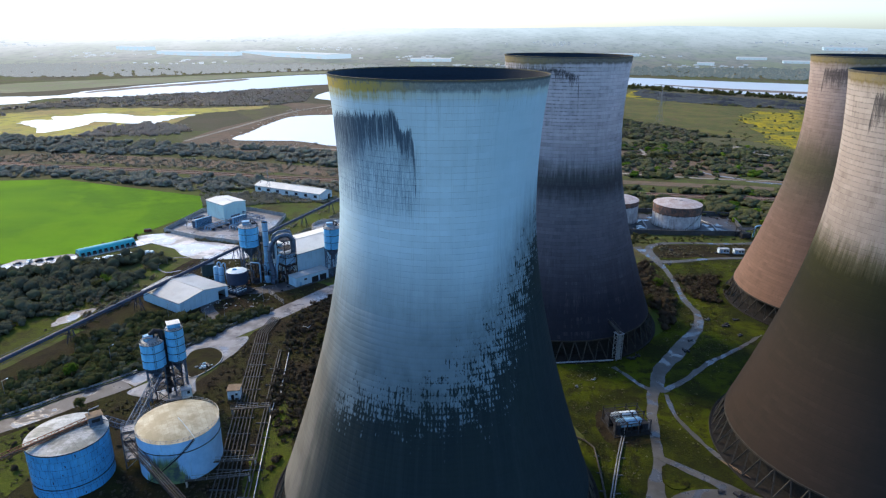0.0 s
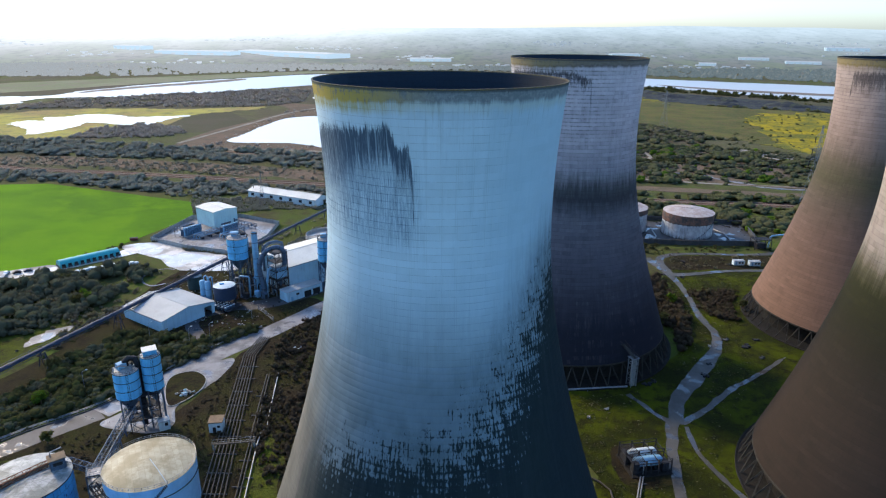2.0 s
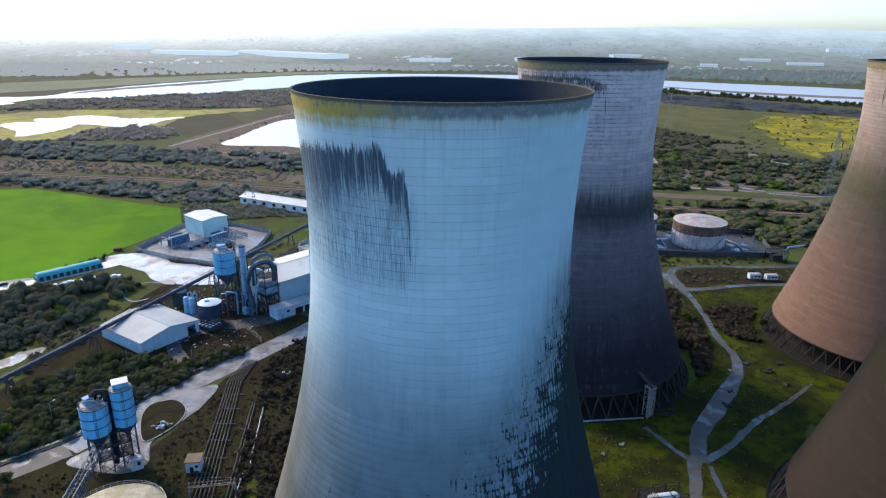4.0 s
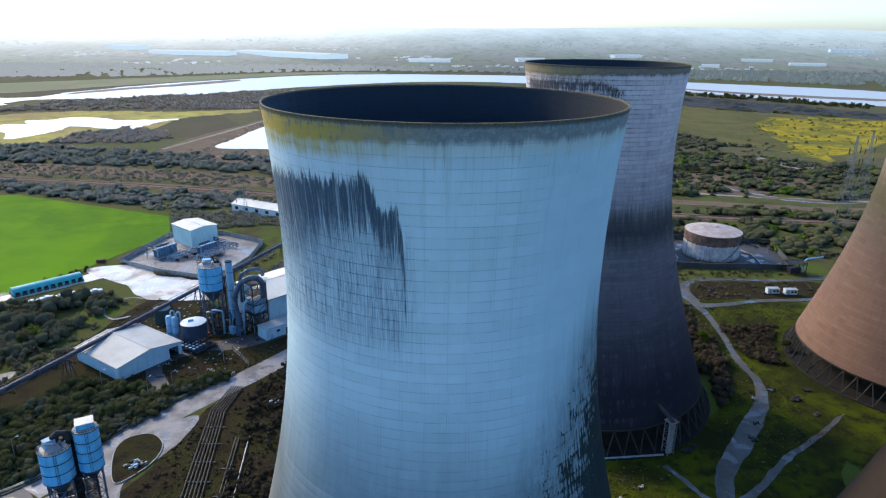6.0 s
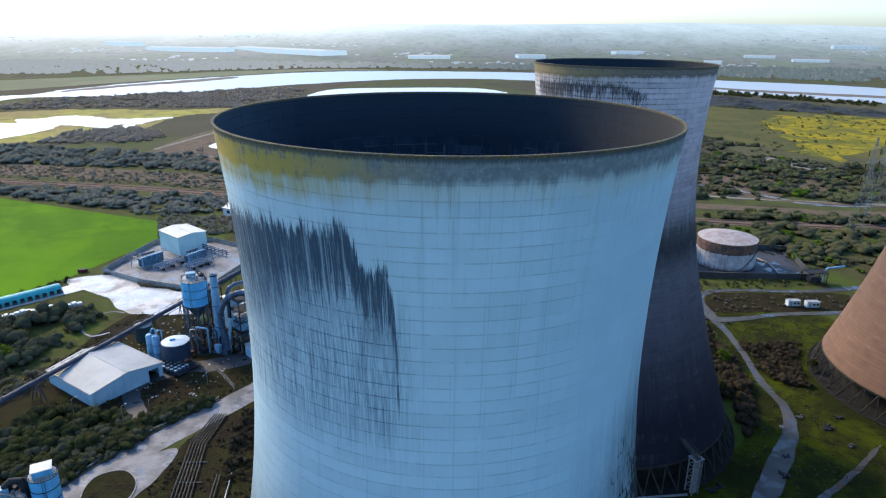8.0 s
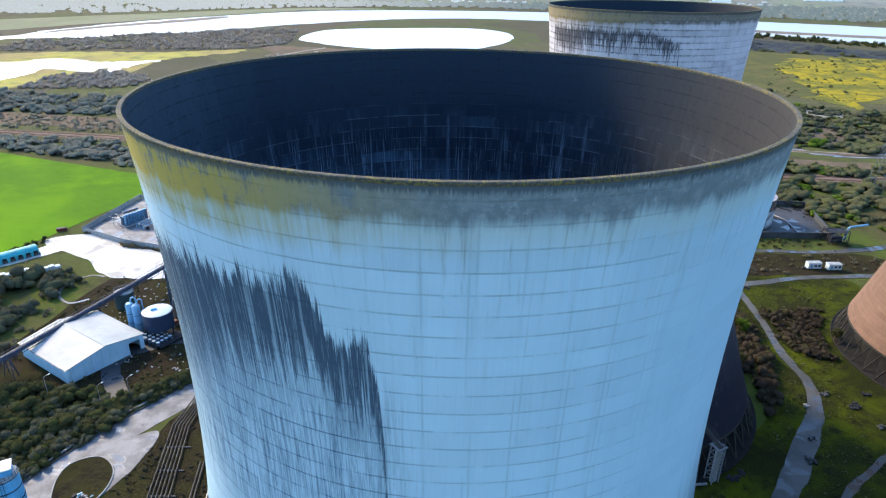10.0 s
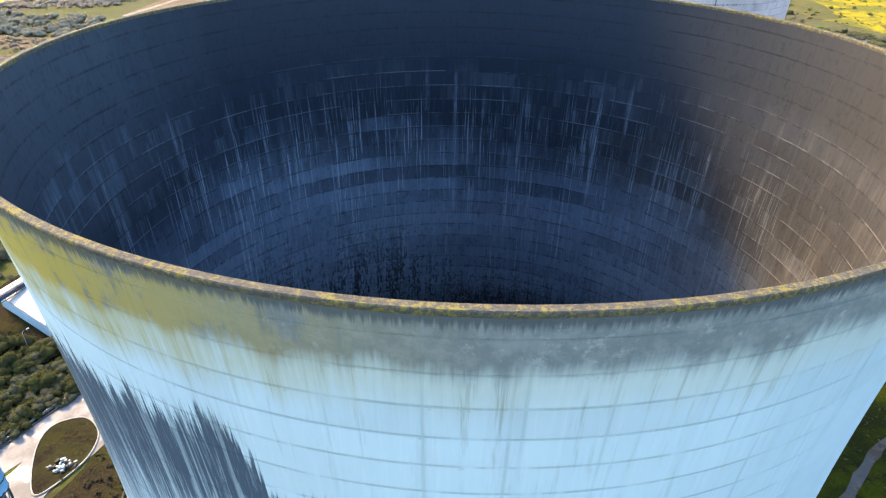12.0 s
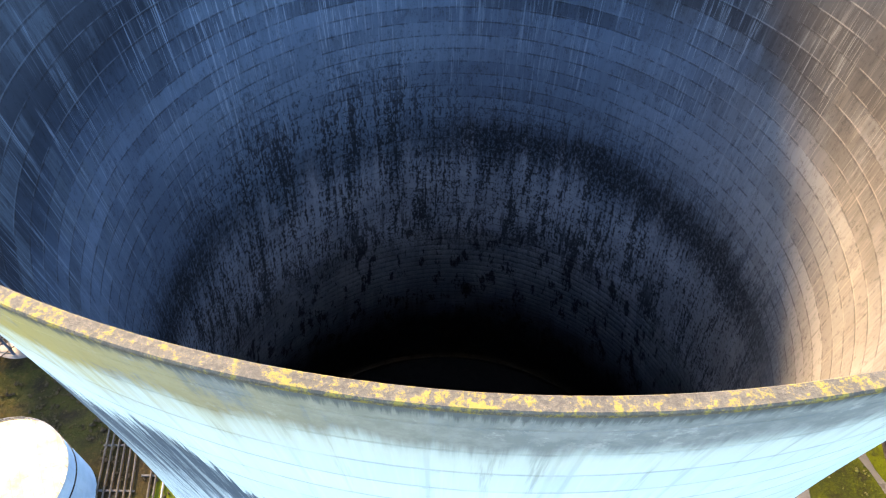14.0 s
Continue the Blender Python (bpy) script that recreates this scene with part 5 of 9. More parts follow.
ribbon("railway", [(-620, 660), (-424, 609), (-254, 580), (-91, 547), (60, 520), (200, 500), (420, 480)], 14, 0.15, M_RAILBED, "disused railway line on brown ballast", "railway", 2.0)
for off in (-4.5, -3.1, 2.6, 4.0):
    ribbon("rail", [(-620, 660 + off), (-424, 609 + off), (-254, 580 + off), (-91, 547 + off), (60, 520 + off), (200, 500 + off), (420, 480 + off)], 0.16, 0.32, M_RUST, "rusty steel rail of the disused line", "rail", 0, 6, 0.2)
ribbon("track", [(-300, 745), (-275, 862), (-238, 1033), (-184, 1142)], 6, 0.2, M_ROCK, "pale gravel track along the lagoon bank", "track", 1.0)
ribbon("track", [(-520, 700), (-330, 690), (-200, 712), (-60, 680), (120, 600), (260, 560), (420, 545)], 5, 0.2, M_ROCK, "pale gravel track through the scrub", "track", 1.0)
sheet("coal_yard", [(433, 1500), (490, 1400), (578, 1320), (660, 1200), (760, 1100), (700, 1060), (590, 1110), (467, 1185), (390, 1290), (400, 1420)], 0.3, M_COALHEAP, "dark cleared coal stocking yard", "coal yard", 26.0)
for hx, hy, hl, hw, hh, ha in ((455, 1330, 60, 26, 7, -48), (520, 1270, 70, 24, 8, -42), (600, 1180, 80, 30, 9, -35), (670, 1125, 60, 24, 7, -30), (500, 1190, 50, 22, 6, -30), (430, 1400, 46, 20, 6, -60)):
    heap = Geo()
    rings = [[(q * hl / 2 * math.cos(a) * (1 + 0.25 * noise.noise((hx + 2 * math.cos(a), hy + 2 * math.sin(a), q))), q * hw / 2 * math.sin(a) * (1 + 0.3 * noise.noise((hx + 3 * math.sin(a), hy, q))), hh * (1 - q) ** 0.8) for a in (2 * math.pi * i / 20 for i in range(20))] for q in (1.0, 0.7, 0.4, 0.15, 0.01)]
    heap.add([p for ring in rings for p in ring], [(k * 20 + i, k * 20 + (i + 1) % 20, k * 20 + 20 + (i + 1) % 20, k * 20 + 20 + i) for k in range(4) for i in range(20)])
    coal = tagged(new("spoil_mound", mesh_of("spoil_mound", heap, M_COALHEAP, True)), "long dark mound of old coal on the stocking yard", "mound", "coal mounds")
    coal.matrix_basis = pose(hx, hy, 0.25, 0, 0, ha)
sheet("meadow", [(262, 955), (310, 880), (356, 804), (404, 740), (560, 780), (700, 1010), (660, 1150), (560, 1130), (440, 1240), (390, 1330), (345, 1330), (280, 1150), (245, 1010)], 0.07, M_OLIVE, "rough olive grassland sloping to the river", "grassland", 14.0)
sheet("grassland", [(130, 580), (150, 640), (190, 740), (300, 735), (345, 660), (320, 600), (240, 575)], 0.07, M_REED, "dead brown grass among the scrub", "grassland", 12.0)
ribbon("ditch", [(168, 626), (188, 618), (208, 611), (236, 598), (240, 587), (255, 570), (272, 553), (300, 545), (360, 548)], [2, 3, 4, 2.5, 4, 6, 7, 3, 2], 0.22, M_ROAD, "wet ditch bright with standing water", "ditch", 1.6)
ribbon("cart_track", [(196, 800), (207, 756), (214, 710), (212, 685), (196, 668), (160, 655)], [3, 3.5, 4.5, 4, 3, 3], 0.21, M_ROCK, "pale winding cart track through the scrub", "track", 0.8)
ribbon("dirt_strip", [(120, 558), (155, 549), (215, 538), (275, 527), (340, 520), (430, 515)], 15, 0.11, M_REED, "brown strip of dead grass beside the railway", "grassland", 3.0)
for ring in ([(459, 1023), (520, 1070), (600, 1075), (680, 1010), (560, 880), (404, 735), (380, 770), (420, 880)], [(355, 1330), (406, 1450), (440, 1430), (420, 1250), (380, 1260)]):
    sheet("meadow", ring, 0.15, M_GORSE, "rough meadow yellow with flowers", "meadow", 25.0)
sheet("spoil_heap", [(325, 735), (360, 690), (368, 660), (340, 670), (318, 700)], 1.2, M_ROCK, "pale heap of spoil among scrub", "spoil heap", 4.0)

# roads and yards
ribbon("road", [(-260, 95), (-200, 140), (-144, 181), (-129, 196), (-116, 209)], [8, 8, 8, 8.5, 9], 0.10, M_ROADDARK, "worn dark site road, damp in patches", "road", 0.3)
ribbon("road", [(-116, 209), (-100, 236), (-90, 252), (-75, 272), (-56, 300), (-30, 340), (0, 385)], [9, 9.5, 10, 10, 10, 9, 9], 0.104, M_ROAD, "worn wet concrete site road", "road", 0.3)
YARD = [(-113, 203), (-104, 216), (-100, 236), (-88, 246), (-82, 246), (-84, 232), (-88, 222), (-92, 213), (-89, 203), (-93, 198), (-104, 199)]
sheet("yard", YARD, 0.14, M_ROAD, "worn wet concrete loop off the road", "yard", 0.6)
sheet("traffic_island", [(-101, 226), (-101, 234), (-94.5, 237), (-88.5, 232), (-87.5, 224), (-91, 216), (-95, 213.5)], 0.26, M_SOIL, "weedy kerbed island within the road loop", "traffic island", 0.4)
sheet("yard", [(-192, 384), (-172, 392), (-150, 378), (-126, 370), (-112, 352), (-116, 345), (-138, 345), (-150, 350), (-160, 362), (-176, 372)], 0.12, M_YARD, "pale wet concrete yard", "yard", 1.5)
ribbon("yard_road", [(-260, 310), (-216, 340), (-196, 358), (-180, 378)], [7, 7, 8, 12], 0.14, M_YARD, "pale wet concrete yard road", "road", 0.5)
ribbon("plant_road", [(-100, 262), (-112, 282), (-100, 296), (-84, 302), (-66, 318), (-44, 350)], [6, 6, 8, 11, 11, 10], 0.08, M_TARMAC, "damp dark tarmac beside the plant", "road", 0.6)
PATHS = [
    ([(58, 128), (60.0, 150), (65.5, 165), (70.5, 189), (76.5, 207)], [9, 5.6, 3.4, 3.6, 4.2]),
    ([(77, 206), (84, 222), (99, 242), (112, 260), (117, 275), (117, 292), (120, 315), (121, 335), (120, 352), (116, 372)], [4.6, 5.6, 6.6, 4.6, 3.4, 2.8, 2.8, 3.2, 5, 5]),
    ([(79, 206), (90, 214), (105, 228), (120, 239), (137, 253)], [2.6, 2.3, 2.0, 1.7, 1.1]),
    ([(75, 207), (71, 214), (66, 224)], [2.4, 2.0, 1.8]),
    ([(80, 204), (79, 190), (83, 173), (89, 160), (95, 152)], [1.6, 1.6, 1.7, 2.2, 3.2]),
    ([(65, 169), (70, 164.5), (78, 157), (86, 149)], [1.6, 2.6, 3.4, 5]),
    ([(121, 345), (132, 346), (152, 351), (176, 353), (215, 356), (300, 352)], [6, 4, 3.2, 3.2, 3.2, 3.2]),
    ([(121, 348), (122, 368), (132, 378), (152, 380), (176, 379), (196, 382), (240, 392)], [5, 4.4, 4, 3.4, 3.4, 4, 4]),
    ([(40, 132), (58, 140), (74, 148), (92, 143), (118, 118), (170, 84)], [6, 9, 11, 9, 6, 6]),
]
for i, (pts, w) in enumerate(PATHS):
    ribbon("path", pts, w, 0.12 + 0.006 * i, M_PATH, "wet grey track with puddles through the grass", "path", 0.7)

sheet("grass_island", [(64.4, 159.5), (66, 163.6), (68.2, 162.5), (71.4, 157.5), (69.5, 153.6), (66, 153.2), (63.8, 156)], 0.30, M_GRASS, "oval mossy island in the wet track", "grass", 0.5)
sheet("yard", [(-170.5, 256), (-172, 263), (-168.5, 270), (-163, 275), (-162, 268), (-167, 260)], 0.13, M_ROAD, "broken wet slab beside the conveyor", "yard", 3.2)
sheet("verge", [(-160, 170), (-136, 190), (-118, 208), (-104, 197), (-92, 190), (-120, 182), (-150, 150)], 0.055, M_SOIL, "dark weedy verge between road and tanks", "ground", 1.5)
ribbon("kerb_track", [(-141.8, 326), (-147, 322.5), (-153, 326), (-157, 333), (-156.4, 341), (-151.4, 346.8), (-145, 346)], 1.0, 0.16, M_ROAD, "pale curved concrete track round a weedy plot", "track", 0.2)

ribbon("embankment", [(225, 655), (262, 664), (310, 668), (357, 674), (430, 676)], 8, 0.9, M_SOIL, "low dark embankment through the scrub", "embankment", 1.5)
ribbon("track", [(140, 590), (200, 585), (262, 560), (330, 545), (420, 530)], 5, 0.25, M_REED, "brown dirt track beside the railway", "track", 1.0)

sheet("car_park", [(-244, 314), (-240, 338), (-230, 343), (-214, 351), (-209, 346), (-220, 332), (-230, 318)], 0.13, M_ROAD, "wet grey parking area beside the shelter", "yard", 1.5)

sheet("verge", [(-102, 194), (-88, 190), (-78, 205), (-78, 236), (-82, 246), (-84, 232), (-90, 212)], 0.058, M_SOIL, "dark weedy ground beside the road loop", "ground", 0.8)
ribbon("verge", [(-200, 108), (-170, 192), (-146, 259), (-128, 310), (-112, 355)], [16, 15, 12, 9, 9], 0.062, M_SOIL, "dark weedy strip beneath the conveyor", "ground", 2.0)

sheet("turf", [(-300, 170), (-240, 180), (-200, 150), (-174, 215), (-160, 258), (-172, 300), (-215, 305), (-300, 290)], 0.045, M_MOSS, "bright mossy turf beyond the conveyor", "grass", 5.0)
sheet("turf", [(-190, 118), (-158, 160), (-128, 184), (-121, 168), (-124, 140), (-150, 108)], 0.066, M_MOSS, "bright mossy turf beside the blue tank", "grass", 2.5)
sheet("turf", [(-52, 128), (-58, 165), (-56, 196), (-49, 190), (-46, 160), (-44, 132)], 0.066, M_MOSS, "mossy turf at the foot of the pale tower", "grass", 2.0)
sheet("oval_green", [(124, 354), (130, 374), (160, 377), (196, 377), (203, 360), (176, 356), (150, 354)], 0.075, M_SOIL, "brown weedy oval between the tracks", "ground", 1.0)

# ---------- cooling towers ----------
TOP, FOOT = 114.5, 8.0


def shell_radius(z):
    k = (z - 88.83) / (55.45 if z < 88.83 else 65.7)
    return 23.65 * math.sqrt(1 + k * k)


def ring_profile(inner, groove):
    """Radius and height up the shell, with a shallow joint at each lift."""
    out, z = [], FOOT
    zs = [FOOT] + [LIFT_0 + LIFT * k for k in range(6, 86) if FOOT + 0.3 < LIFT_0 + LIFT * k < TOP - 0.4] + [TOP - 0.25]
    for z in zs:
        thick = 0.22 + 0.5 * max(0, (30 - z) / 22) ** 2
        r = shell_radius(z) - (thick if inner else 0)
        s = 1 if inner else -1
        if groove:
            out += [(r, z - 0.01), (r + s * groove, z), (r, z + 0.01)]
        else:
            out.append((r, z))
    return out


def cooling_tower(x, y, label, mat, segs, groove, stair=None):
    t = thing("cooling_tower", label, "cooling tower", x, y, group="cooling towers")
    part("shell", Geo().turn(ring_profile(False, groove), segs), mat, t, smooth=True)
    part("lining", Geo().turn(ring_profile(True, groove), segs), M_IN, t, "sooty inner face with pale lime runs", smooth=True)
    rt = shell_radius(TOP)
    lip = [(rt - 0.23, TOP - 0.26), (rt - 0.02, TOP - 0.26), (rt + 0.05, TOP - 0.16), (rt + 0.06, TOP - 0.04), (rt + 0.03, TOP), (rt - 0.24, TOP + 0.01), (rt - 0.28, TOP - 0.05), (rt - 0.26, TOP - 0.2)]
    part("rim", Geo().turn(lip, segs, closed=True), M_LIP, t, "concrete rim with yellow lichen", smooth=True)
    rb = shell_radius(FOOT)
    part("ring_beam", Geo().turn([(rb - 0.75, FOOT - 0.5), (rb + 0.12, FOOT - 0.5), (rb + 0.12, FOOT + 0.15), (rb - 0.75, FOOT + 0.15)], 96, closed=True), M_COLUMN, t, smooth=True)
    part("basin", Geo().turn([(45.7, 0), (45.7, 0.5), (45.5, 0.55), (45.3, 0.5), (45.3, 0.3), (0.01, 0.3)], 96), M_PACK, t, "low mossy basin wall", smooth=True)
    # unseen packing, added near black to shut out light from below
    part("added_packing", Geo().turn([(0.01, 10.5), (39, 10.5), (40.2, 9.6), (38, 8.0), (38, 0.3)], 72), M_PACK, t, "dark packing added to close the foot to light", smooth=True)
    n = 52
    half = math.pi / n
    legs = []
    for s in (-1, 1):
        a, b = Vector((0, 44.6, 0.3)), Vector((math.sin(s * half) * (rb - 0.3), math.cos(s * half) * (rb - 0.3), FOOT - 0.4))
        legs.append(mesh_of("column", Geo().beam(a, b, 0.34, 0.4), M_COLUMN))
    for i in range(n):
        for me in legs:
            c = part("column", me, None, t)
            c.rotation_euler[2] = 2 * math.pi * i / n
    if stair is not None:
        f = Geo()
        for sx in (-1.2, 1.2):
            for sy in (-1.2, 1.2):
                f.beam((sx, sy, 0), (sx, sy, 11.5), 0.28)
        for k in range(5):
            z0 = 0.4 + 2.2 * k
            for a, b in (((-1.2, -1.2), (1.2, -1.2)), ((1.2, -1.2), (1.2, 1.2)), ((1.2, 1.2), (-1.2, 1.2)), ((-1.2, 1.2), (-1.2, -1.2))):
                f.beam((*a, z0 + 2.2), (*b, z0 + 2.2), 0.14)
                f.beam((*a, z0), (*b, z0 + 2.2), 0.12)
        f.box(0, 0, 11.4, 3.2, 3.2, 0.15)
        a = radians(stair)
        s = part("stair_tower", f, M_GALV, t, "galvanised steel stair tower to the shell door")
        s.matrix_basis = pose(45.8 * math.sin(a), 45.8 * math.cos(a), 0, 0, 0, -stair)
        b = part("stair_wall", Geo().box(0, 0.5, 0.3, 1.7, 1.0, 10.6, 0, 0.05), M_CONC, t, "pale concrete stair wall")
        b.matrix_basis = s.matrix_basis.copy()
        w = Geo()
        for sx in (-0.9, 0.9):
            w.beam((sx, -1.2, 11.5), (sx, 7.5, 14.5), 0.16)
            w.beam((sx, -1.2, 12.5), (sx, 7.5, 15.5), 0.1)
            for k in range(5):
                w.beam((sx, -1.2 + 2.1 * k, 11.5 + 0.72 * k), (sx, -1.2 + 2.1 * k, 12.5 + 0.72 * k), 0.08)
        w.beam((0, -1.2, 11.5), (0, 7.5, 14.5), 1.1, 0.08)
        c = part("gangway", w, M_PIPE, t, "railed steel gangway up the shell")
        c.matrix_basis = pose(45.8 * math.sin(a), 45.8 * math.cos(a), 0, 0, 0, -stair) @ pose(0, 0, 0, 0, 0, 180)
    return t


cooling_tower(-1.6, 153.5, "pale concrete cooling tower with soot streaks and lichened collar", M_OUT_1, 216, 0.01)
cooling_tower(49.1, 271.7, "grey concrete cooling tower with black stained lower half", M_OUT_2, 144, 0.0, 154.5)
cooling_tower(183.2, 286.8, "brown sunlit concrete cooling tower on raking columns", M_OUT_3, 144, 0.0, 214)
cooling_tower(131.1, 169.8, "brown concrete cooling tower with green stained waist", M_OUT_4, 144, 0.0)

# ---------- tanks ----------
def storage_tank(name, label, x, y, r, h, wall, roof, apex, bands, rail, rz=0.0, rust=0.0, ticks=False, stair=True, seams=24):
    t = thing(name, label, "storage tank", x, y, 0, rz, "storage tanks")
    shell = part("wall", Geo().turn([(r - 0.08, 0), (r, 0), (r, h * (1 - rust)), (r, h), (r - 0.25, h)], 72), wall, t, smooth=True)
    if rust:
        part("top_course", Geo().turn([(r + 0.02, h * (1 - rust)), (r + 0.05, h * (1 - rust)), (r + 0.05, h), (r + 0.02, h)], 72, closed=True), M_RUST, shell, "rusted top course of plates", smooth=True)
    top = part("roof", Geo().turn([(r - 0.02, h - 0.05), (r + 0.12, h + 0.02), (r * 0.7, h + apex * 0.55), (r * 0.35, h + apex * 0.88), (0.01, h + apex)], 72), roof, t, smooth=True)
    for z in bands:
        part("band", Geo().turn([(r, z - 0.12), (r + 0.16, z - 0.1), (r + 0.16, z + 0.1), (r, z + 0.12)], 72), M_STEEL_DARK, shell, smooth=True)
    # radial and round seams of the roof plates
    for k in range(seams):
        a = 2 * math.pi * k / seams + (radians(-46 - rz) if seams == 1 else 0)
        part("roof_seam", Geo().tube([(q * r * math.cos(a), q * r * math.sin(a), h + zz) for q, zz in ((0.99, 0.05), (0.7, apex * 0.55 + 0.02), (0.35, apex * 0.88 + 0.02), (0.05, apex + 0.01))], 0.09 if seams == 1 else 0.03, 4), M_CLAD if seams == 1 else roof, top)
    if rail:
        n = 48
        b = Geo()
        for zz in (0.55, 1.1):
            b.tube([((r + 0.05) * math.cos(2 * math.pi * k / n), (r + 0.05) * math.sin(2 * math.pi * k / n), h + zz) for k in range(n + 1)], 0.05, 5)
        for k in range(n):
            a = 2 * math.pi * k / n
            b.beam(((r + 0.05) * math.cos(a), (r + 0.05) * math.sin(a), h), ((r + 0.05) * math.cos(a), (r + 0.05) * math.sin(a), h + 1.1), 0.08)
        part("railing", b, M_GALV, top)
    # spiral stair on the wall
    st, rl = Geo(), Geo()
    n, a0, a1 = 44, radians(250), radians(320)
    prev = None
    for k in range(n):
        a = a0 + (a1 - a0) * k / (n - 1)
        z = h * (k + 0.5) / n
        p = ((r + 0.5) * math.cos(a), (r + 0.5) * math.sin(a), z)
        st.box(p[0], p[1], z, 0.32, 0.9, 0.06, math.degrees(a) + 90)
        q = ((r + 0.92) * math.cos(a), (r + 0.92) * math.sin(a), z + 0.95)
        if prev:
            rl.beam(prev, q, 0.06)
        if k % 4 == 0:
            rl.beam((q[0], q[1], z), q, 0.06)
        prev = q
    if stair:
        sp = part("spiral_stair", st, M_STEEL_DARK, t)
        part("stair_rail", rl, M_STEEL_DARK, sp)
    if ticks:
        courses = 6
        dz = h / courses
        for row in range(courses):
            if row:
                part("course_seam", Geo().turn([(r, row * dz - 0.03), (r + 0.03, row * dz - 0.02), (r + 0.03, row * dz + 0.02), (r, row * dz + 0.03)], 72), M_NAVY, shell, smooth=True)
            for k in range(17):
                a = radians(190 + 10 * k + 5 * (row % 2) - rz)
                part("plate_seam", Geo().box((r + 0.005) * math.cos(a), (r + 0.005) * math.sin(a), row * dz + 0.06, 0.05, 0.05, dz - 0.12, math.degrees(a)), M_NAVY, shell)
                if (k * 5 + row * 7) % 6 == 0:
                    b = a + 0.06
                    part("scab", Geo().box((r + 0.005) * math.cos(b), (r + 0.005) * math.sin(b), row * dz + 0.5, 0.04, 0.3, 0.5 + 0.2 * (k % 3), math.degrees(b)), M_NAVY, shell, "dark patch of lost paint")
    return t


tank_a = storage_tank("storage_tank", "weathered blue steel storage tank with grey roof", -106.7, 156.9, 10.6, 14.5, M_BLUE, M_GREYPLATE, 0.9, (3.4, 14.3), False, 60, 0.0, True, False, 24)
tank_b = storage_tank("storage_tank", "pale blue-white steel tank with cream domed roof and green algae", -78.6, 165.1, 11.65, 13.4, M_TANKALGAE, M_CREAMPLATE, 1.6, (9.8,), True, -8, 0.0, False, True, 1)
storage_tank("storage_tank", "white steel tank with rusted top band in a bund", 156, 421, 15.6, 15.0, M_RUSTTANK, M_RUSTROOF, 2.0, (0.3, 9.6), False, 20)
storage_tank("storage_tank", "grey steel tank with rusted rim in a bund", 117, 432, 15.6, 15.0, M_RUSTTANK_LOW, M_RUSTROOF, 2.0, (0.3, 12.0), False, 80)


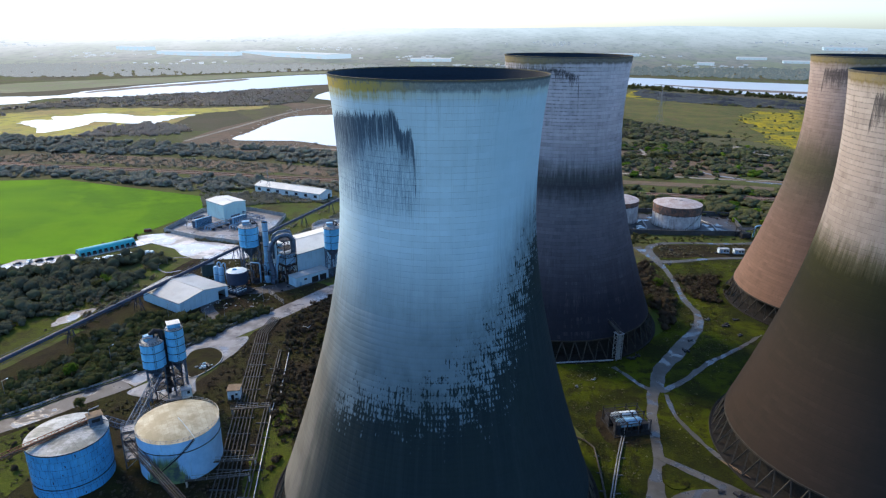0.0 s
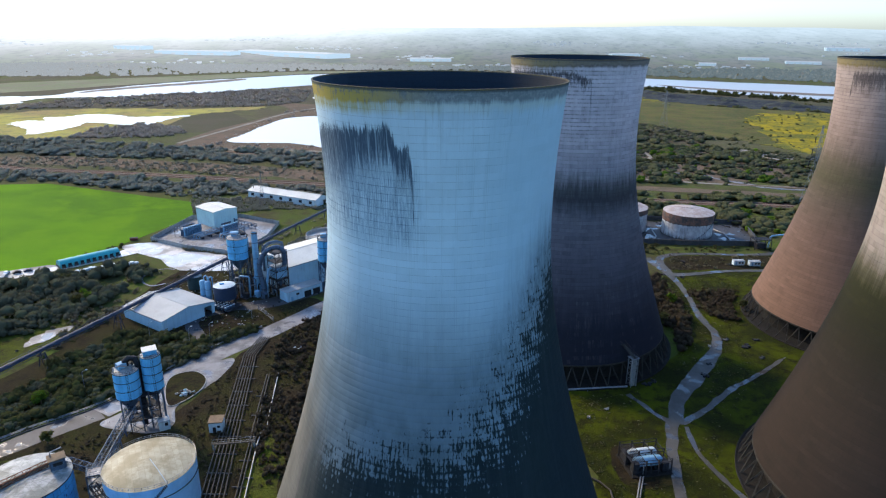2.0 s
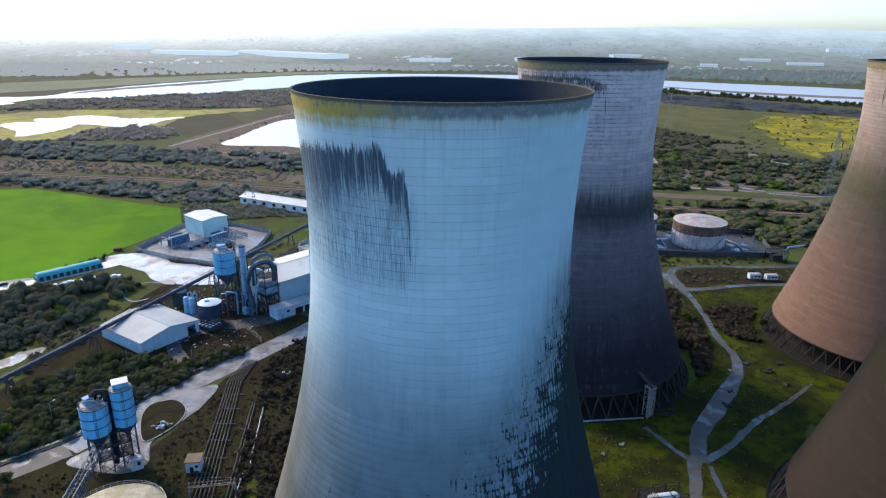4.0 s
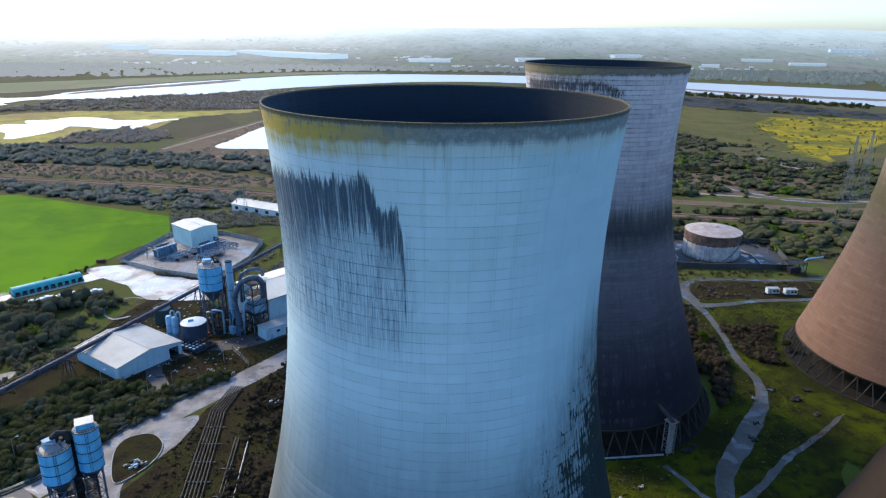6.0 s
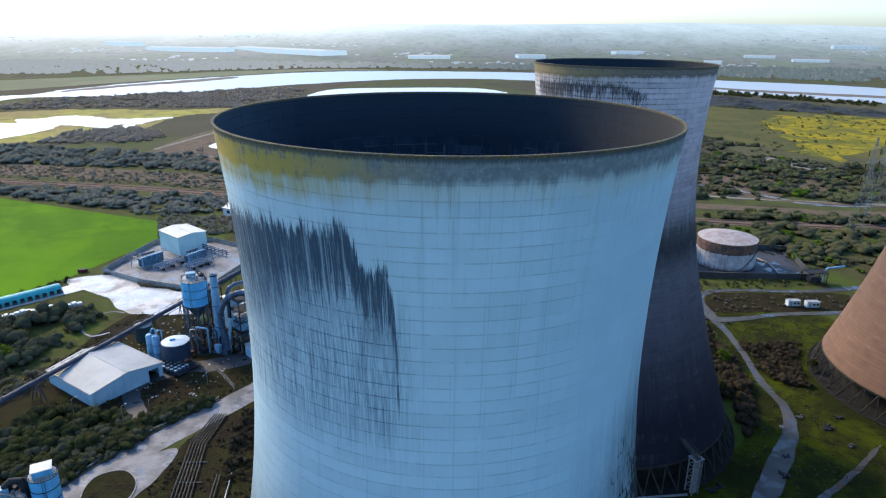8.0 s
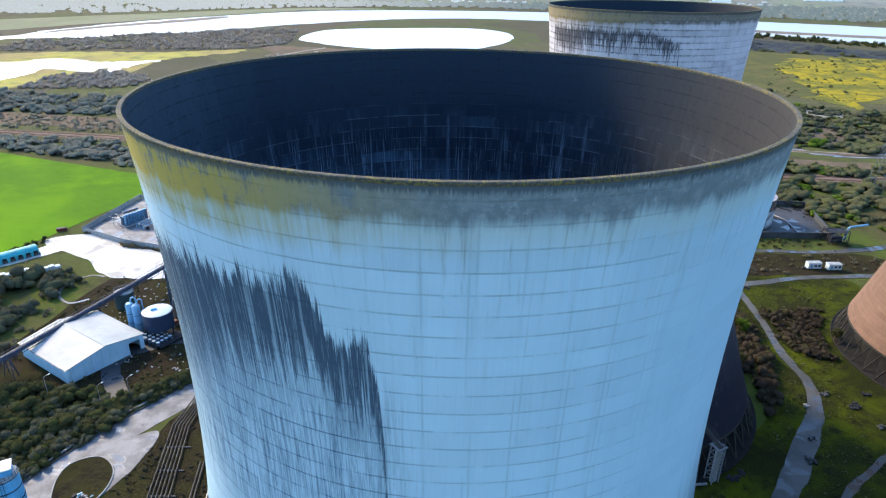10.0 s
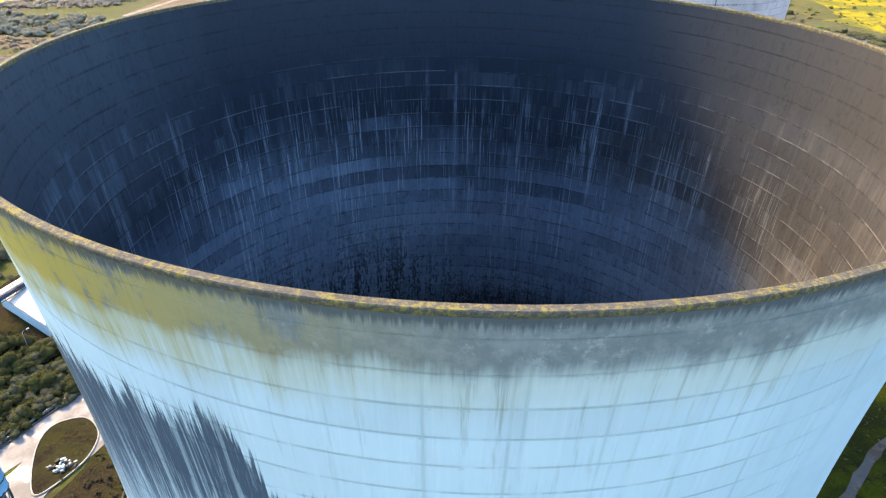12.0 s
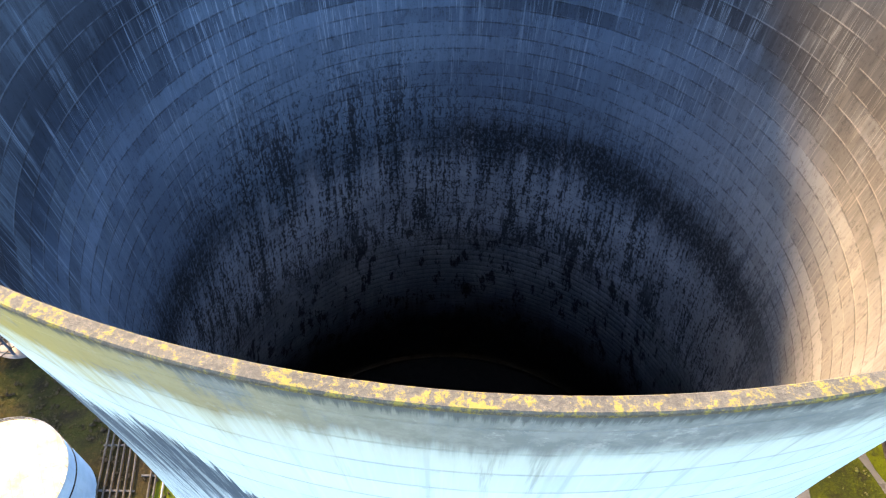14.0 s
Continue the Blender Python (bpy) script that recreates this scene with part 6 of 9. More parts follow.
# ---------- silos ----------
def silo(label, x, y, r, z0, z1, paint, rings, legs=8, head=True, rz=0.0, group="silos"):
    t = thing("silo", label, "silo", x, y, 0, rz, group)
    body = part("drum", Geo().turn([(r, z0), (r, z1), (r * 0.96, z1 + 0.15)], 40), paint, t, smooth=True)
    top = part("roof", Geo().turn([(r * 1.02, z1 + 0.1), (r * 0.5, z1 + 0.7), (0.01, z1 + 0.95)], 40), M_GREYROOF, t, smooth=True)
    part("hopper", Geo().turn([(r, z0), (0.5, z0 - r * 1.25), (0.5, z0 - r * 1.25 - 0.8), (0.01, z0 - r * 1.25 - 0.8)], 40), M_STEEL, t, smooth=True)
    for k in range(rings + 1):
        z = z0 + (z1 - z0) * k / rings
        part("ring", Geo().turn([(r, z - 0.1), (r + 0.1, z - 0.09), (r + 0.1, z + 0.09), (r, z + 0.1)], 40), M_STEEL_DARK, body, smooth=True)
    pts = [(r * 1.02 * math.cos(2 * math.pi * (k + 0.5) / legs), r * 1.02 * math.sin(2 * math.pi * (k + 0.5) / legs)) for k in range(legs)]
    for k, p in enumerate(pts):
        part("leg", Geo().beam((*p, 0), (*p, z0 + 0.4), 0.4), M_STEEL, t)
    b = Geo()
    lev = [0.2, z0 * 0.48, z0 * 0.95]
    for k in range(legs):
        p, q = pts[k], pts[(k + 1) % legs]
        for za, zb in zip(lev, lev[1:]):
            b.beam((*p, zb), (*q, zb), 0.2)
            b.beam((*p, za), (*q, zb), 0.16)
            b.beam((*q, za), (*p, zb), 0.16)
    part("bracing", b, M_STEEL, t)
    rail = Geo()
    n = 24
    for zz in (0.6, 1.15):
        rail.tube([(r * math.cos(2 * math.pi * k / n), r * math.sin(2 * math.pi * k / n), z1 + zz) for k in range(n + 1)], 0.05, 4)
    for k in range(n):
        a = 2 * math.pi * k / n
        rail.beam((r * math.cos(a), r * math.sin(a), z1), (r * math.cos(a), r * math.sin(a), z1 + 1.15), 0.06)
    part("railing", rail, M_STEEL_DARK, top)
    lad = Geo()
    for s in (-0.3, 0.3):
        lad.beam((s, -r - 0.35, 0.5), (s, -r - 0.35, z1 + 1.1), 0.07)
    for k in range(int(z1 * 2)):
        lad.beam((-0.3, -r - 0.35, 0.8 + 0.5 * k), (0.3, -r - 0.35, 0.8 + 0.5 * k), 0.05)
    part("ladder", lad, M_STEEL_DARK, t)
    if head:
        part("filter_box", Geo().box(-r * 0.25, r * 0.1, z1 + 0.6, r * 0.7, r * 0.55, 2.0, 20, 0.08), M_PALEBLUE, t)
        part("vent", Geo().cyl(r * 0.4, -r * 0.3, z1 + 0.5, z1 + 2.2, 0.35, 0.35, 12), M_GALV, top, smooth=True)
        part("motor_box", Geo().box(r * 0.45, r * 0.35, z1 + 0.5, r * 0.35, r * 0.3, 1.1, 50, 0.05), M_STEEL_DARK, top)
        part("head_pipe", Geo().tube([(-r * 0.9, -r * 0.2, z1 + 0.4), (-r * 0.85, -r * 0.2, z1 + 1.9), (-r * 0.3, -r * 0.35, z1 + 2.3), (r * 0.3, -r * 0.5, z1 + 1.8), (r * 0.5, -r * 0.55, z1 + 0.5)], 0.22, 8), M_GALV, top, smooth=True)
        part("head_pipe", Geo().tube([(r * 0.1, r * 0.7, z1 + 0.4), (r * 0.15, r * 0.6, z1 + 2.6), (r * 0.6, r * 0.1, z1 + 2.7), (r * 0.95, -r * 0.1, z1 + 1.6), (r * 1.05, -r * 0.1, z0 - 2)], 0.25, 8), M_STEEL_DARK, top, smooth=True)
    return t


silo("weathered blue steel ash silo on a braced frame", -100.1, 199.6, 3.8, 12.8, 21.8, M_SILOBLUE, 3, 4, True, 30, "twin ash silos")
silo("tall blue steel ash silo on a braced frame", -93.6, 203.4, 3.0, 13.5, 25.2, M_SILOBLUE, 4, 4, False, 30, "twin ash silos")
silo("large pale blue silo on steel legs", -101.9, 321.7, 5.1, 16.0, 26.5, M_SILOBLUE, 3, 8, True, 0, "plant silos")
silo("pale blue silo on tall steel legs beside the hall", -58.6, 322.0, 4.2, 15.0, 26.0, M_SILOBLUE, 3, 6, True, 0, "plant silos")


# ---------- buildings ----------
def gable_shed(name, label, x, y, rz, width, length, eave, apex, wall, roof, notch=None, lights=0, windows=0):
    """A shed whose gable front faces local -y; notch (from, to, height) is an open doorway in the front."""
    t = thing(name, label, "building", x, y, 0, rz)
    w = width
    door = [(notch[0], 0), (notch[0], notch[2]), (notch[1], notch[2]), (notch[1], 0)] if notch else []
    face = [(0, 0)] + door + [(w, 0), (w, eave), (w / 2, apex), (0, eave)]
    g = Geo()
    n = len(face)
    g.add([(px, 0, pz) for px, pz in face] + [(px, 0.3, pz) for px, pz in face],
          [tuple(range(n)), tuple(range(n, 2 * n))[::-1]] + [(i, n + i, n + (i + 1) % n, (i + 1) % n) for i in range(n)])
    part("front_wall", g, wall, t)
    back = [(0, 0), (w, 0), (w, eave), (w / 2, apex), (0, eave)]
    g = Geo()
    g.add([(px, length - 0.3, pz) for px, pz in back] + [(px, length, pz) for px, pz in back],
          [tuple(range(5)), tuple(range(5, 10))[::-1]] + [(i, 5 + i, 5 + (i + 1) % 5, (i + 1) % 5) for i in range(5)])
    part("back_wall", g, wall, t)
    near = part("side_wall", Geo().box(0.15, length / 2, 0, 0.3, length - 0.6, eave), wall, t)
    part("side_wall", Geo().box(w - 0.15, length / 2, 0, 0.3, length - 0.6, eave), wall, t)
    for s in (0, 1):
        x0, x1 = (-0.4, w / 2) if s == 0 else (w + 0.4, w / 2)
        ze = eave - 0.4 * (apex - eave) / (w / 2)
        g = Geo()
        q = [(x0, -0.4, ze), (x1, -0.4, apex), (x1, length + 0.4, apex), (x0, length + 0.4, ze)]
        g.add(q + [(a, b, c + 0.18) for a, b, c in q], [(0, 1, 2, 3), (7, 6, 5, 4), (0, 4, 5, 1), (1, 5, 6, 2), (2, 6, 7, 3), (3, 7, 4, 0)])
        r = part("roof_slope", g, roof, t)
        for k in range(lights):
            yy = length * (k + 0.7) / (lights + 0.4)
            lo, hi = 0.3, 0.75
            pa = [x0 + (x1 - x0) * f for f in (lo, hi)]
            za = [ze + (apex - ze) * f + 0.185 for f in (lo, hi)]
            gg = Geo()
            q = [(pa[0], yy, za[0]), (pa[1], yy, za[1]), (pa[1], yy + 1.1, za[1]), (pa[0], yy + 1.1, za[0])]
            gg.add(q + [(a, b, c + 0.04) for a, b, c in q], [(0, 1, 2, 3), (7, 6, 5, 4), (0, 4, 5, 1), (1, 5, 6, 2), (2, 6, 7, 3), (3, 7, 4, 0)])
            part("rooflight", gg, M_ROOFCREAM, r)
    part("ridge_cap", Geo().beam((w / 2, -0.45, apex + 0.22), (w / 2, length + 0.45, apex + 0.22), 0.7, 0.12), roof, t)
    for s in (-0.5, w + 0.5):
        part("gutter", Geo().beam((s, -0.4, eave - 0.15), (s, length + 0.4, eave - 0.15), 0.2, 0.2), M_GALV, t)
    for k in range(windows):
        yy = length * (k + 0.5) / windows
        part("window", Geo().box(-0.03, yy, eave * 0.35, 0.12, length / windows * 0.3, eave * 0.4), M_DARK, near, "dark window")
    return t


def facing(ax, ay, bx, by):
    return math.degrees(math.atan2(by - ay, bx - ax))


rz = facing(-119.8, 269.5, -105.2, 291.5)
gable_shed("warehouse", "pale blue steel shed with shallow grey sheet roof", -119.8, 269.5, rz, 26.5, 28.5, 5.4, 7.6, M_CLADBLUE, M_ROOF, (21.0, 25.0, 4.2), 0)
rz = facing(-149.0, 421.6, -138.0, 434.6)
gable_shed("switch_house", "white windowless switch house", -149.0, 421.6, rz, 17.0, 21.5, 10.8, 11.8, M_MINT, M_ROOFCREAM)
gable_shed("long_shed", "long low white shed with dark window openings", -94.3, 476.8, facing(-94.3, 476.8, -87.5, 490.5), 15, 64, 5.2, 7.5, M_CLAD, M_ROOFCREAM, (9.5, 13.0, 3.2), 0, 7)
HALL = -42.0      # turn of the process hall, its annex and filter house
hall_x, hall_y = -75.8 - 28 * math.cos(radians(HALL)), 315.3 - 28 * math.sin(radians(HALL))
gable_shed("process_hall", "tall pale blue process hall with cream sheet roof", hall_x, hall_y, HALL, 28.0, 60, 13.5, 16.2, M_CLADBLUE, M_ROOFCREAM)


def flat_block(name, label, x, y, rz, sx, sy, h, wall, roof, doors=(), category="building"):
    """A small flat-roofed building with its near corner at x, y; doors: (from, width, height, material) along the front."""
    t = thing(name, label, category, x, y, 0, rz)
    body = part("wall", Geo().box(sx / 2, sy / 2, 0, sx, sy, h, 0, 0.04), wall, t)
    part("roof", Geo().box(sx / 2, sy / 2, h, sx + 0.4, sy + 0.4, 0.25, 0, 0.05), roof, t)
    for a, w, dh, m in doors:
        part("door" if dh > 1.8 else "window", Geo().box(a + w / 2, -0.03, 0.05 if dh > 1.8 else h * 0.5, w, 0.12, dh), m, body)
    return t


flat_block("annex", "low pale annex with dark loading bays", -74.5, 303.2, 46, 20, 6.6, 4.8, M_CLADBLUE, M_ROOF, ((9.5, 4, 3, M_DARK), (14.5, 4, 3, M_DARK), (2, 1.2, 2.1, M_PALEBLUE), (5, 1.6, 1.0, M_DARK)))

# chimney
t = thing("chimney", "slender pale blue steel chimney", "chimney", -91.4, 315.0)
shaft = part("shaft", Geo().turn([(1.55, 0), (1.5, 6), (1.4, 31), (1.2, 31), (1.15, 20)], 32), M_PALEBLUE, t, smooth=True)
part("soot_cap", Geo().turn([(1.42, 30.6), (1.46, 30.6), (1.46, 31.1), (1.2, 31.1)], 32), M_STEEL_DARK, shaft, smooth=True)
part("base_plinth", Geo().turn([(2.0, 0), (2.0, 0.9), (1.6, 1.0)], 32), M_CONC, t)
for z in (9, 18, 26):
    part("flange", Geo().turn([(1.45, z), (1.65, z + 0.05), (1.65, z + 0.3), (1.45, z + 0.35)], 32), M_STEEL, shaft, smooth=True)


def frame_tower(name, label, x, y, rz, sx, sy, h, levels, mat, category="steel frame"):
    """A braced steel frame with floors, rails and stairs."""
    t = thing(name, label, category, x, y, 0, rz)
    cs = [(-sx / 2, -sy / 2), (sx / 2, -sy / 2), (sx / 2, sy / 2), (-sx / 2, sy / 2)]
    for c in cs:
        part("post", Geo().beam((*c, 0), (*c, h), 0.3), mat, t)
    for k in range(1, levels + 1):
        z = h * k / levels
        part("deck", Geo().box(0, 0, z - 0.12, sx, sy, 0.12), M_STEEL_DARK if mat is M_STEEL_DARK else M_GALV, t)
        b = Geo()
        for i in range(4):
            p, q = cs[i], cs[(i + 1) % 4]
            b.beam((*p, z), (*q, z), 0.24)
            z0 = h * (k - 1) / levels
            b.beam((*p, z0), (*q, z), 0.16)
            for zz in (0.55, 1.1):
                b.beam((*p, z + zz), (*q, z + zz), 0.07)
            for j in range(4):
                m_ = ((p[0] * (4 - j) + q[0] * j) / 4, (p[1] * (4 - j) + q[1] * j) / 4)
                b.beam((*m_, z), (*m_, z + 1.1), 0.07)
        part("bracing", b, mat, t)
    return t


# filter house, its frame and ducts
FX, FY = -80.4, 312.3
ft = frame_tower("filter_house", "bag filter house in a dark steel frame with a curved duct", FX, FY, HALL, 6.6, 6.6, 22.5, 5, M_STEEL_DARK, "filter house")


def by_filter(pts):
    """Places in the plan, seen from the filter house."""
    c, sn = math.cos(radians(-HALL)), math.sin(radians(-HALL))
    return [((x - FX) * c - (y - FY) * sn, (x - FX) * sn + (y - FY) * c, z) for x, y, z in pts]


fbox = part("filter_box", Geo().box(0, 0, 10.0, 5.8, 5.8, 5.2, 0, 0.15), M_PALEBLUE, ft)
part("filter_lid", Geo().box(0, 0, 15.2, 6.2, 6.2, 0.5, 0, 0.1), M_GALV, ft)
for sx in (-1.5, 1.5):
    part("hopper", Geo().turn([(0.4, 5.4), (2.0, 10.0), (0.01, 10.0)], 4, sx, 0), M_STEEL, ft)
for k in range(5):
    part("rib", Geo().box(-2.4 + 1.2 * k, -2.95, 10.1, 0.14, 0.16, 5.0), M_STEEL, fbox)
    part("rib", Geo().box(-2.95, -2.4 + 1.2 * k, 10.1, 0.16, 0.14, 5.0), M_STEEL, fbox)
rise = [(-87.0, 309.5, 1.5), (-87.3, 309.7, 6.0), (-88.3, 310.0, 11.0), (-88.6, 310.2, 15.5), (-87.6, 310.4, 19.5), (-85.4, 310.8, 22.8), (-82.4, 311.2, 24.6), (-79.6, 311.6, 24.9), (-77.6, 311.9, 23.6), (-77.0, 312.0, 21.0), (-77.0, 312.0, 16.0)]
arch = by_filter([tuple(q) for q in curve_through(rise, False, 3)])
duct = part("duct", Geo().tube(arch, 1.2, 16), M_STEEL, ft, "large curved air duct", smooth=True)
for i in range(2, len(arch) - 1, 4):
    p = Vector(arch[i])
    d = (Vector(arch[i + 1]) - Vector(arch[i - 1])).normalized() * 0.1
    part("duct_flange", Geo().tube([p - d, p + d], 1.34, 16), M_STEEL_DARK, duct, smooth=True)
part("downpipe", Geo().tube(by_filter([(-82.8, 309.0, 15.6), (-84.0, 308.6, 14.6), (-84.3, 308.5, 12.5), (-85.0, 308.6, 9.0), (-85.2, 308.6, 1.0)]), 0.6, 12), M_PALEBLUE, ft, smooth=True)
part("fan_casing", Geo().cyl(*by_filter([(-86.6, 308.6, 0.2)])[0][:2], 0.2, 2.8, 1.7, 1.7, 20), M_STEEL, ft, smooth=True)
for k in range(3):
    part("stair_flight", Geo().beam((-3.7, -2.8 + 5.6 * (k % 2), 4.5 * k + 0.3), (-3.7, 2.8 - 5.6 * (k % 2), 4.5 * k + 4.6), 0.8, 0.12), M_GALV, ft)
frame_tower("pipe_tower", "blue-grey steel pipe frame between chimney and silo", -97.0, 325.5, -27.9, 5, 6, 21, 4, M_STEEL_DARK)
frame_tower("access_frame", "dark steel access frame beneath the large silo", -99.0, 312.5, -27.9, 5, 4, 9, 2, M_STEEL_DARK)
t = thing("air_duct", "pale blue bent air duct between hall and silo", "duct", -92, 330)
part("pipe", Geo().tube([(0, 0, 6), (0, 0, 17), (0.6, 0.6, 19), (2.5, 2.5, 20), (5.5, 5, 20), (7.5, 7, 18.8), (8, 7.5, 16)], 0.9, 14), M_STEEL, t, smooth=True)

# pipework between the frames
pr = np.random.default_rng(12)
for k in range(16):
    px, py = -103 + 1.5 * k + float(pr.uniform(-1, 1)), 311.5 + float(pr.uniform(-2.5, 3.0)) + 0.2 * k
    t = thing("pipework", "grey and dark process pipes at the foot of the plant", "pipework", px, py, 0, float(pr.uniform(-40, 0)), "process pipes")
    hgt, run = float(pr.uniform(3, 11)), float(pr.uniform(2, 5))
    rad = float(pr.uniform(0.16, 0.42))
    part("riser", Geo().tube([(0, 0, 0), (0, 0, hgt - 0.8), (0.25, 0, hgt - 0.2), (0.9, 0, hgt), (run, 0, hgt), (run + 0.4, 0, hgt - 0.4), (run + 0.4, 0, 0)], rad, 8), (M_STEEL_DARK, M_GALV, M_STEEL, M_PALEBLUE)[k % 4], t, smooth=True)
    for z in (0.9, hgt * 0.6):
        part("flange", Geo().cyl(0, 0, z, z + 0.15, rad * 1.5, None, 10), M_STEEL_DARK, t)
for px, py, sx, sy, h, m in ((-96, 308.5, 3, 2.2, 2.4, M_STEEL_DARK), (-90.5, 309.5, 2.4, 2, 3.2, M_PALEBLUE), (-86.5, 308.0, 2.6, 1.6, 2.0, M_STEEL_DARK), (-100.5, 307, 2.0, 2.0, 1.6, M_RUST)):
    t = thing("pump_unit", "grimy steel pump unit at the foot of the plant", "pump", px, py, 0, -28, "pump units")
    part("casing", Geo().box(0, 0, 0.3, sx, sy, h, 0, 0.12), m, t)
    part("plinth", Geo().box(0, 0, 0, sx + 0.6, sy + 0.6, 0.3), M_CONC_DARK, t)
    part("motor", Geo().tube([(-sx * 0.3, -sy * 0.5, 1.0), (-sx * 0.3, -sy * 0.5 - 1.2, 1.0)], 0.4, 12), M_STEEL, t, smooth=True)

# drum tank on legs, with barrels beneath
t = thing("drum_tank", "navy drum tank with white roof on a steel frame", "tank", -102.6, 299.5)
part("drum", Geo().turn([(4.9, 3.9), (5.05, 4.1), (5.05, 10.2), (4.9, 10.35)], 44), M_NAVY, t, smooth=True)
part("roof", Geo().turn([(5.1, 10.25), (3.4, 10.7), (0.01, 11.0)], 44), M_CLAD, t, "white conical roof", smooth=True)
part("floor", Geo().turn([(5.0, 4.0), (0.01, 3.8)], 44), M_NAVY, t)
part("roof_box", Geo().box(-0.8, -0.6, 10.7, 2.0, 1.0, 0.7, 25, 0.05), M_BLUE, t)
b = Geo()
for k in range(8):
    a, a2 = 2 * math.pi * k / 8, 2 * math.pi * (k + 1) / 8
    p, q = (4.6 * math.cos(a), 4.6 * math.sin(a)), (4.6 * math.cos(a2), 4.6 * math.sin(a2))
    part("leg", Geo().beam((*p, 0), (*p, 4.1), 0.35), M_STEEL_DARK, t)
    b.beam((*p, 0.3), (*q, 3.9), 0.15)
    b.beam((*p, 2.2), (*q, 2.2), 0.18)
part("bracing", b, M_STEEL_DARK, t)
part("deck", Geo().box(1.2, -2.2, 0.9, 12.5, 11, 0.15, -28), M_STEEL_DARK, t)
bar = thing("barrel", "white-topped steel barrel on the deck", "barrel", -102.6, 299.5, 1.05, 0, "barrels under the drum tank")
part("drum", Geo().turn([(0.01, 0), (0.62, 0), (0.66, 0.4), (0.62, 0.8), (0.66, 1.2), (0.62, 1.25)], 16), M_STEEL, bar, smooth=True)
part("lid", Geo().turn([(0.6, 1.25), (0.6, 1.33), (0.01, 1.36)], 16), M_CLAD, bar, "white lid")
bar.matrix_basis = pose(-106.4, 294.6, 1.05)
for i in range(5):
    for j in range(4):
        if i or j:
            a = radians(-28)
            px, py = -3.9 + 2.1 * i, -4.2 + 1.7 * j
            copy_thing(bar, pose(-102.2 + px * math.cos(a) - py * math.sin(a), 297.0 + px * math.sin(a) + py * math.cos(a), 1.05))

t = thing("water_tank", "dark green round tank with pale lid", "tank", -124.7, 320.7)
part("drum", Geo().turn([(3.55, 0), (3.55, 6.4), (3.4, 6.5)], 36), M_GREENTANK, t, smooth=True)
part("roof", Geo().turn([(3.6, 6.4), (1.5, 6.75), (0.01, 6.85)], 36), M_GREYROOF, t, smooth=True)
part("rail", Geo().tube([(3.4 * math.cos(2 * math.pi * k / 20), 3.4 * math.sin(2 * math.pi * k / 20), 7.5) for k in range(21)], 0.06, 5), M_GALV, t)
for k in range(10):
    a = 2 * math.pi * k / 10
    part("rail_post", Geo().beam((3.4 * math.cos(a), 3.4 * math.sin(a), 6.4), (3.4 * math.cos(a), 3.4 * math.sin(a), 7.5), 0.07), M_GALV, t)
for px, py in ((-114.0, 303.2), (-111.2, 302.0)):
    t = thing("slim_silo", "slender pale blue powder silo", "silo", px, py, group="slim silos")
    part("drum", Geo().turn([(1.45, 0.4), (1.45, 10.4), (1.1, 11.0), (0.01, 11.2)], 28), M_PALEBLUE, t, smooth=True)
    part("skirt", Geo().turn([(1.55, 0), (1.55, 0.6), (1.45, 0.7)], 28), M_CONC, t)
    for z in (3.5, 7):
        part("ring", Geo().turn([(1.44, z), (1.53, z + 0.03), (1.53, z + 0.2), (1.44, z + 0.23)], 28), M_STEEL, t)
    part("bent_vent", Geo().tube([(0.6, 0.3, 10.9), (0.6, 0.3, 12.3), (0.9, 0.5, 12.9), (1.4, 0.8, 13.0), (1.9, 1.1, 12.6), (2.0, 1.2, 4)], 0.3, 10), M_PALEBLUE, t, smooth=True)
t = thing("clarifier_tank", "round open grey settling tank", "tank", -71.5, 393.5)
part("wall", Geo().turn([(12.4, 0), (12.4, 6.5), (12.0, 6.5), (12.0, 4.6), (0.01, 4.4)], 64), M_CONC, t, smooth=True)
part("bridge", Geo().box(0, 0, 6.5, 24, 1.6, 0.3, 35), M_GALV, t)
part("drive", Geo().box(3, 2.5, 6.8, 3.2, 1.6, 1.6, 35, 0.08), M_GREYROOF, t)

M_CONVEYOR = surface("dark_blue_conveyor_steel", (0.03, 0.042, 0.078), (0.045, 0.06, 0.095), (0.12, 0.12, 0.13), 0.5, 0.6, 0.1, 0.4)
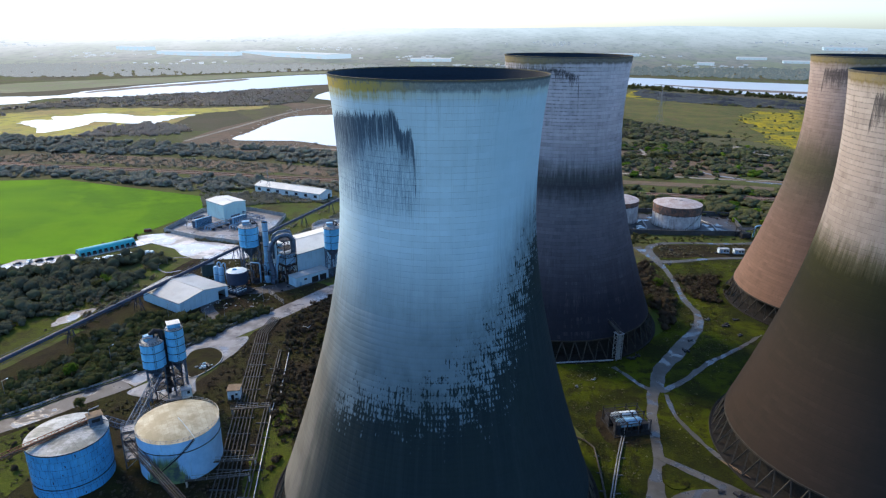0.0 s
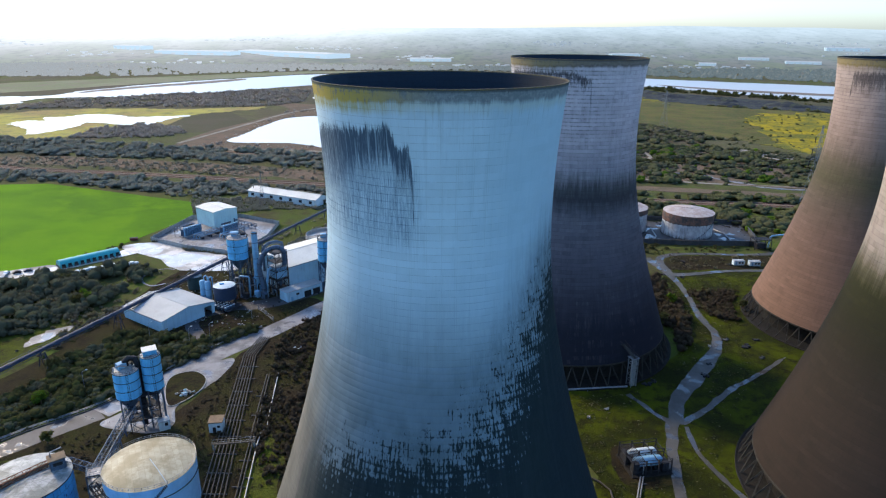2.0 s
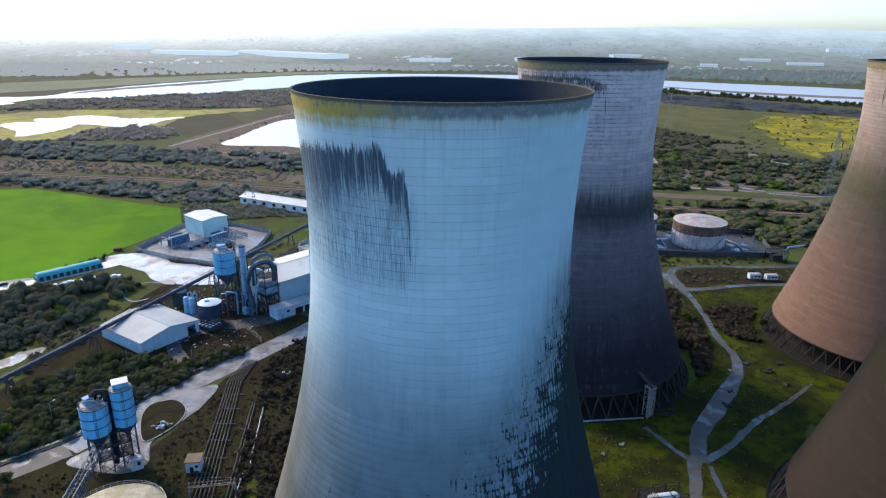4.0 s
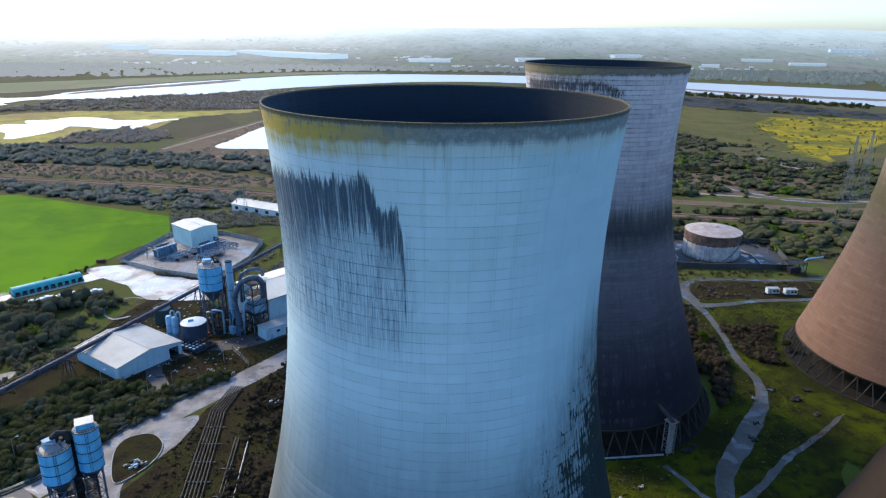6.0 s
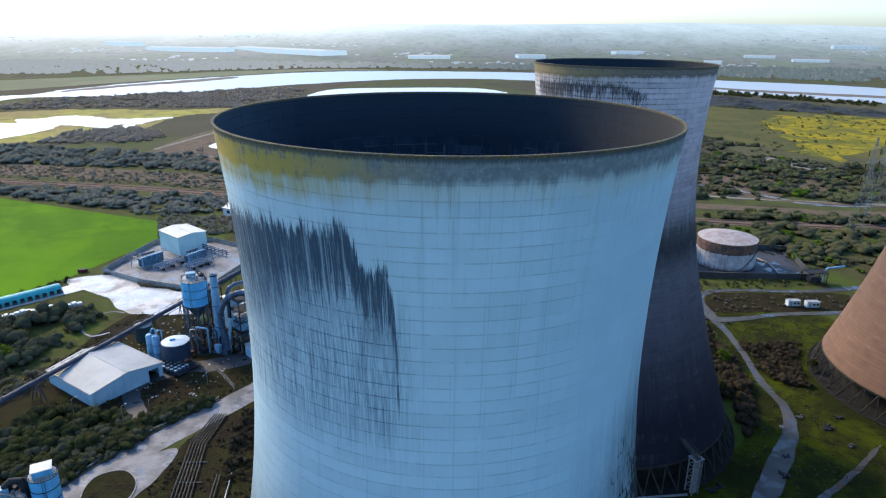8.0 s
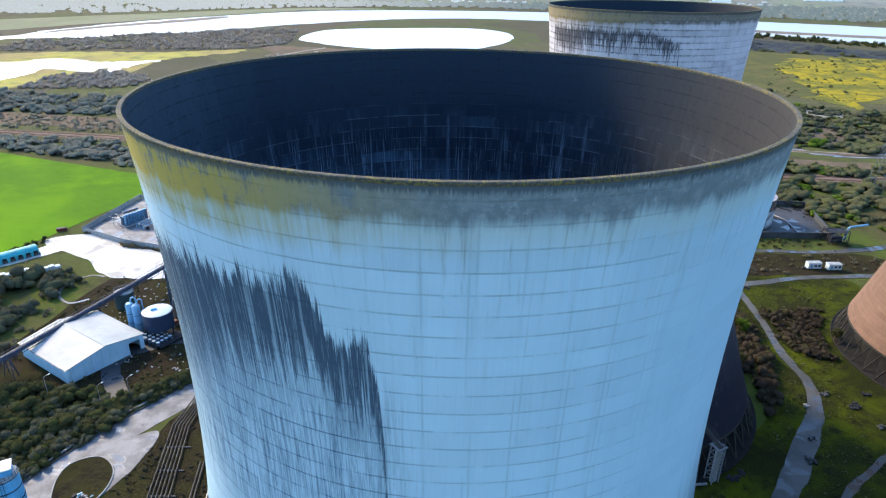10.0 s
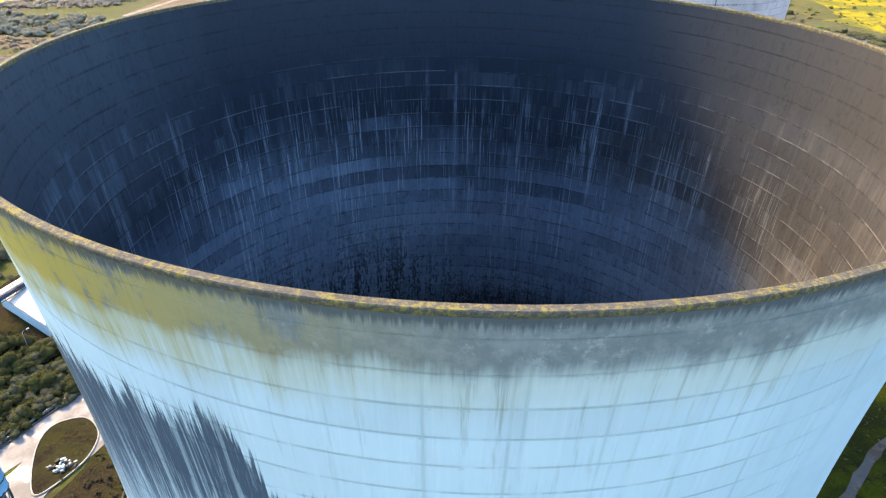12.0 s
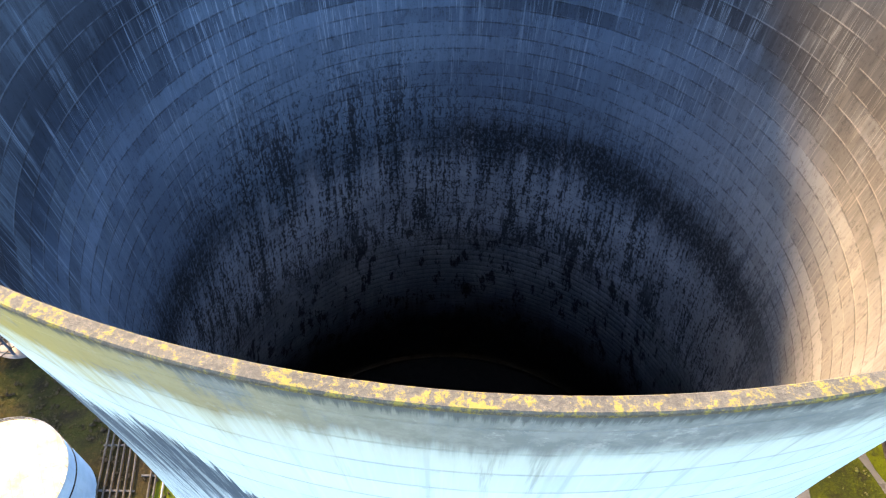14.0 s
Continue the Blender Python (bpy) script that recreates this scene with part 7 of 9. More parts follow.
# long belt conveyor gallery
A, Bv = Vector((-193.0, 127.0, 8.2)), Vector((-76.0, 456.0, 8.2))
dirv = (Bv - A).normalized()
L = (Bv - A).length
t = thing("belt_conveyor", "long blue-grey covered belt conveyor on trestles", "conveyor", A.x, A.y, 0, math.degrees(math.atan2(dirv.y, dirv.x)))
for k in range(int(L // 12)):
    part("gallery", Geo().box(12 * k + 6, 0, 7.0, 11.85, 2.3, 0.35, 0), M_CONVEYOR, t)
    hood = Geo()
    hood.add([(12 * k + s, 0.85 * math.cos(a), 7.35 + 0.85 * math.sin(a)) for s in (0.1, 11.9) for a in [math.pi * i / 6 for i in range(7)]],
             [(i, i + 1, 8 + i, 7 + i) for i in range(6)] + [tuple(range(7)), tuple(range(7, 14))])
    part("hood", hood, M_CONVEYOR, t, smooth=True)
    tr = Geo()
    for s in (-1.3, 1.3):
        tr.beam((12 * k, s, 6.4), (12 * k + 12, s, 6.4), 0.16)
        tr.beam((12 * k, s, 8.4), (12 * k + 12, s, 8.4), 0.1)
        for i in range(6):
            tr.beam((12 * k + 2 * i, s, 6.4 if i % 2 else 8.4), (12 * k + 2 * i + 2, s, 8.4 if i % 2 else 6.4), 0.1)
    part("truss", tr, M_CONVEYOR, t)
    if k % 3 == 1:
        tr = Geo()
        for s in (-1, 1):
            tr.beam((12 * k - 0.9, s * 2.2, 0), (12 * k, s * 1.1, 6.5), 0.28)
            tr.beam((12 * k + 0.9, s * 2.2, 0), (12 * k, s * 1.1, 6.5), 0.28)
        tr.beam((12 * k, -1.7, 3), (12 * k, 1.7, 3), 0.18)
        part("trestle", tr, M_CONVEYOR, t)

# switch yard
wall_ring = [(-179, 395), (-152, 380.5), (-118, 369.5), (-110, 402), (-110, 432), (-141, 449), (-172, 444)]
for (x0, y0), (x1, y1) in zip(wall_ring, wall_ring[1:] + wall_ring[:1]):
    L2 = math.hypot(x1 - x0, y1 - y0)
    t = thing("yard_wall", "pale precast concrete panel wall of the switch yard", "wall", x0, y0, 0, facing(x0, y0, x1, y1), "switch yard walls")
    n = max(1, round(L2 / 3.0))
    for k in range(n):
        part("panel", Geo().box(L2 * (k + 0.5) / n, 0, 0, L2 / n - 0.3, 0.12, 2.6), M_CONC, t)
        part("post", Geo().box(L2 * k / n, 0, 0, 0.3, 0.3, 2.8, 0, 0.03), M_CONC, t)
sheet("switch_yard", wall_ring, 0.09, M_ROAD, "gravelled concrete floor of the switch yard", "yard", 0, False)


def transformer(x, y, rz, label, n):
    t = thing("transformer", label, "transformer", x, y, 0.09, rz, "transformers")
    part("plinth", Geo().box(0, 0, 0, n * 1.7 + 1, 5.0, 0.5), M_CONC, t)
    part("tank", Geo().box(0, 0.8, 0.5, n * 1.6, 2.4, 4.4, 0, 0.12), M_STEEL, t)
    for k in range(n):
        px = (k - (n - 1) / 2) * 1.6
        rad = part("radiator", Geo().box(px, -1.3, 0.9, 1.25, 1.4, 5.2, 0, 0.1), M_PALEBLUE, t)
        for j in range(3):
            part("fin", Geo().box(px - 0.4 + 0.4 * j, -2.08, 1.1, 0.1, 0.16, 4.8), M_STEEL, rad)
    for k in range(3):
        b = part("bushing", Geo().turn([(0.28, 4.9), (0.32, 5.2), (0.2, 5.4), (0.3, 5.7), (0.18, 5.9), (0.27, 6.2), (0.1, 6.9), (0.01, 6.95)], 12, (k - 1) * 1.8, 1.4), M_WOOD, t, "brown porcelain bushing", smooth=True)
    part("conservator", Geo().tube([(-n * 0.5, 2.2, 6.0), (n * 0.5, 2.2, 6.0)], 0.55, 14), M_STEEL, t, smooth=True)
    return t


rz = facing(-166.4, 399.0, -156.0, 416.0)
transformer(-159.0, 408.0, rz, "bank of pale blue transformer radiators", 8)
transformer(-137.0, 413.0, rz, "bank of pale blue transformer radiators by the switch house", 7)
for i, (px, py) in enumerate(((-166, 404), (-169, 411), (-147, 402), (-145, 408), (-131, 404), (-128, 410))):
    t = thing("busbar_stand", "galvanised busbar stand with insulators", "busbar", px, py, 0.09, rz, "busbar stands")
    f = Geo()
    for sx in (-2.2, 2.2):
        f.beam((sx, 0, 0), (sx, 0, 3.4), 0.22)
    f.beam((-2.6, 0, 3.4), (2.6, 0, 3.4), 0.22)
    part("gantry", f, M_GALV, t)
    for sx in (-1.8, 0, 1.8):
        part("insulator", Geo().turn([(0.14, 3.5), (0.2, 3.7), (0.1, 3.9), (0.2, 4.1), (0.1, 4.3), (0.05, 4.7)], 10, sx, 0), M_WOOD, t, smooth=True)
    part("pipe_bus", Geo().tube([(-1.8, -4, 4.6), (-1.8, 5, 4.6)], 0.12, 6), M_GALV, t)
    part("pipe_bus", Geo().tube([(1.8, -4, 4.6), (1.8, 5, 4.6)], 0.12, 6), M_GALV, t)

for i, (px, py, ln) in enumerate(((-149.5, 397.0, 16), (-134.0, 398.5, 13))):
    t = thing("pipe_rack", "low rack of pale cooling pipes in the switch yard", "pipe rack", px, py, 0.09, rz, "switch yard pipe racks")
    for k in range(6):
        part("pipe", Geo().tube([(0, 1.3 * k, 0.4), (0.2, 1.3 * k, 1.5 + 0.12 * k), (0.8, 1.3 * k, 1.9 + 0.12 * k), (ln, 1.3 * k, 1.9 + 0.12 * k), (ln + 0.5, 1.3 * k, 0.4)], 0.24, 8), (M_GALV, M_PALEBLUE)[k % 2], t, smooth=True)
    for sx in (2, ln * 0.5, ln - 2):
        part("trestle", Geo().box(sx, 3.2, 0, 0.35, 7.6, 1.6), M_STEEL_DARK, t)
# turquoise vaulted shelter
t = thing("vaulted_shelter", "long turquoise barrel-roofed shelter with dark bays", "shelter", -208.5, 347.5, 0, facing(-208.5, 347.5, -187.5, 370))
v, f = [], []
for k in range(11):
    px = k * 3.1
    v += [(px, 3.6 * math.cos(a), 1.2 + 2.9 * math.sin(a)) for a in [math.pi * i / 10 for i in range(11)]]
f = [(k * 11 + i, k * 11 + i + 1, (k + 1) * 11 + i + 1, (k + 1) * 11 + i) for k in range(10) for i in range(10)] + [tuple(range(11)), tuple(range(110, 121))]
vault = part("vault", Geo().add(v, f), M_TEAL, t, smooth=True)
for k in range(10):
    # solid dark panel stands for the shade inside each bay
    part("bay", Geo().box(k * 3.1 + 1.55, -3.5, 0, 1.7, 0.3, 2.3), M_DARK, vault, "dark panel painted as the shade of an open bay")
    part("pier", Geo().box(k * 3.1, -3.55, 0, 0.9, 0.4, 2.0), M_TEAL, t)
part("plinth", Geo().box(15.5, 0, 0, 31.5, 7.4, 1.2), M_CONC_DARK, t)

# pipe gantry along the switch house
t = thing("cable_gantry", "blue-grey cable gantry along the switch house wall", "gantry", -137.2, 433.5, 0.09, facing(-138.0, 434.6, -121.0, 424.0))
for k in range(7):
    part("post", Geo().beam((k * 3.2 - 1, -2.4, 0), (k * 3.2 - 1, -2.4, 3.6), 0.25), M_STEEL, t)
for zz in (1.6, 2.6, 3.6):
    part("pipe", Geo().tube([(-2, -2.4, zz), (20, -2.4, zz)], 0.28, 8), M_STEEL, t, smooth=True)

# ---------- site details, left of the near tower ----------
flat_block("hut", "small white brick hut with brown flat roof", -75.5, 198.0, 8, 4.2, 4.2, 3.6, M_CLAD, M_WOOD, ((1.2, 1.0, 2.0, M_DARK), (2.7, 0.8, 0.8, M_DARK)))
flat_block("control_cabin", "white control cabin under the ash silos", -91.5, 198.5, 32, 3.2, 3.0, 3.2, M_CLAD, M_ROOF, ((1.7, 0.9, 1.2, M_DARK),))


def pipeline(label, lines, r, mat, sleepers, z=0.55):
    t = thing("pipeline", label, "pipeline", 0, 0, 0)
    for pts in lines:
        part("pipe", Geo().tube([(*p, z) for p in pts], r, 8), mat, t, smooth=True)
    for a, b in sleepers:
        part("sleeper", Geo().beam((*a, z - 0.32), (*b, z - 0.32), 0.35, 0.3), M_CONC_DARK, t)
    return t


lines = []
for k in range(6):
    lines.append([(-60.5 + 1.35 * k, 120), (-64.3 + 1.35 * k, 148), (-72.2 + 1.15 * k, 200), (-79.6 + 0.95 * k, 250), (-77.5 + 0.8 * k, 266)])
sl = [((-60.9 - 0.137 * d - 0.6, 120 + d), (-53.6 - 0.15 * d + 0.4, 120 + d)) for d in range(4, 130, 9)]
pipeline("bundle of six grey pipes on concrete sleepers", lines, 0.2, M_PIPE, sl)
pipeline("pair of grey pipes in the weeds", [[(-51.5 + 1.1 * k, 120), (-55.0 + 1.1 * k, 148), (-61.5 + 1.0 * k, 196), (-66.5 + 0.9 * k, 235)] for k in range(2)], 0.22, M_PIPE, [((-53.4 - 0.13 * d, 120 + d), (-49.6 - 0.13 * d, 120 + d)) for d in range(4, 110, 12)])
pipeline("single pale pipe with a bend", [[(-48.5, 120), (-52.6, 150), (-58.4, 192), (-58.8, 198), (-57.6, 201), (-58.6, 206), (-62.5, 236)]], 0.2, M_GALV, [((-51.2 - 0.13 * d, 124 + d), (-48.4 - 0.13 * d, 124 + d)) for d in range(4, 100, 16)])
for (x0, y0, x1, y1) in ((-71.5, 189.2, -58.6, 191.2), (-69.5, 161.0, -55.5, 162.6), (-73, 152.5, -55.2, 155.5)):
    t = thing("pipe_bridge", "pale steel footbridge over the pipes", "footbridge", x0, y0, 0, facing(x0, y0, x1, y1), "pipe bridges")
    L2 = math.hypot(x1 - x0, y1 - y0)
    part("deck", Geo().box(L2 / 2, 0, 2.0, L2, 0.8, 0.2, 0, 0.03), M_PIPE, t)
    for s in (0.4, L2 - 0.4):
        part("support", Geo().box(s, 0, 0, 0.4, 1.0, 2.0), M_CONC, t)
    for s in (-0.6, 0.6):
        rl = Geo()
        rl.beam((0, s, 3.2), (L2, s, 3.2), 0.06)
        for k in range(7):
            rl.beam((L2 * k / 6, s, 2.2), (L2 * k / 6, s, 3.2), 0.06)
        part("handrail", rl, M_GALV, t)


def lattice(label, a, b, w, h, mat, name="pipe_gantry"):
    """A lattice girder carrying pipes from a to b."""
    a, b = Vector(a), Vector(b)
    d = b - a
    L3 = d.length
    side = d.cross(Vector((0, 0, 1))).normalized() * (w / 2)
    t = thing(name, label, "pipe bridge", 0, 0, 0, 0, "lattice pipe bridges")
    n = max(3, round(L3 / 1.8))
    for s in (-1, 1):
        for zz in (0, h):
            part("chord", Geo().beam(a + side * s + Vector((0, 0, zz)), b + side * s + Vector((0, 0, zz)), 0.16), mat, t)
        web = Geo()
        for k in range(n):
            p, q = a + d * (k / n), a + d * ((k + 1) / n)
            lo, hi = Vector((0, 0, 0)), Vector((0, 0, h))
            web.beam(p + side * s + (lo if k % 2 else hi), q + side * s + (hi if k % 2 else lo), 0.1)
            web.beam(p + side * s, p + side * s + hi, 0.1)
        part("web", web, mat, t)
    for k in range(n + 1):
        p = a + d * (k / n)
        part("cross_bar", Geo().beam(p - side, p + side, 0.1), mat, t)
        part("cross_bar", Geo().beam(p - side + Vector((0, 0, h)), p + side + Vector((0, 0, h)), 0.1), mat, t)
    for s in (-0.45, 0.0, 0.45):
        part("pipe", Geo().tube([a + side * (s * 1.6) + Vector((0, 0, 0.35)), b + side * (s * 1.6) + Vector((0, 0, 0.35))], 0.16, 7), M_PIPE, t, smooth=True)
    return t


lattice("blue-grey lattice bridge sloping down from the ash silos", (-96.6, 193.5, 11.0), (-92.6, 164.5, 10.6), 2.4, 2.0, M_STEEL)
lattice("blue-grey lattice bridge to the blue tank roof", (-99.5, 164.0, 13.6), (-92.8, 163.6, 11.6), 1.8, 1.6, M_STEEL)
lattice("dark lattice bridge carrying pipes past the white tank", (-92.0, 160.5, 9.0), (-66.0, 137.0, 6.0), 1.8, 1.3, M_STEEL_DARK)
frame_tower("junction_tower", "blue-grey steel junction tower between the tanks", -92.2, 162.6, 20, 3.6, 3.6, 12.5, 4, M_STEEL)
lattice("dark rusty lattice walkway across the blue tank roof", (-123.0, 136.0, 15.4), (-101.2, 163.6, 15.4), 1.5, 1.1, M_RUST)
t = thing("roof_cabin", "small grey sheet cabin on the blue tank", "cabin", -100.6, 161.2, 14.9, 38)
part("wall", Geo().box(0, 0, 0, 3.6, 3.0, 3.0, 0, 0.05), M_STEEL, t)
part("roof", Geo().box(0, 0, 3.0, 4.2, 3.6, 0.2, 0, 0.04), M_WOOD, t)
part("window", Geo().box(0, -1.52, 1.3, 2.2, 0.08, 0.9), M_DARK, t)
part("roof_pipe", Geo().tube([(-1.2, 0.6, 3.2), (-1.2, 0.6, 4.6), (1.6, 0.8, 4.9)], 0.18, 8), M_GALV, t)
for k, (px, py) in enumerate(((-96.0, 181), (-94.4, 172))):
    t = thing("trestle", "steel trestle beneath the lattice bridge", "trestle", px, py, 0, 8, "lattice trestles")
    for s in (-1, 1):
        part("leg", Geo().beam((s * 1.8, 0, 0), (s * 1.1, 0, 10.8), 0.3), M_STEEL, t)
    part("brace", Geo().beam((-1.6, 0, 2), (1.2, 0, 9), 0.14), M_STEEL, t)
    part("brace", Geo().beam((1.6, 0, 2), (-1.2, 0, 9), 0.14), M_STEEL, t)
# head gear of the ash silos
t = thing("silo_headgear", "dark pipework bridging the tops of the ash silos", "pipework", -97.3, 201.6, 0, 30)
part("pipe", Geo().tube([(-3.5, 0, 22.6), (-3.4, 0, 24.6), (-2.2, 0, 25.6), (-0.6, 0, 25.2), (0, 0, 23), (0.1, 0, 12), (0.1, 0, 1)], 0.75, 12), M_STEEL_DARK, t, smooth=True)
part("pipe", Geo().tube([(-2.6, 0.8, 22.6), (-2.5, 0.8, 24.2), (-1.4, 0.9, 25.0), (0.4, 0.9, 24.6), (0.8, 0.9, 22), (0.8, 0.9, 2)], 0.5, 12), M_STEEL_DARK, t, smooth=True)
t = thing("silo_head_house", "blue sheet head house on the tall ash silo", "head house", -93.6, 203.4, 25.35, 30)
part("wall", Geo().box(0, 0, 0, 4.0, 3.4, 1.9, 0, 0.06), M_SILOBLUE, t)
part("roof", Geo().box(0, 0, 1.9, 4.4, 3.8, 0.2, 0, 0.04), M_ROOFCREAM, t)
ft = frame_tower("silo_stand", "dark steel frame beneath the twin ash silos", -97.0, 201.4, 30, 9.0, 5.0, 12.6, 3, M_STEEL_DARK)

t = thing("rubble_heap", "heap of pale blue rubble on the traffic island", "rubble", -92.0, 221.5, 0.24, 20)
rr = np.random.default_rng(5)
for k in range(26):
    q = rr.normal(size=2) * (1.5, 1.1)
    part("block", Geo().box(q[0], q[1], 0, float(rr.uniform(0.4, 1.3)), float(rr.uniform(0.3, 0.8)), float(rr.uniform(0.2, 0.9)), float(rr.uniform(0, 90)), 0.05), (M_CLADBLUE, M_CONC, M_STEEL_DARK)[k % 3], t)

# guard rail and pipe along the road
G1 = [(-200, 146.5), (-148.5, 185.5), (-133.5, 200), (-117.5, 215.5), (-104.8, 239), (-95, 255.5), (-79.5, 276)]
t = thing("guard_rail", "grey steel guard rail along the road", "guard rail")
line = curve_through(G1, False, 10)
for zz in (0.5, 0.9):
    part("rail", Geo().tube([(*p, zz) for p in line], 0.13, 6), M_GALV, t, smooth=True)
for p in line:
    part("post", Geo().box(p[0], p[1], 0, 0.16, 0.16, 1.0), M_GALV, t)
t = thing("road_kerb", "dark concrete upstand along the road", "kerb")
for a, b in zip(line, line[1:]):
    part("kerb_stone", Geo().beam((a[0] + 0.9, a[1] - 0.7, 0.22), (b[0] + 0.9, b[1] - 0.7, 0.22), 0.35, 0.4), M_CONC_DARK, t)
isl = curve_through([(-101, 226), (-101, 234), (-94.5, 237), (-88.5, 232), (-87.5, 224), (-91, 216), (-95, 213.5)], True, 6)
t = thing("island_kerb", "pale concrete kerb round the traffic island", "kerb")
for a, b in zip(isl, isl[1:] + isl[:1]):
    part("kerb_stone", Geo().beam((*a, 0.24), (*b, 0.24), 0.28, 0.34), M_CONC, t)
for px, py in ((-152, 196), (-128, 222), (-104, 258), (-97, 262), (-122, 262), (-86, 284)):
    t = thing("lamp_post", "thin grey street lamp post beside the road", "lamp post", px, py, 0, 60, "lamp posts")
    part("pole", Geo().cyl(0, 0, 0, 8.0, 0.11, 0.07, 10), M_GALV, t)
    part("arm", Geo().tube([(0, 0, 7.9), (0.5, 0, 8.2), (1.4, 0, 8.3)], 0.05, 6), M_GALV, t)
    part("lantern", Geo().box(1.7, 0, 8.2, 0.7, 0.3, 0.16, 0, 0.03), M_CLAD, t)
t = thing("manhole_tank", "pale round cover among the scrub", "cover", -59.5, 256)
part("ring", Geo().turn([(1.9, 0), (1.9, 0.8), (1.6, 0.9), (0.01, 0.95)], 24), M_CLAD, t, smooth=True)
t = thing("gate", "grey steel gate across the plant road", "gate", -81.0, 288.5, 0, facing(-86, 296, -74, 281))
for s in (-8, 0, 8):
    part("post", Geo().box(s, 0, 0, 0.3, 0.3, 2.4), M_GALV, t)
for zz in (0.5, 1.2, 2.0):
    part("rail", Geo().beam((-8, 0, zz), (8, 0, zz), 0.12), M_GALV, t)
t = thing("red_skip", "dark red skip at the field edge", "skip", -190, 396, 0, 20)
part("body", Geo().prism([(-2.2, -1), (2.2, -1), (2.2, 1), (-2.2, 1)], 0.1, 1.6), surface("dark_red_paint", (0.16, 0.03, 0.03), (0.12, 0.025, 0.025), (0.05, 0.03, 0.02)), t)
part("lip", Geo().box(0, 0, 1.6, 4.6, 2.2, 0.12), M_STEEL_DARK, t)
for k, (px, py, sx, sy, a) in enumerate(((-172, 352, 9, 2.5, 40), (-179, 350, 8, 2.5, 44), (-185, 346, 8, 2.4, 42), (-190, 343, 9, 2.4, 46), (-196, 338, 7, 2.4, 44))):
    t = thing("pallet_stack", "row of pale wrapped pallets beside the scrub", "pallets", px, py, 0, a, "pallet stacks")
    for j in range(4):
        part("bale", Geo().box(-sx / 2 + sx * (j + 0.5) / 4, 0, 0, sx / 4 - 0.3, sy, 1.3 + 0.3 * ((k + j) % 3), 0, 0.12), M_CLAD, t)


# ---------- right of the near tower ----------
t = thing("pump_skid", "dark steel skid with two horizontal pressure vessels", "pump skid", 60.3, 184.2, 0, 10)
part("base", Geo().box(0, 0, 0, 13, 11.5, 0.3, 0, 0.05), M_PACK, t)
for k, (yy, m) in enumerate(((2.1, M_CLAD), (-1.7, M_PALEBLUE))):
    g = Geo()
    n = 18
    rs = [(-4.7, 0.01), (-4.5, 0.85), (-4.0, 1.35), (-3.4, 1.55), (3.4, 1.55), (4.0, 1.35), (4.5, 0.85), (4.7, 0.01)]
    g.add([(px, yy + r * math.cos(2 * math.pi * i / n), 2.7 + r * math.sin(2 * math.pi * i / n)) for px, r in rs for i in range(n)],
          [(k2 * n + i, k2 * n + (i + 1) % n, (k2 + 1) * n + (i + 1) % n, (k2 + 1) * n + i) for k2 in range(len(rs) - 1) for i in range(n)])
    part("vessel", g, m, t, "pale blue vessel" if k else "white vessel", smooth=True)
    for s in (-2.2, 2.2):
        part("saddle", Geo().box(s, yy, 0.4, 0.5, 2.2, 1.6), M_STEEL_DARK, t)
for sx in (-6, -2, 2, 6):
    for sy in (-5, 0, 5):
        part("post", Geo().beam((sx, sy, 0.4), (sx, sy, 5.2), 0.3), M_STEEL_DARK, t)
    part("beam", Geo().beam((sx, -5, 4.2), (sx, 5, 4.2), 0.22), M_STEEL_DARK, t)
for sy in (-5, 0, 5):
    part("beam", Geo().beam((-6, sy, 4.2), (6, sy, 4.2), 0.22), M_STEEL_DARK, t)
    part("rail", Geo().beam((-6, sy, 1.6), (6, sy, 1.6), 0.14), M_STEEL_DARK, t)
    part("rail", Geo().beam((-6, sy, 5.2), (6, sy, 5.2), 0.12), M_STEEL_DARK, t)
for px, py, sx, sy, hh in ((-4.6, 2.6, 2.2, 4.2, 2.6), (4.6, -2.8, 2.0, 3.2, 3.0), (4.8, 2.6, 1.6, 3.6, 1.8), (-4.6, -3.2, 1.8, 2.2, 3.4)):
    part("cabinet", Geo().box(px, py, 0.3, sx, sy, hh, 0, 0.08), M_STEEL_DARK, t)
for k in range(9):
    part("grating", Geo().beam((-6 + 0.5 * k, -5, 4.25), (-6 + 0.5 * k, 5, 4.25), 0.18, 0.06), M_STEEL_DARK, t)
for i in range(5):
    px = -5 + 2.4 * i
    part("pipe", Geo().tube([(px, -4.6, 0.5), (px, -4.6, 2.2 + 0.4 * (i % 2)), (px + 0.6, -3.0, 3.0), (px + 0.6, 4.4, 3.2)], 0.16, 8), M_GALV if i % 2 else M_STEEL_DARK, t, smooth=True)
pipeline("pale overground pipe with a rusty bend", [[(38, 181), (45, 175.5), (47.2, 171.8), (46.5, 160), (44.5, 140), (42, 120)]], 0.3, M_PIPE, [((46.3 - 0.11 * d, 168 - d), (48 - 0.11 * d, 168 - d)) for d in range(0, 40, 8)])
pipeline("grey overground pipe from the pump skid", [[(57.5, 178), (53.6, 168), (49, 155), (43, 138), (37, 120)], [(58.3, 178), (54.4, 168), (49.8, 155), (43.8, 138), (37.8, 120)]], 0.2, M_GALV, [((56 - 0.34 * d, 175 - d), (58.4 - 0.34 * d, 175 - d)) for d in range(0, 40, 8)])
pipeline("grey pipe along the foot of the stained tower", [[(30, 224.5), (45, 226), (67, 228.6)]], 0.35, M_GALV, [((40, 224.6), (40, 226.8)), ((52, 225.6), (52, 227.8))])
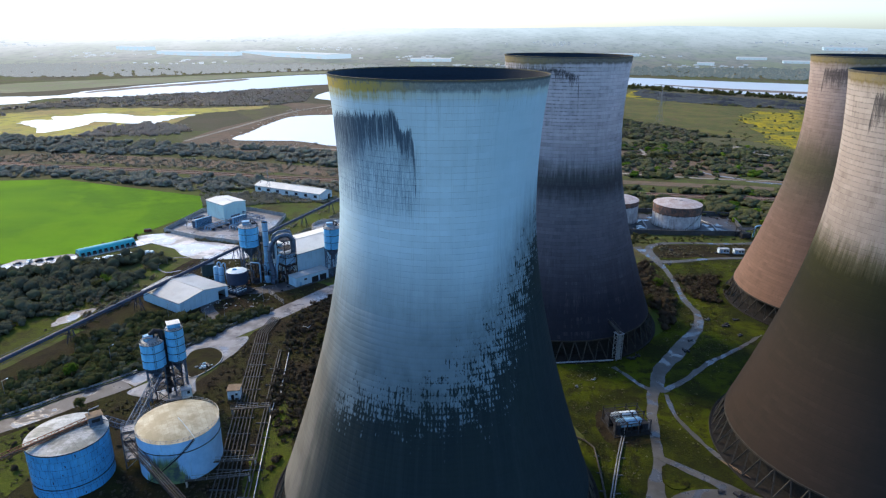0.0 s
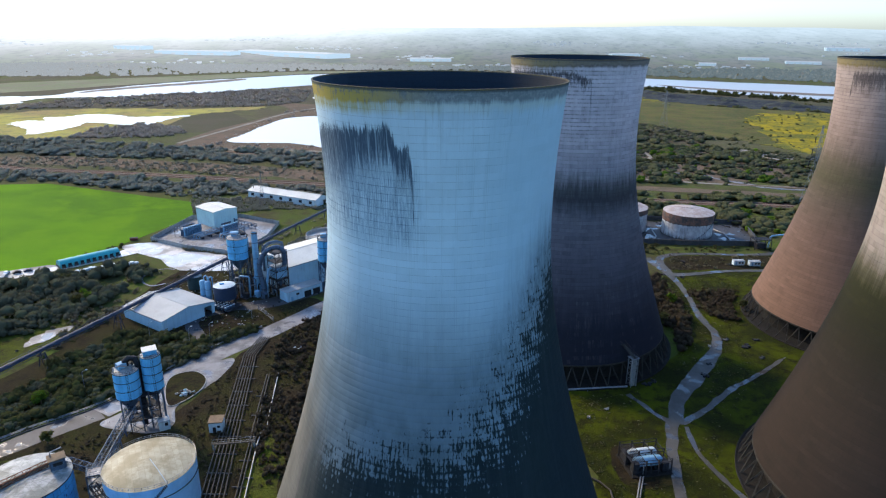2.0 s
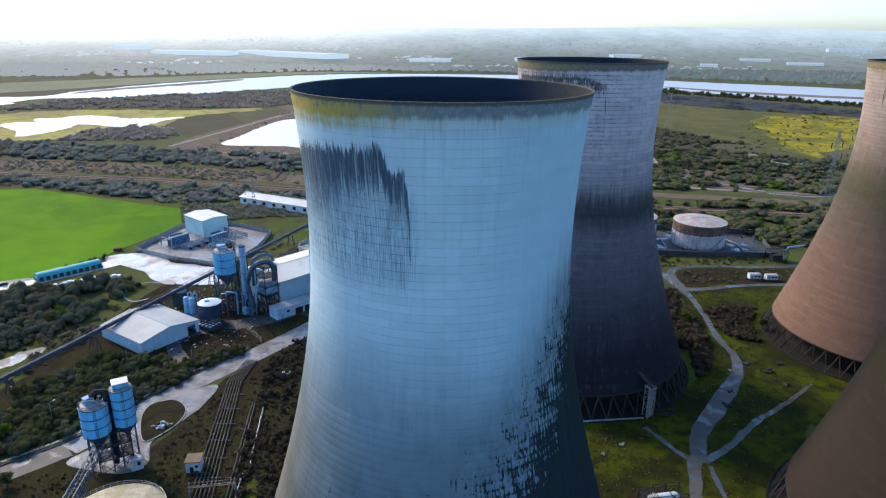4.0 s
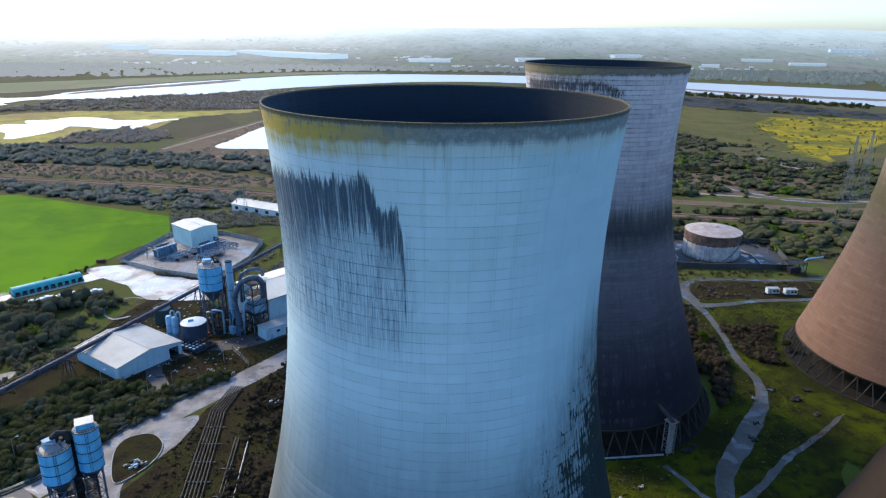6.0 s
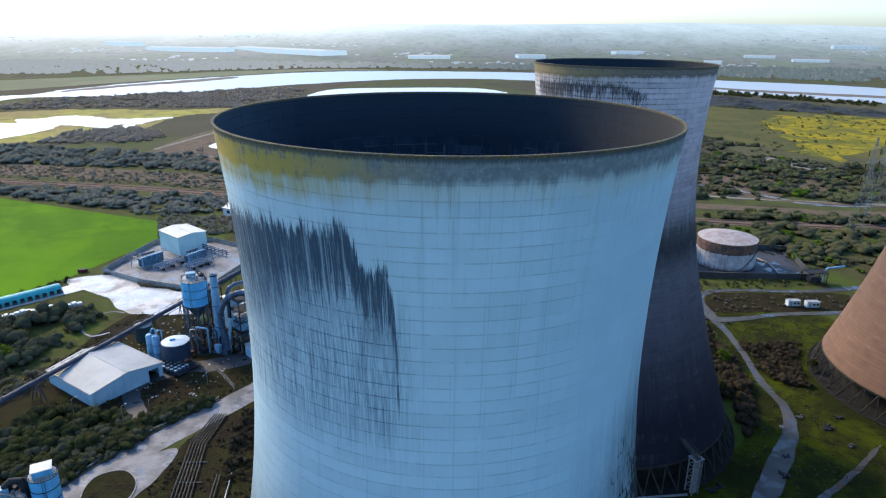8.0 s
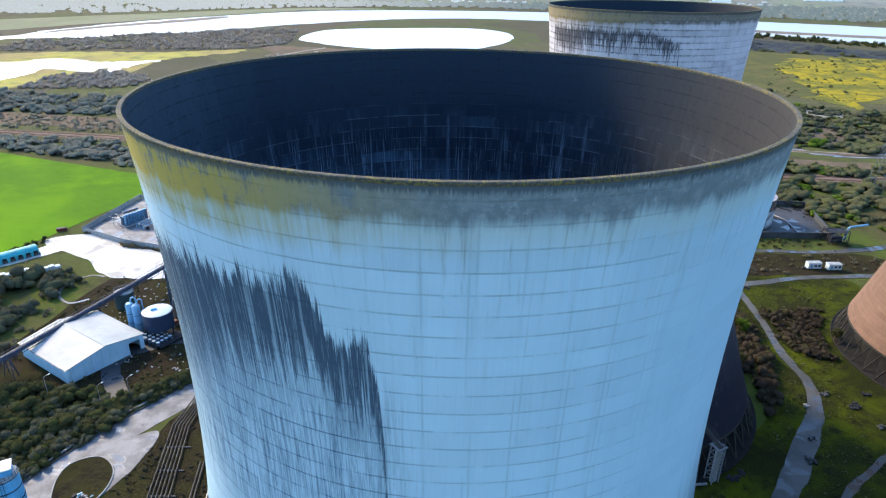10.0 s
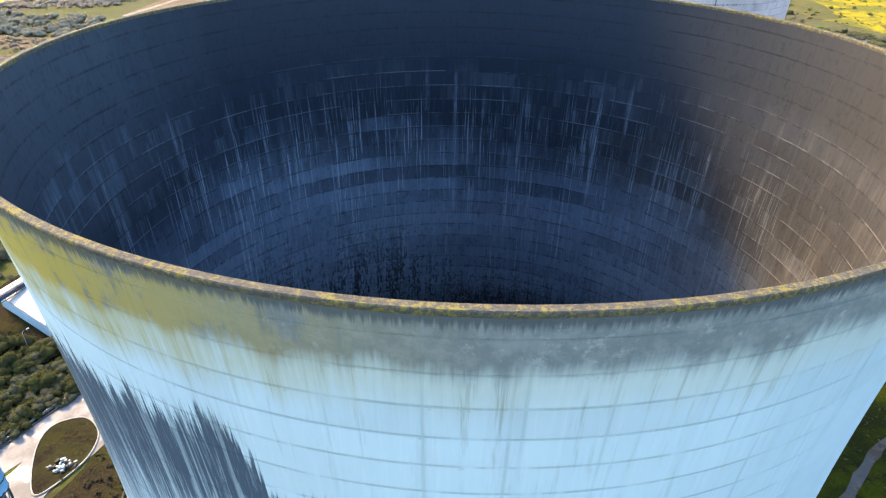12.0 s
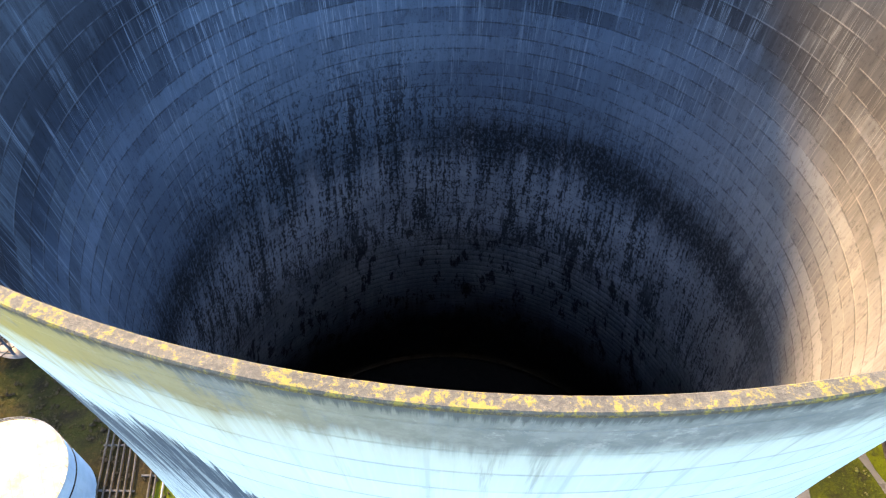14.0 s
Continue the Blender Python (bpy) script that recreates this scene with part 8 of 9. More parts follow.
for px, py, a, lab in ((164.2, 361.5, 2, "white portable cabin on the grass"), (172.6, 360.3, 2, "white portable cabin with grey roof"), (214, 377, -28, "pale green portable cabin beside the track")):
    t = thing("portable_cabin", lab, "cabin", px, py, 0.15, a, "portable cabins")
    body = part("body", Geo().box(0, 0, 0.2, 6.0, 2.8, 2.6, 0, 0.06), M_CLAD, t)
    part("roof", Geo().box(0, 0, 2.8, 6.2, 3.0, 0.15, 0, 0.03), M_GREYROOF, t)
    part("door", Geo().box(-1.6, -1.42, 0.3, 0.9, 0.06, 2.0), M_PALEBLUE, body)
    for s in (0.2, 1.9):
        part("window", Geo().box(s, -1.42, 1.2, 1.1, 0.06, 0.9), M_DARK, body)
    for s in (-2.6, 2.6):
        part("skid", Geo().box(s, 0, 0, 0.3, 2.6, 0.2), M_STEEL_DARK, t)
sheet("worn_ground", [(52, 176), (51, 190), (56, 193), (66, 192), (69, 184), (67, 176), (60, 174)], 0.09, M_SOIL, "black oily ground round the pump skid", "ground", 1.5)
# bund
sheet("bund_floor", [(98, 404), (192, 398), (200, 440), (104, 452)], 0.12, M_TARMAC, "wet dark floor of the tank bund", "bund", 0, False)
bund = [(96, 402), (146, 396.5), (192, 396), (201, 441), (150, 450), (103, 454)]
for (x0, y0), (x1, y1) in zip(bund, bund[1:] + bund[:1]):
    L2 = math.hypot(x1 - x0, y1 - y0)
    t = thing("bund_wall", "dark concrete bund wall round the tanks", "wall", x0, y0, 0, facing(x0, y0, x1, y1), "bund walls")
    n = max(1, round(L2 / 6))
    for k in range(n):
        pan = part("panel", Geo().box(L2 * (k + 0.5) / n, 0, 0, L2 / n - 0.05, 0.45, 3.0, 0, 0.04), M_CONC_DARK, t)
        part("coping", Geo().box(L2 * (k + 0.5) / n, 0, 3.0, L2 / n - 0.05, 0.65, 0.18), M_CONC_DARK, pan)
ft = frame_tower("pump_house_frame", "dark steel pump frame at the bund corner", 190.5, 392, 5, 10, 6, 6, 1, M_STEEL_DARK)
part("tank", Geo().box(0, 0, 0.2, 6, 3.5, 3.0, 0, 0.1), M_STEEL_DARK, ft)
part("pipe", Geo().tube([(5, 0, 0.5), (5.5, 0, 6.5), (6.5, 0, 7.6), (17, 2, 7.8)], 0.5, 12), M_PALEBLUE, ft, smooth=True)
pipeline("wet grey pipes inside the bund", [[(128, 400), (134, 412), (136, 430)], [(130, 400), (150, 402), (188, 399)], [(178, 402), (180, 420), (174, 436)]], 0.4, M_GALV, [])
# litter and scrap on the grass
spots = [(99, 238, 3.0, 2), (104, 247, 2.2, 1), (125, 262, 3.5, 2), (119, 268, 2.5, 1), (132, 268, 2.4, 2), (127, 252, 2, 1), (110, 262, 1.6, 0), (75, 231, 3, 2), (78, 233, 2, 2), (84, 150, 3.5, 2), (79, 152, 2, 2), (56, 214, 1.4, 0), (49, 209, 1.2, 0), (117, 345, 2.4, 2), (126, 341, 2.0, 2), (151, 287, 3, 2), (158, 283, 2, 1), (160, 361, 2.4, 2), (135, 366, 3, 2)]
for px, py, s, m in spots:
    t = thing("scrap_heap", "small heap of dark scrap on the grass" if m == 2 else "small heap of pale rubble on the grass", "scrap", px, py, 0.1, px * 37 % 180, "scrap heaps")
    for k in range(7):
        a = k * 2.4 + px
        part("piece", Geo().box(s * 0.45 * math.cos(a) * (k % 3 + 1) / 3, s * 0.45 * math.sin(a) * (k % 2 + 1) / 2, 0, s * 0.5, s * 0.22, 0.25 + 0.2 * (k % 3), a * 57, 0.04), (M_CONC, M_CONC_DARK, M_STEEL_DARK)[m], t)
for px, py, a in ((86.5, 163, -62), (88, 161.5, -60)):
    t = thing("timber_beam", "yellow-brown timber beam lying in the grass", "timber", px, py, 0.06, a, "timber beams")
    part("beam", Geo().box(0, 0, 0, 8, 0.3, 0.3, 0, 0.03), M_WOOD, t)
    part("strap", Geo().box(2, 0, 0, 0.2, 0.36, 0.34), M_STEEL_DARK, t)


# ---------- pylons, far sheds ----------
def pylon(x, y, h, rz, label, arms):
    t = thing("pylon", label, "pylon", x, y, 0, rz, "lattice pylons")
    b, w = h * 0.085, h * 0.012

    def half(z):
        k = z / h
        return b * (1 - k / 0.62) + w * 1.6 * (k / 0.62) if k < 0.62 else w * 1.6 + (w * 0.5 - w * 1.6) * (k - 0.62) / 0.38
    zs = [h * q for q in (0, 0.16, 0.3, 0.42, 0.52, 0.62, 0.71, 0.8, 0.89, 1.0)]
    cs = ((-1, -1), (1, -1), (1, 1), (-1, 1))
    bar = 0.0032 * h ** 0.85 + 0.03
    for sx, sy in cs:
        part("leg", Geo().tube([(sx * half(z), sy * half(z), z) for z in zs], bar * 0.7, 5), M_PYLON, t)
    br = Geo()
    for z0, z1 in zip(zs, zs[1:]):
        for i in range(4):
            p, q = cs[i], cs[(i + 1) % 4]
            br.beam((p[0] * half(z0), p[1] * half(z0), z0), (q[0] * half(z1), q[1] * half(z1), z1), bar * 0.7)
            br.beam((q[0] * half(z0), q[1] * half(z0), z0), (p[0] * half(z1), p[1] * half(z1), z1), bar * 0.7)
    part("bracing", br, M_PYLON, t)
    for q, ln in arms:
        z = h * q
        for s in (-1, 1):
            g = Geo()
            for sy in (-1, 1):
                g.beam((s * half(z), sy * half(z), z), (s * h * ln, 0, z + h * 0.012), bar * 0.7)
                g.beam((s * half(z), sy * half(z), z + h * 0.045), (s * h * ln, 0, z + h * 0.012), bar * 0.7)
            part("arm", g, M_PYLON, t)
            part("insulator", Geo().cyl(s * h * ln, 0, z - h * 0.06, z, 0.15 + h * 0.002, None, 6), M_STEEL_DARK, t)
    return t


pylon(-132.0, 474, 27, 25, "short grey lattice pylon beside the long shed", ((0.62, 0.2), (0.82, 0.16)))
pylon(261, 472, 63, 30, "tall grey steel lattice pylon in the scrub", ((0.62, 0.14), (0.75, 0.12), (0.88, 0.1)))
pylon(300, 920, 48, 30, "grey steel lattice pylon on the meadow", ((0.62, 0.16), (0.75, 0.19), (0.88, 0.14)))
pylon(324, 553, 55, 30, "grey steel lattice pylon behind the scrub", ((0.62, 0.14), (0.75, 0.12), (0.88, 0.1)))


def far_shed(x, y, rz, sx, sy, h, label):
    t = thing("far_warehouse", label, "warehouse", x, y, hill(x, y) - 1.0, rz, "far warehouses")
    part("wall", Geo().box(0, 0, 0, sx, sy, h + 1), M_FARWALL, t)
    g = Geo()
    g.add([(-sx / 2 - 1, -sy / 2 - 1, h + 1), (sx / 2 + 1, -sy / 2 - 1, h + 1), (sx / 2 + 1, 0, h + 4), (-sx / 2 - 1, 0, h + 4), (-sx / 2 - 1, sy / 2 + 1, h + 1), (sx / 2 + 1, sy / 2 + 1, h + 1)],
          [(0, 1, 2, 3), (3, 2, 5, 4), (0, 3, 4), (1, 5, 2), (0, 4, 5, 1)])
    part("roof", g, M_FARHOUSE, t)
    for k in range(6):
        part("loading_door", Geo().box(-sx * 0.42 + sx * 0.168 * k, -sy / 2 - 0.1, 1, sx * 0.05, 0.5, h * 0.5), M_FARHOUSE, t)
    return t


far_shed(-640, 2829, -38, 560, 130, 16, "huge white-roofed far warehouse with pale blue walls")
far_shed(-1020, 2800, -8, 330, 90, 14, "long pale far warehouse beyond the river")
far_shed(-1330, 2905, -14, 140, 70, 14, "pale blue far warehouse beyond the river")
far_shed(975, 2530, -20, 60, 34, 8, "white-roofed far shed across the river")
far_shed(1230, 2720, -20, 110, 40, 7, "long white far shed across the river")
far_shed(1345, 2560, -20, 120, 40, 7, "white far shed row across the river")
far_shed(760, 2900, 10, 120, 50, 10, "pale far shed among trees")
far_shed(-60, 2700, 5, 160, 60, 10, "pale far shed behind the river")
far_shed(1700, 2900, -20, 160, 60, 12, "white far shed on the rising ground")
far_shed(340, 2750, 6, 110, 60, 12, "white far shed near the river bend")
hs = Geo()
for k in range(300):
    cl = k % 14
    a = -0.7 + 0.108 * cl + rng.normal() * 0.035
    d = 2450 + 190 * ((cl * 5) % 7) + rng.normal() * 50
    px, py = d * math.sin(a), d * math.cos(a)
    hs.box(px, py, hill(px, py) - 2, rng.uniform(7, 17), rng.uniform(6, 10), rng.uniform(4, 7), rng.uniform(-30, 30))
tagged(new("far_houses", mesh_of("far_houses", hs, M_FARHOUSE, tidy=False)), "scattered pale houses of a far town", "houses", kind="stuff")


# parked cars
def car(x, y, rz, paint):
    t = thing("car", "small parked car on the wet parking area", "car", x, y, 0.14, rz, "parked cars")
    g = Geo()
    prof = [(-2.1, 0.35), (-2.1, 0.8), (-1.9, 0.95), (-1.2, 1.0), (-0.6, 1.45), (0.9, 1.48), (1.6, 1.0), (2.05, 0.9), (2.1, 0.4)]
    n = len(prof)
    g.add([(px, -0.85, pz) for px, pz in prof] + [(px, 0.85, pz) for px, pz in prof], [tuple(range(n))[::-1], tuple(range(n, 2 * n))] + [(k, (k + 1) % n, n + (k + 1) % n, n + k) for k in range(n)])
    body = part("body", g, paint, t)
    for s in (-0.87, 0.87):
        part("side_window", Geo().box(0.15, s, 1.02, 1.5, 0.03, 0.36), M_DARK, body)
        for wx in (-1.3, 1.3):
            part("wheel", Geo().tube([(wx, s - 0.1, 0.33), (wx, s + 0.1, 0.33)], 0.33, 14), M_DARK, t)


for k, (px, py) in enumerate(((-237, 323), (-233, 325), (-234, 333), (-228, 332), (-225, 338), (-230, 337), (-221, 341))):
    car(px, py, 30 + 70 * (k % 2), (M_STEEL_DARK, M_CLAD, M_NAVY, M_GREYROOF)[k % 4])

# ---------- scrub, hedges and woods ----------
def disc(x, y, r, n=16):
    return [(x + r * math.cos(2 * math.pi * k / n), y + r * math.sin(2 * math.pi * k / n)) for k in range(n)]


CLEAR += [disc(-1.6, 153.5, 50), disc(49.1, 271.7, 50), disc(183.2, 286.8, 50), disc(131.1, 169.8, 50)]
CLEAR += [disc(-106.7, 156.9, 13), disc(-78.6, 165.1, 14), disc(-97, 201, 11), disc(156, 421, 18), disc(117, 432, 18), disc(60, 184, 9), disc(168, 361, 10)]
CLEAR += [[(-121, 267), (-103, 291), (-128, 311), (-146, 287)], [(-131, 293), (-98, 288), (-72, 298), (-50, 325), (-32, 362), (-55, 384), (-108, 335), (-130, 328)], wall_ring, bund]
CLEAR += [[(-212, 343), (-184, 370), (-180, 366), (-206, 338)], [(-155, 512), (-92, 472), (-84, 492), (-145, 528)]]
band = 6.0
ax_, ay_ = A.x, A.y
nx_, ny_ = -dirv.y * band, dirv.x * band
CLEAR.append([(ax_ - nx_, ay_ - ny_), (Bv.x - nx_, Bv.y - ny_), (Bv.x + nx_, Bv.y + ny_), (ax_ + nx_, ay_ + ny_)])

Z_NEAR_LEFT = [(-215, 135), (-150, 185), (-117, 216), (-92, 256), (-80, 276), (-104, 262), (-126, 268), (-146, 262), (-165, 222), (-200, 150)]
Z_LEFT_BANK = [(-240, 316), (-185, 340), (-160, 352), (-150, 340), (-160, 300), (-178, 262), (-200, 215), (-260, 200), (-300, 260)]
Z_LEFT_MID = [(-300, 180), (-235, 190), (-195, 160), (-166, 230), (-150, 275), (-150, 340), (-200, 330), (-300, 290)]
Z_TRACK = [(-62, 196), (-64, 236), (-70, 262), (-58, 292), (-32, 336), (-10, 300), (-30, 240), (-42, 200), (-52, 160), (-50, 130), (-44, 120), (-46, 160)]
leafy("scrub", scatter(Z_NEAR_LEFT, 560, 1.3, 4.2, 0.85, 0.9), 190, 0.22, M_SCRUBGREEN, "dense dark scrub between road and conveyor", "scrub", 5)
leafy("scrub", scatter(Z_NEAR_LEFT, 420, 1.2, 3.4, 0.9, 0.6), 170, 0.2, M_SCRUBBANK, "grey-brown scrub between road and conveyor", "scrub", 4)
leafy("scrub", scatter(Z_LEFT_BANK, 560, 2.2, 7.0, 0.9, 0.9), 240, 0.26, M_SCRUBBANK, "thick dark bushes below the turquoise shelter", "scrub", 5)
leafy("scrub", scatter(Z_LEFT_MID, 800, 0.8, 3.2, 0.9, 0.4), 90, 0.42, M_SCRUB, "bare brown scrub beyond the conveyor", "scrub")
leafy("scrub", scatter(Z_TRACK, 1700, 0.5, 2.2, 1.1, 0.85), 70, 0.22, M_TWIGS, "bare saplings along the pipe tracks", "scrub")
leafy("scrub", scatter([(-150, 120), (-142, 172), (-120, 194), (-95, 196), (-90, 180), (-95, 140), (-110, 110)], 70, 0.6, 2.0, 1.0, 0.3), 70, 0.24, M_TWIGS, "low bushes round the tanks", "scrub")
Z_TOWER = [(84, 236), (100, 260), (110, 285), (114, 312), (114, 342), (100, 332), (96, 300), (96, 270), (86, 250)]
leafy("scrub", scatter(Z_TOWER, 300, 1.3, 3.8, 1.1, 0.85), 150, 0.2, M_TWIGS, "bare dark bushes beside the stained tower", "scrub")
leafy("scrub", scatter([(122, 292), (122, 322), (150, 322), (152, 292), (138, 282)], 200, 1.0, 3.0, 0.9, 0.8), 130, 0.22, M_TWIGS, "bare brown bushes between the tracks", "scrub")
leafy("scrub", scatter([(124, 352), (130, 374), (196, 378), (205, 358)], 90, 0.6, 1.8, 0.8, 0.3), 70, 0.3, M_SCRUB, "low weeds on the oval green", "scrub")
leafy("scrub", scatter([(100, 376), (95, 398), (190, 392), (200, 384)], 80, 0.8, 2.2, 0.9, 0.4), 80, 0.32, M_SCRUBGREEN, "bushes along the bund", "scrub")
leafy("scrub", scatter([(82, 160), (88, 195), (110, 215), (140, 235), (120, 222), (96, 190), (92, 165)], 40, 0.4, 1.2, 0.8, 0.2), 60, 0.25, M_SCRUBGREEN, "low dark weeds below the brown tower", "scrub")
leafy("scrub", scatter([(-124, 345), (-110, 350), (-105, 395), (-85, 450), (-60, 460), (-90, 380)], 420, 0.8, 2.6, 0.9, 0.7), 70, 0.34, M_SCRUBPALE, "yellow-brown scrub behind the hall", "scrub")
leafy("scrub", scatter([(-205, 380), (-175, 450), (-120, 470), (-60, 470), (-100, 500), (-190, 500), (-230, 400)], 800, 0.7, 2.6, 0.9, 0.6), 60, 0.36, M_SCRUBPALE, "rough scrub round the switch yard", "scrub")
leafy("hedge", scatter([(-176, 391), (-152, 377), (-119, 366.5), (-118, 368.8), (-152, 379.6), (-177, 394)], 130, 0.9, 2.0, 1.0, 0.9), 110, 0.28, M_SCRUB, "rough hedge along the switch yard wall", "hedge")
leafy("hedge", scatter([(-250, 336), (-214, 352), (-190, 378), (-185, 384), (-190, 386), (-216, 358), (-250, 345)], 90, 0.9, 2.6, 1.0, 0.7), 100, 0.32, M_SCRUBGREEN, "bushes along the lower edge of the field", "hedge")
Z_R1 = [(140, 450), (210, 405), (300, 400), (430, 430), (460, 540), (300, 530), (150, 530), (110, 500)]
Z_R2 = [(110, 565), (300, 556), (470, 560), (500, 690), (380, 700), (300, 760), (160, 780), (110, 700)]
Z_R3 = [(150, 780), (300, 770), (352, 800), (300, 890), (262, 955), (250, 1010), (190, 1020), (150, 950)]
leafy("scrub", scatter(Z_R1, 620, 2.5, 9.0, 0.62, 0.8), 130, 0.3, M_SCRUBOLIVE, "dense dark scrub behind the tanks", "scrub", 6)
leafy("scrub", scatter(Z_R1, 110, 1.5, 5.5, 0.6, 0.3), 110, 0.3, M_SCRUBBRIGHT, "fresh green bushes behind the tanks", "scrub", 6)
leafy("scrub", scatter(Z_R2, 640, 2.5, 9.0, 0.6, 0.8), 84, 0.38, M_SCRUBOLIVE, "olive scrub along the railway", "scrub", 6)
leafy("scrub", scatter(Z_R2, 520, 2.0, 7.5, 0.6, 0.5), 74, 0.38, M_SCRUBBANK, "bare grey-brown scrub along the railway", "scrub", 6)
leafy("scrub", scatter(Z_R2, 90, 2.5, 8.0, 0.6, 0.2), 84, 0.4, M_SCRUBBRIGHT, "fresh green bushes along the railway", "scrub", 6)
leafy("scrub", scatter(Z_R3, 420, 2.0, 8.0, 0.6, 0.6), 60, 0.45, M_SCRUBOLIVE, "scattered olive scrub on the rough meadow", "scrub", 6)
leafy("scrub", scatter(Z_R3, 420, 2.0, 7.0, 0.6, 0.4), 60, 0.45, M_SCRUB, "bare brown scrub on the rough meadow", "scrub", 6)
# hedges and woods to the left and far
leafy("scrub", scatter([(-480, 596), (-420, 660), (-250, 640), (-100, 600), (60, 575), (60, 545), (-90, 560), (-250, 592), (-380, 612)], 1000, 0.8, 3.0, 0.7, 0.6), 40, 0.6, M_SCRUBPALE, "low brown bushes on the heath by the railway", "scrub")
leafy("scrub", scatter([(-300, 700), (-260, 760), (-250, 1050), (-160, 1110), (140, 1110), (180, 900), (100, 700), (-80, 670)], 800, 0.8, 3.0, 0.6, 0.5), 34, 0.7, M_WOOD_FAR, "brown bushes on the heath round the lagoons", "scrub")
Z_H1 = [(-620, 560), (-400, 548), (-330, 552), (-190, 500), (-150, 520), (-100, 505), (20, 500), (20, 535), (-100, 538), (-260, 570), (-430, 596), (-620, 640)]
Z_H2 = [(-700, 720), (-508, 690), (-360, 660), (-235, 650), (-103, 605), (60, 560), (110, 600), (-60, 660), (-235, 715), (-360, 735), (-520, 770), (-700, 800)]
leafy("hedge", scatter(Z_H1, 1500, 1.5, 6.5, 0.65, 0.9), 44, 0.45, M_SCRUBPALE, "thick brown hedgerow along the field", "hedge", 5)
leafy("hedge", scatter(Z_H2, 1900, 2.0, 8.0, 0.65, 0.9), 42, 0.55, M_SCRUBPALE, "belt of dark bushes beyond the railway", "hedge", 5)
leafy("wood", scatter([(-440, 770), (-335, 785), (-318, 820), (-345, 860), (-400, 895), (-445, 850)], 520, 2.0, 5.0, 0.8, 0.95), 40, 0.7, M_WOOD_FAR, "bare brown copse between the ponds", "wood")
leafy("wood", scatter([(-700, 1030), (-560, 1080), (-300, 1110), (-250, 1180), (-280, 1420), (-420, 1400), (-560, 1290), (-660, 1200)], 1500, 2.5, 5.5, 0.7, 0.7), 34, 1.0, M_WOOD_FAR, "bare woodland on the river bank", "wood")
leafy("wood", scatter([(380, 1480), (450, 1590), (620, 1390), (780, 1260), (740, 1210), (600, 1340), (480, 1440)], 300, 2.5, 6.5, 1.0, 0.7), 34, 1.4, M_SCRUBGREEN, "line of trees along the river bank", "wood")
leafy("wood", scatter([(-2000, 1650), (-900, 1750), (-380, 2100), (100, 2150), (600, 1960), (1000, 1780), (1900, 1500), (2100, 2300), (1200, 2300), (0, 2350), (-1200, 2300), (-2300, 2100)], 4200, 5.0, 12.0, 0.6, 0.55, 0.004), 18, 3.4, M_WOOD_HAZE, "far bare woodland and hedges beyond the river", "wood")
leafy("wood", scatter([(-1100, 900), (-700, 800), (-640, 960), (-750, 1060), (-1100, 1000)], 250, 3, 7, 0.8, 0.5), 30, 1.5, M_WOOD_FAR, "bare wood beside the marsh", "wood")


leafy("scrub", scatter([(400, 1420), (460, 1180), (600, 1100), (720, 1060), (760, 1100), (640, 1220), (500, 1400)], 420, 2.0, 6.0, 0.7, 0.5), 34, 1.2, M_SCRUBOLIVE, "scattered bushes on the coal yard", "scrub")
leafy("scrub", scatter([(300, 760), (400, 740), (560, 880), (680, 1010), (600, 1075), (459, 1040), (400, 900)], 170, 1.2, 3.2, 0.7, 0.4), 34, 0.8, M_SCRUBOLIVE, "low bushes on the yellow meadow", "scrub")
leafy("hedge", scatter([(150, 645), (230, 660), (320, 660), (470, 640), (470, 652), (320, 674), (230, 672), (150, 657)], 320, 1.6, 4.0, 0.9, 0.9), 60, 0.6, M_SCRUBGREEN, "dark hedge line through the scrub", "hedge")


# tufts and weeds on bare ground, and broken bits on the plant yard
leafy("weeds", scatter([(-160, 255), (-150, 300), (-138, 350), (-110, 340), (-78, 318), (-58, 300), (-84, 272), (-110, 258)], 700, 0.3, 1.1, 0.7, 0.7), 26, 0.2, M_SCRUBGREEN, "low weeds on the plant yard", "weeds")
leafy("weeds", scatter([(-60, 110), (-92, 140), (-86, 200), (-86, 230), (-78, 258), (-62, 285), (-44, 170), (-40, 115)], 900, 0.3, 1.0, 0.8, 0.8), 26, 0.16, M_TWIGS, "dead weeds between the pipes", "weeds")
leafy("weeds", scatter([(-150, 130), (-140, 172), (-118, 198), (-102, 196), (-88, 204), (-82, 246), (-76, 240), (-70, 200), (-64, 150), (-80, 120)], 900, 0.3, 1.2, 0.7, 0.8), 30, 0.16, M_TWIGS, "dead weeds round the tanks and the silo stand", "weeds")
leafy("weeds", scatter([(-101, 226), (-101, 234), (-94.5, 237), (-88.5, 232), (-87.5, 224), (-91, 216), (-95, 213.5)], 110, 0.3, 0.9, 0.7, 0.9), 26, 0.18, M_SCRUBGREEN, "weeds on the traffic island", "weeds")
leafy("tufts", scatter([(44, 140), (44, 225), (70, 232), (98, 262), (112, 300), (118, 345), (165, 345), (140, 300), (128, 275), (118, 235), (88, 200), (86, 160), (70, 175)], 1500, 0.25, 0.8, 0.55, 0.6), 20, 0.16, M_SCRUBGREEN, "dark tufts in the mossy grass", "tufts")
leafy("tufts", scatter([(44, 140), (44, 225), (70, 232), (98, 262), (112, 300), (118, 345), (165, 345), (140, 300), (128, 275), (118, 235), (88, 200), (86, 160), (70, 175)], 500, 0.25, 0.7, 0.5, 0.5), 20, 0.16, M_SCRUB, "dead brown tufts in the grass", "tufts")
bits = Geo()
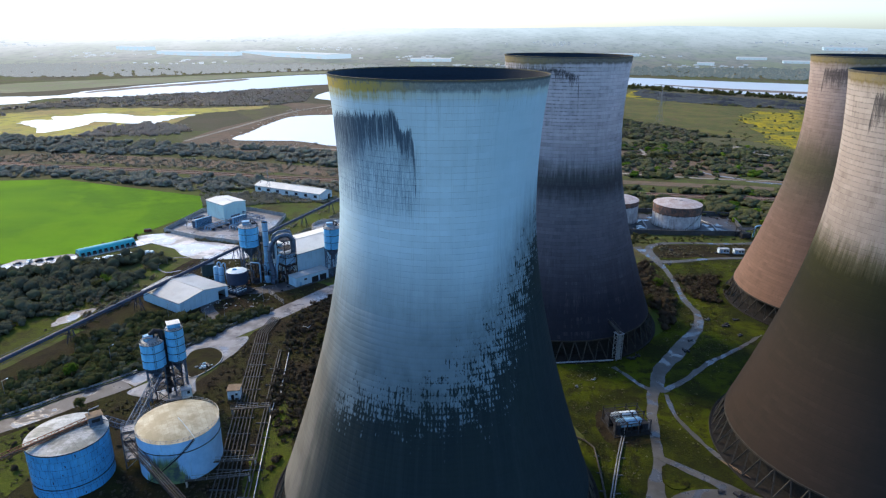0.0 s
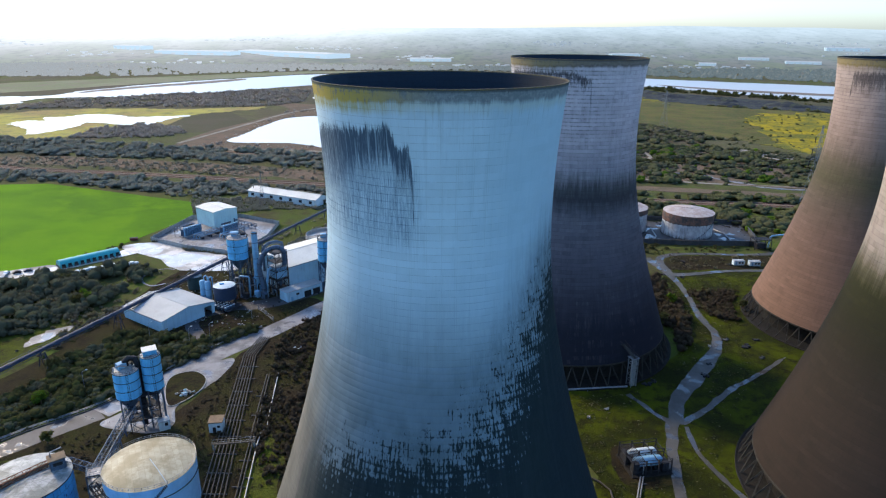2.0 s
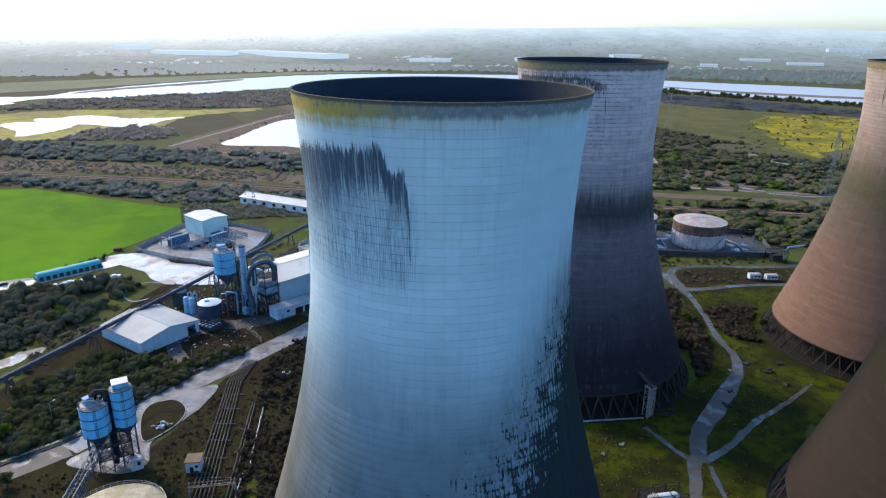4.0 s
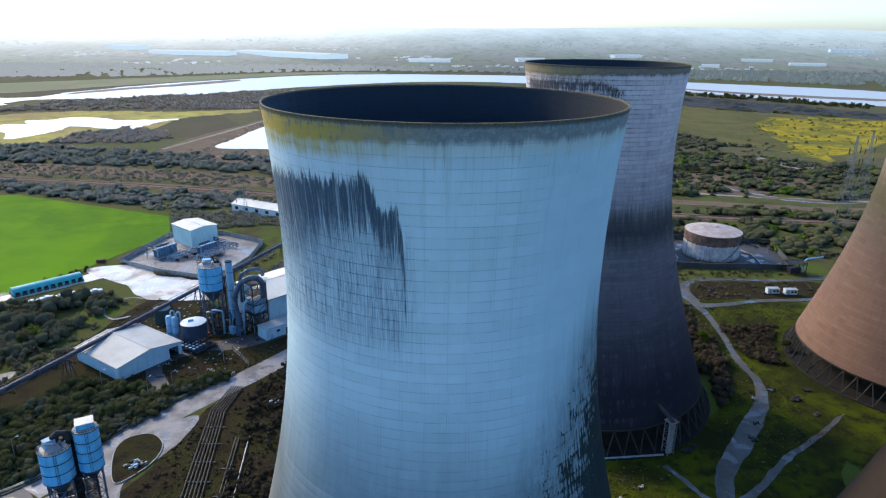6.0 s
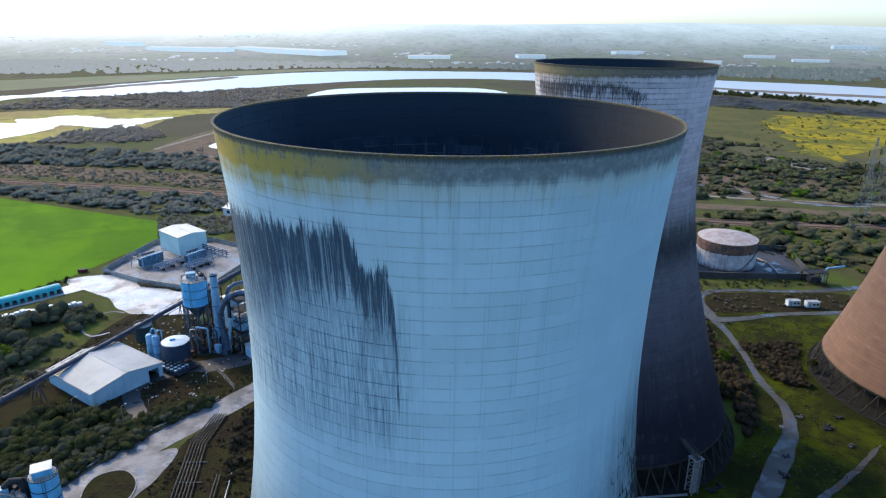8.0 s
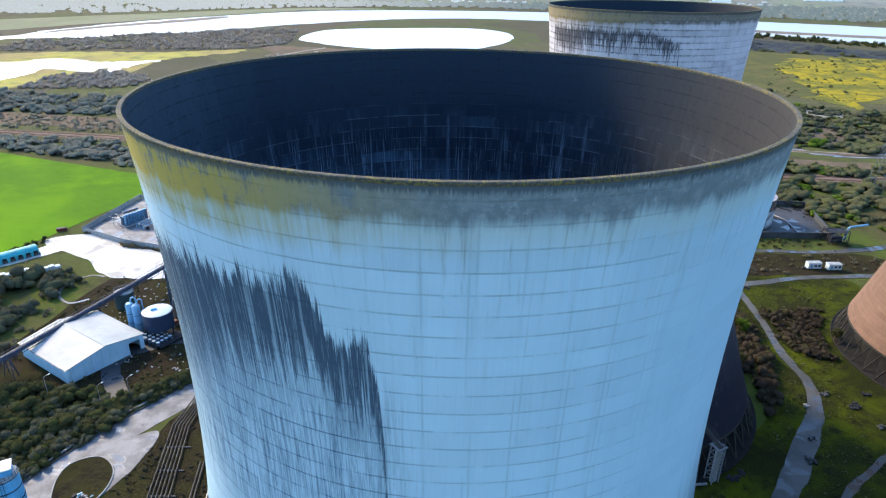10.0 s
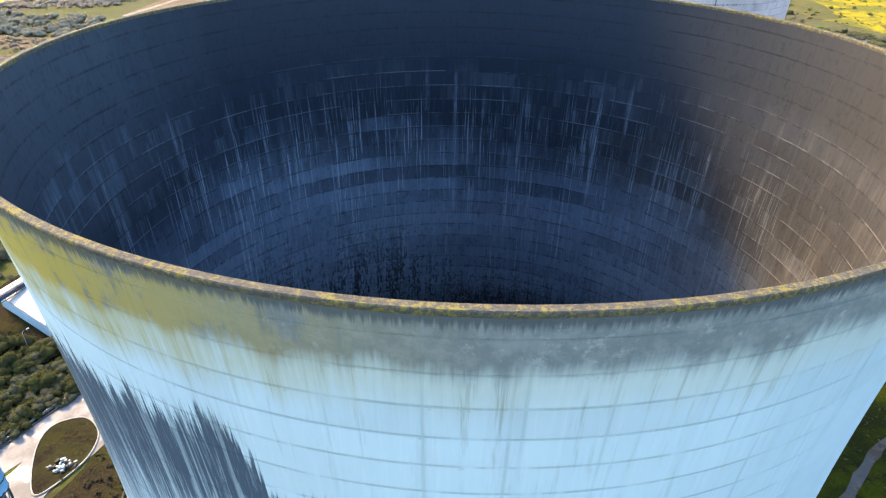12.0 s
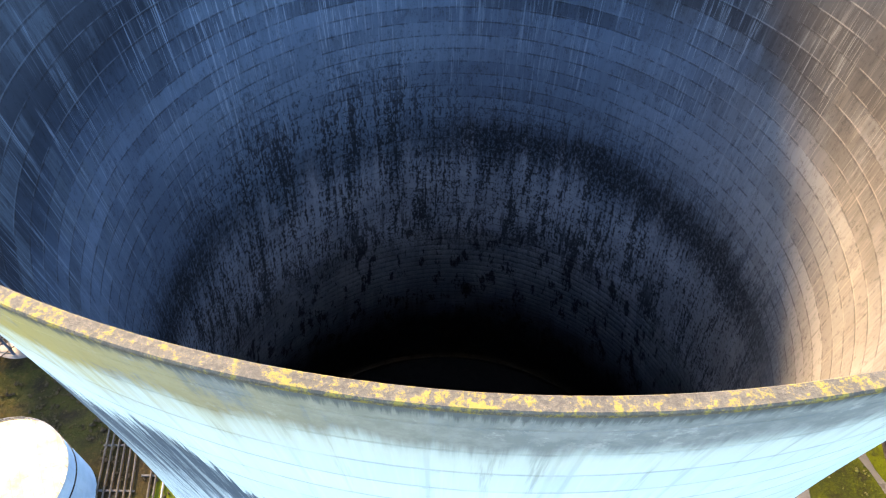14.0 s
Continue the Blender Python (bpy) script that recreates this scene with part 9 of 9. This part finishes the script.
for k in range(420):
    px, py = rng.uniform(-158, -84), rng.uniform(268, 345)
    if py - 268 < (px + 158) * 1.4 + 20 and py > 300 - (px + 158) * 0.45:
        bits.box(px, py, 0.05, rng.uniform(0.2, 1.1), rng.uniform(0.15, 0.6), rng.uniform(0.1, 0.45), rng.uniform(0, 180))
tagged(new("rubble", mesh_of("rubble", bits, M_CONC, tidy=False)), "scattered pale rubble on the plant yard", "rubble", kind="stuff")


# single trees
def tree(x, y, h, seed, mat, label):
    r = np.random.default_rng(seed)
    t = thing("tree", label, "tree", x, y, 0, float(r.uniform(0, 360)), "single trees")
    tr = Geo()
    tr.tube([(0, 0, 0), (0.1, 0.05, h * 0.2), (0.0, 0.15, h * 0.45), (0.1, 0.1, h * 0.75)], 0.09 * h ** 0.6, 7)
    tips = []
    for k in range(9):
        a, z = r.uniform(0, 6.28), h * r.uniform(0.2, 0.6)
        e = (math.cos(a) * h * r.uniform(0.18, 0.34), math.sin(a) * h * r.uniform(0.18, 0.34), z + h * r.uniform(0.15, 0.35))
        tr.tube([(0.05, 0.1, z), (e[0] * 0.5, e[1] * 0.5, z + (e[2] - z) * 0.35), e], 0.025 * h ** 0.6, 5)
        tips.append(e)
    part("trunk", tr, M_WOOD, t)
    g = Geo()
    for e in tips + [(0, 0, h * 0.8)]:
        for k in range(70):
            c = np.array(e) + r.normal(size=3) * h * 0.085
            u, w = r.normal(size=3) * 0.2, r.normal(size=3) * 0.14
            g.add([c - u - w, c + u - w * 0.4, c + u + w, c - u * 0.4 + w], [(0, 1, 2, 3)])
    part("crown", g, mat, t, tidy=False)


for i, (px, py, h) in enumerate(((-168, 300, 7), (-171, 296, 6), (-147, 236, 6), (-139, 214, 5.5), (-190, 322, 6.5), (-124, 192, 4), (108, 305, 6), (96, 282, 6.5), (140, 300, 5), (-44, 262, 6), (-50, 240, 5.5), (-36, 286, 6))):
    tree(px, py, h, 40 + i, M_SCRUBGREEN if i % 3 else M_SCRUBBRIGHT, "small rounded green tree among scrub" if i % 3 == 0 else "small dark tree among scrub")
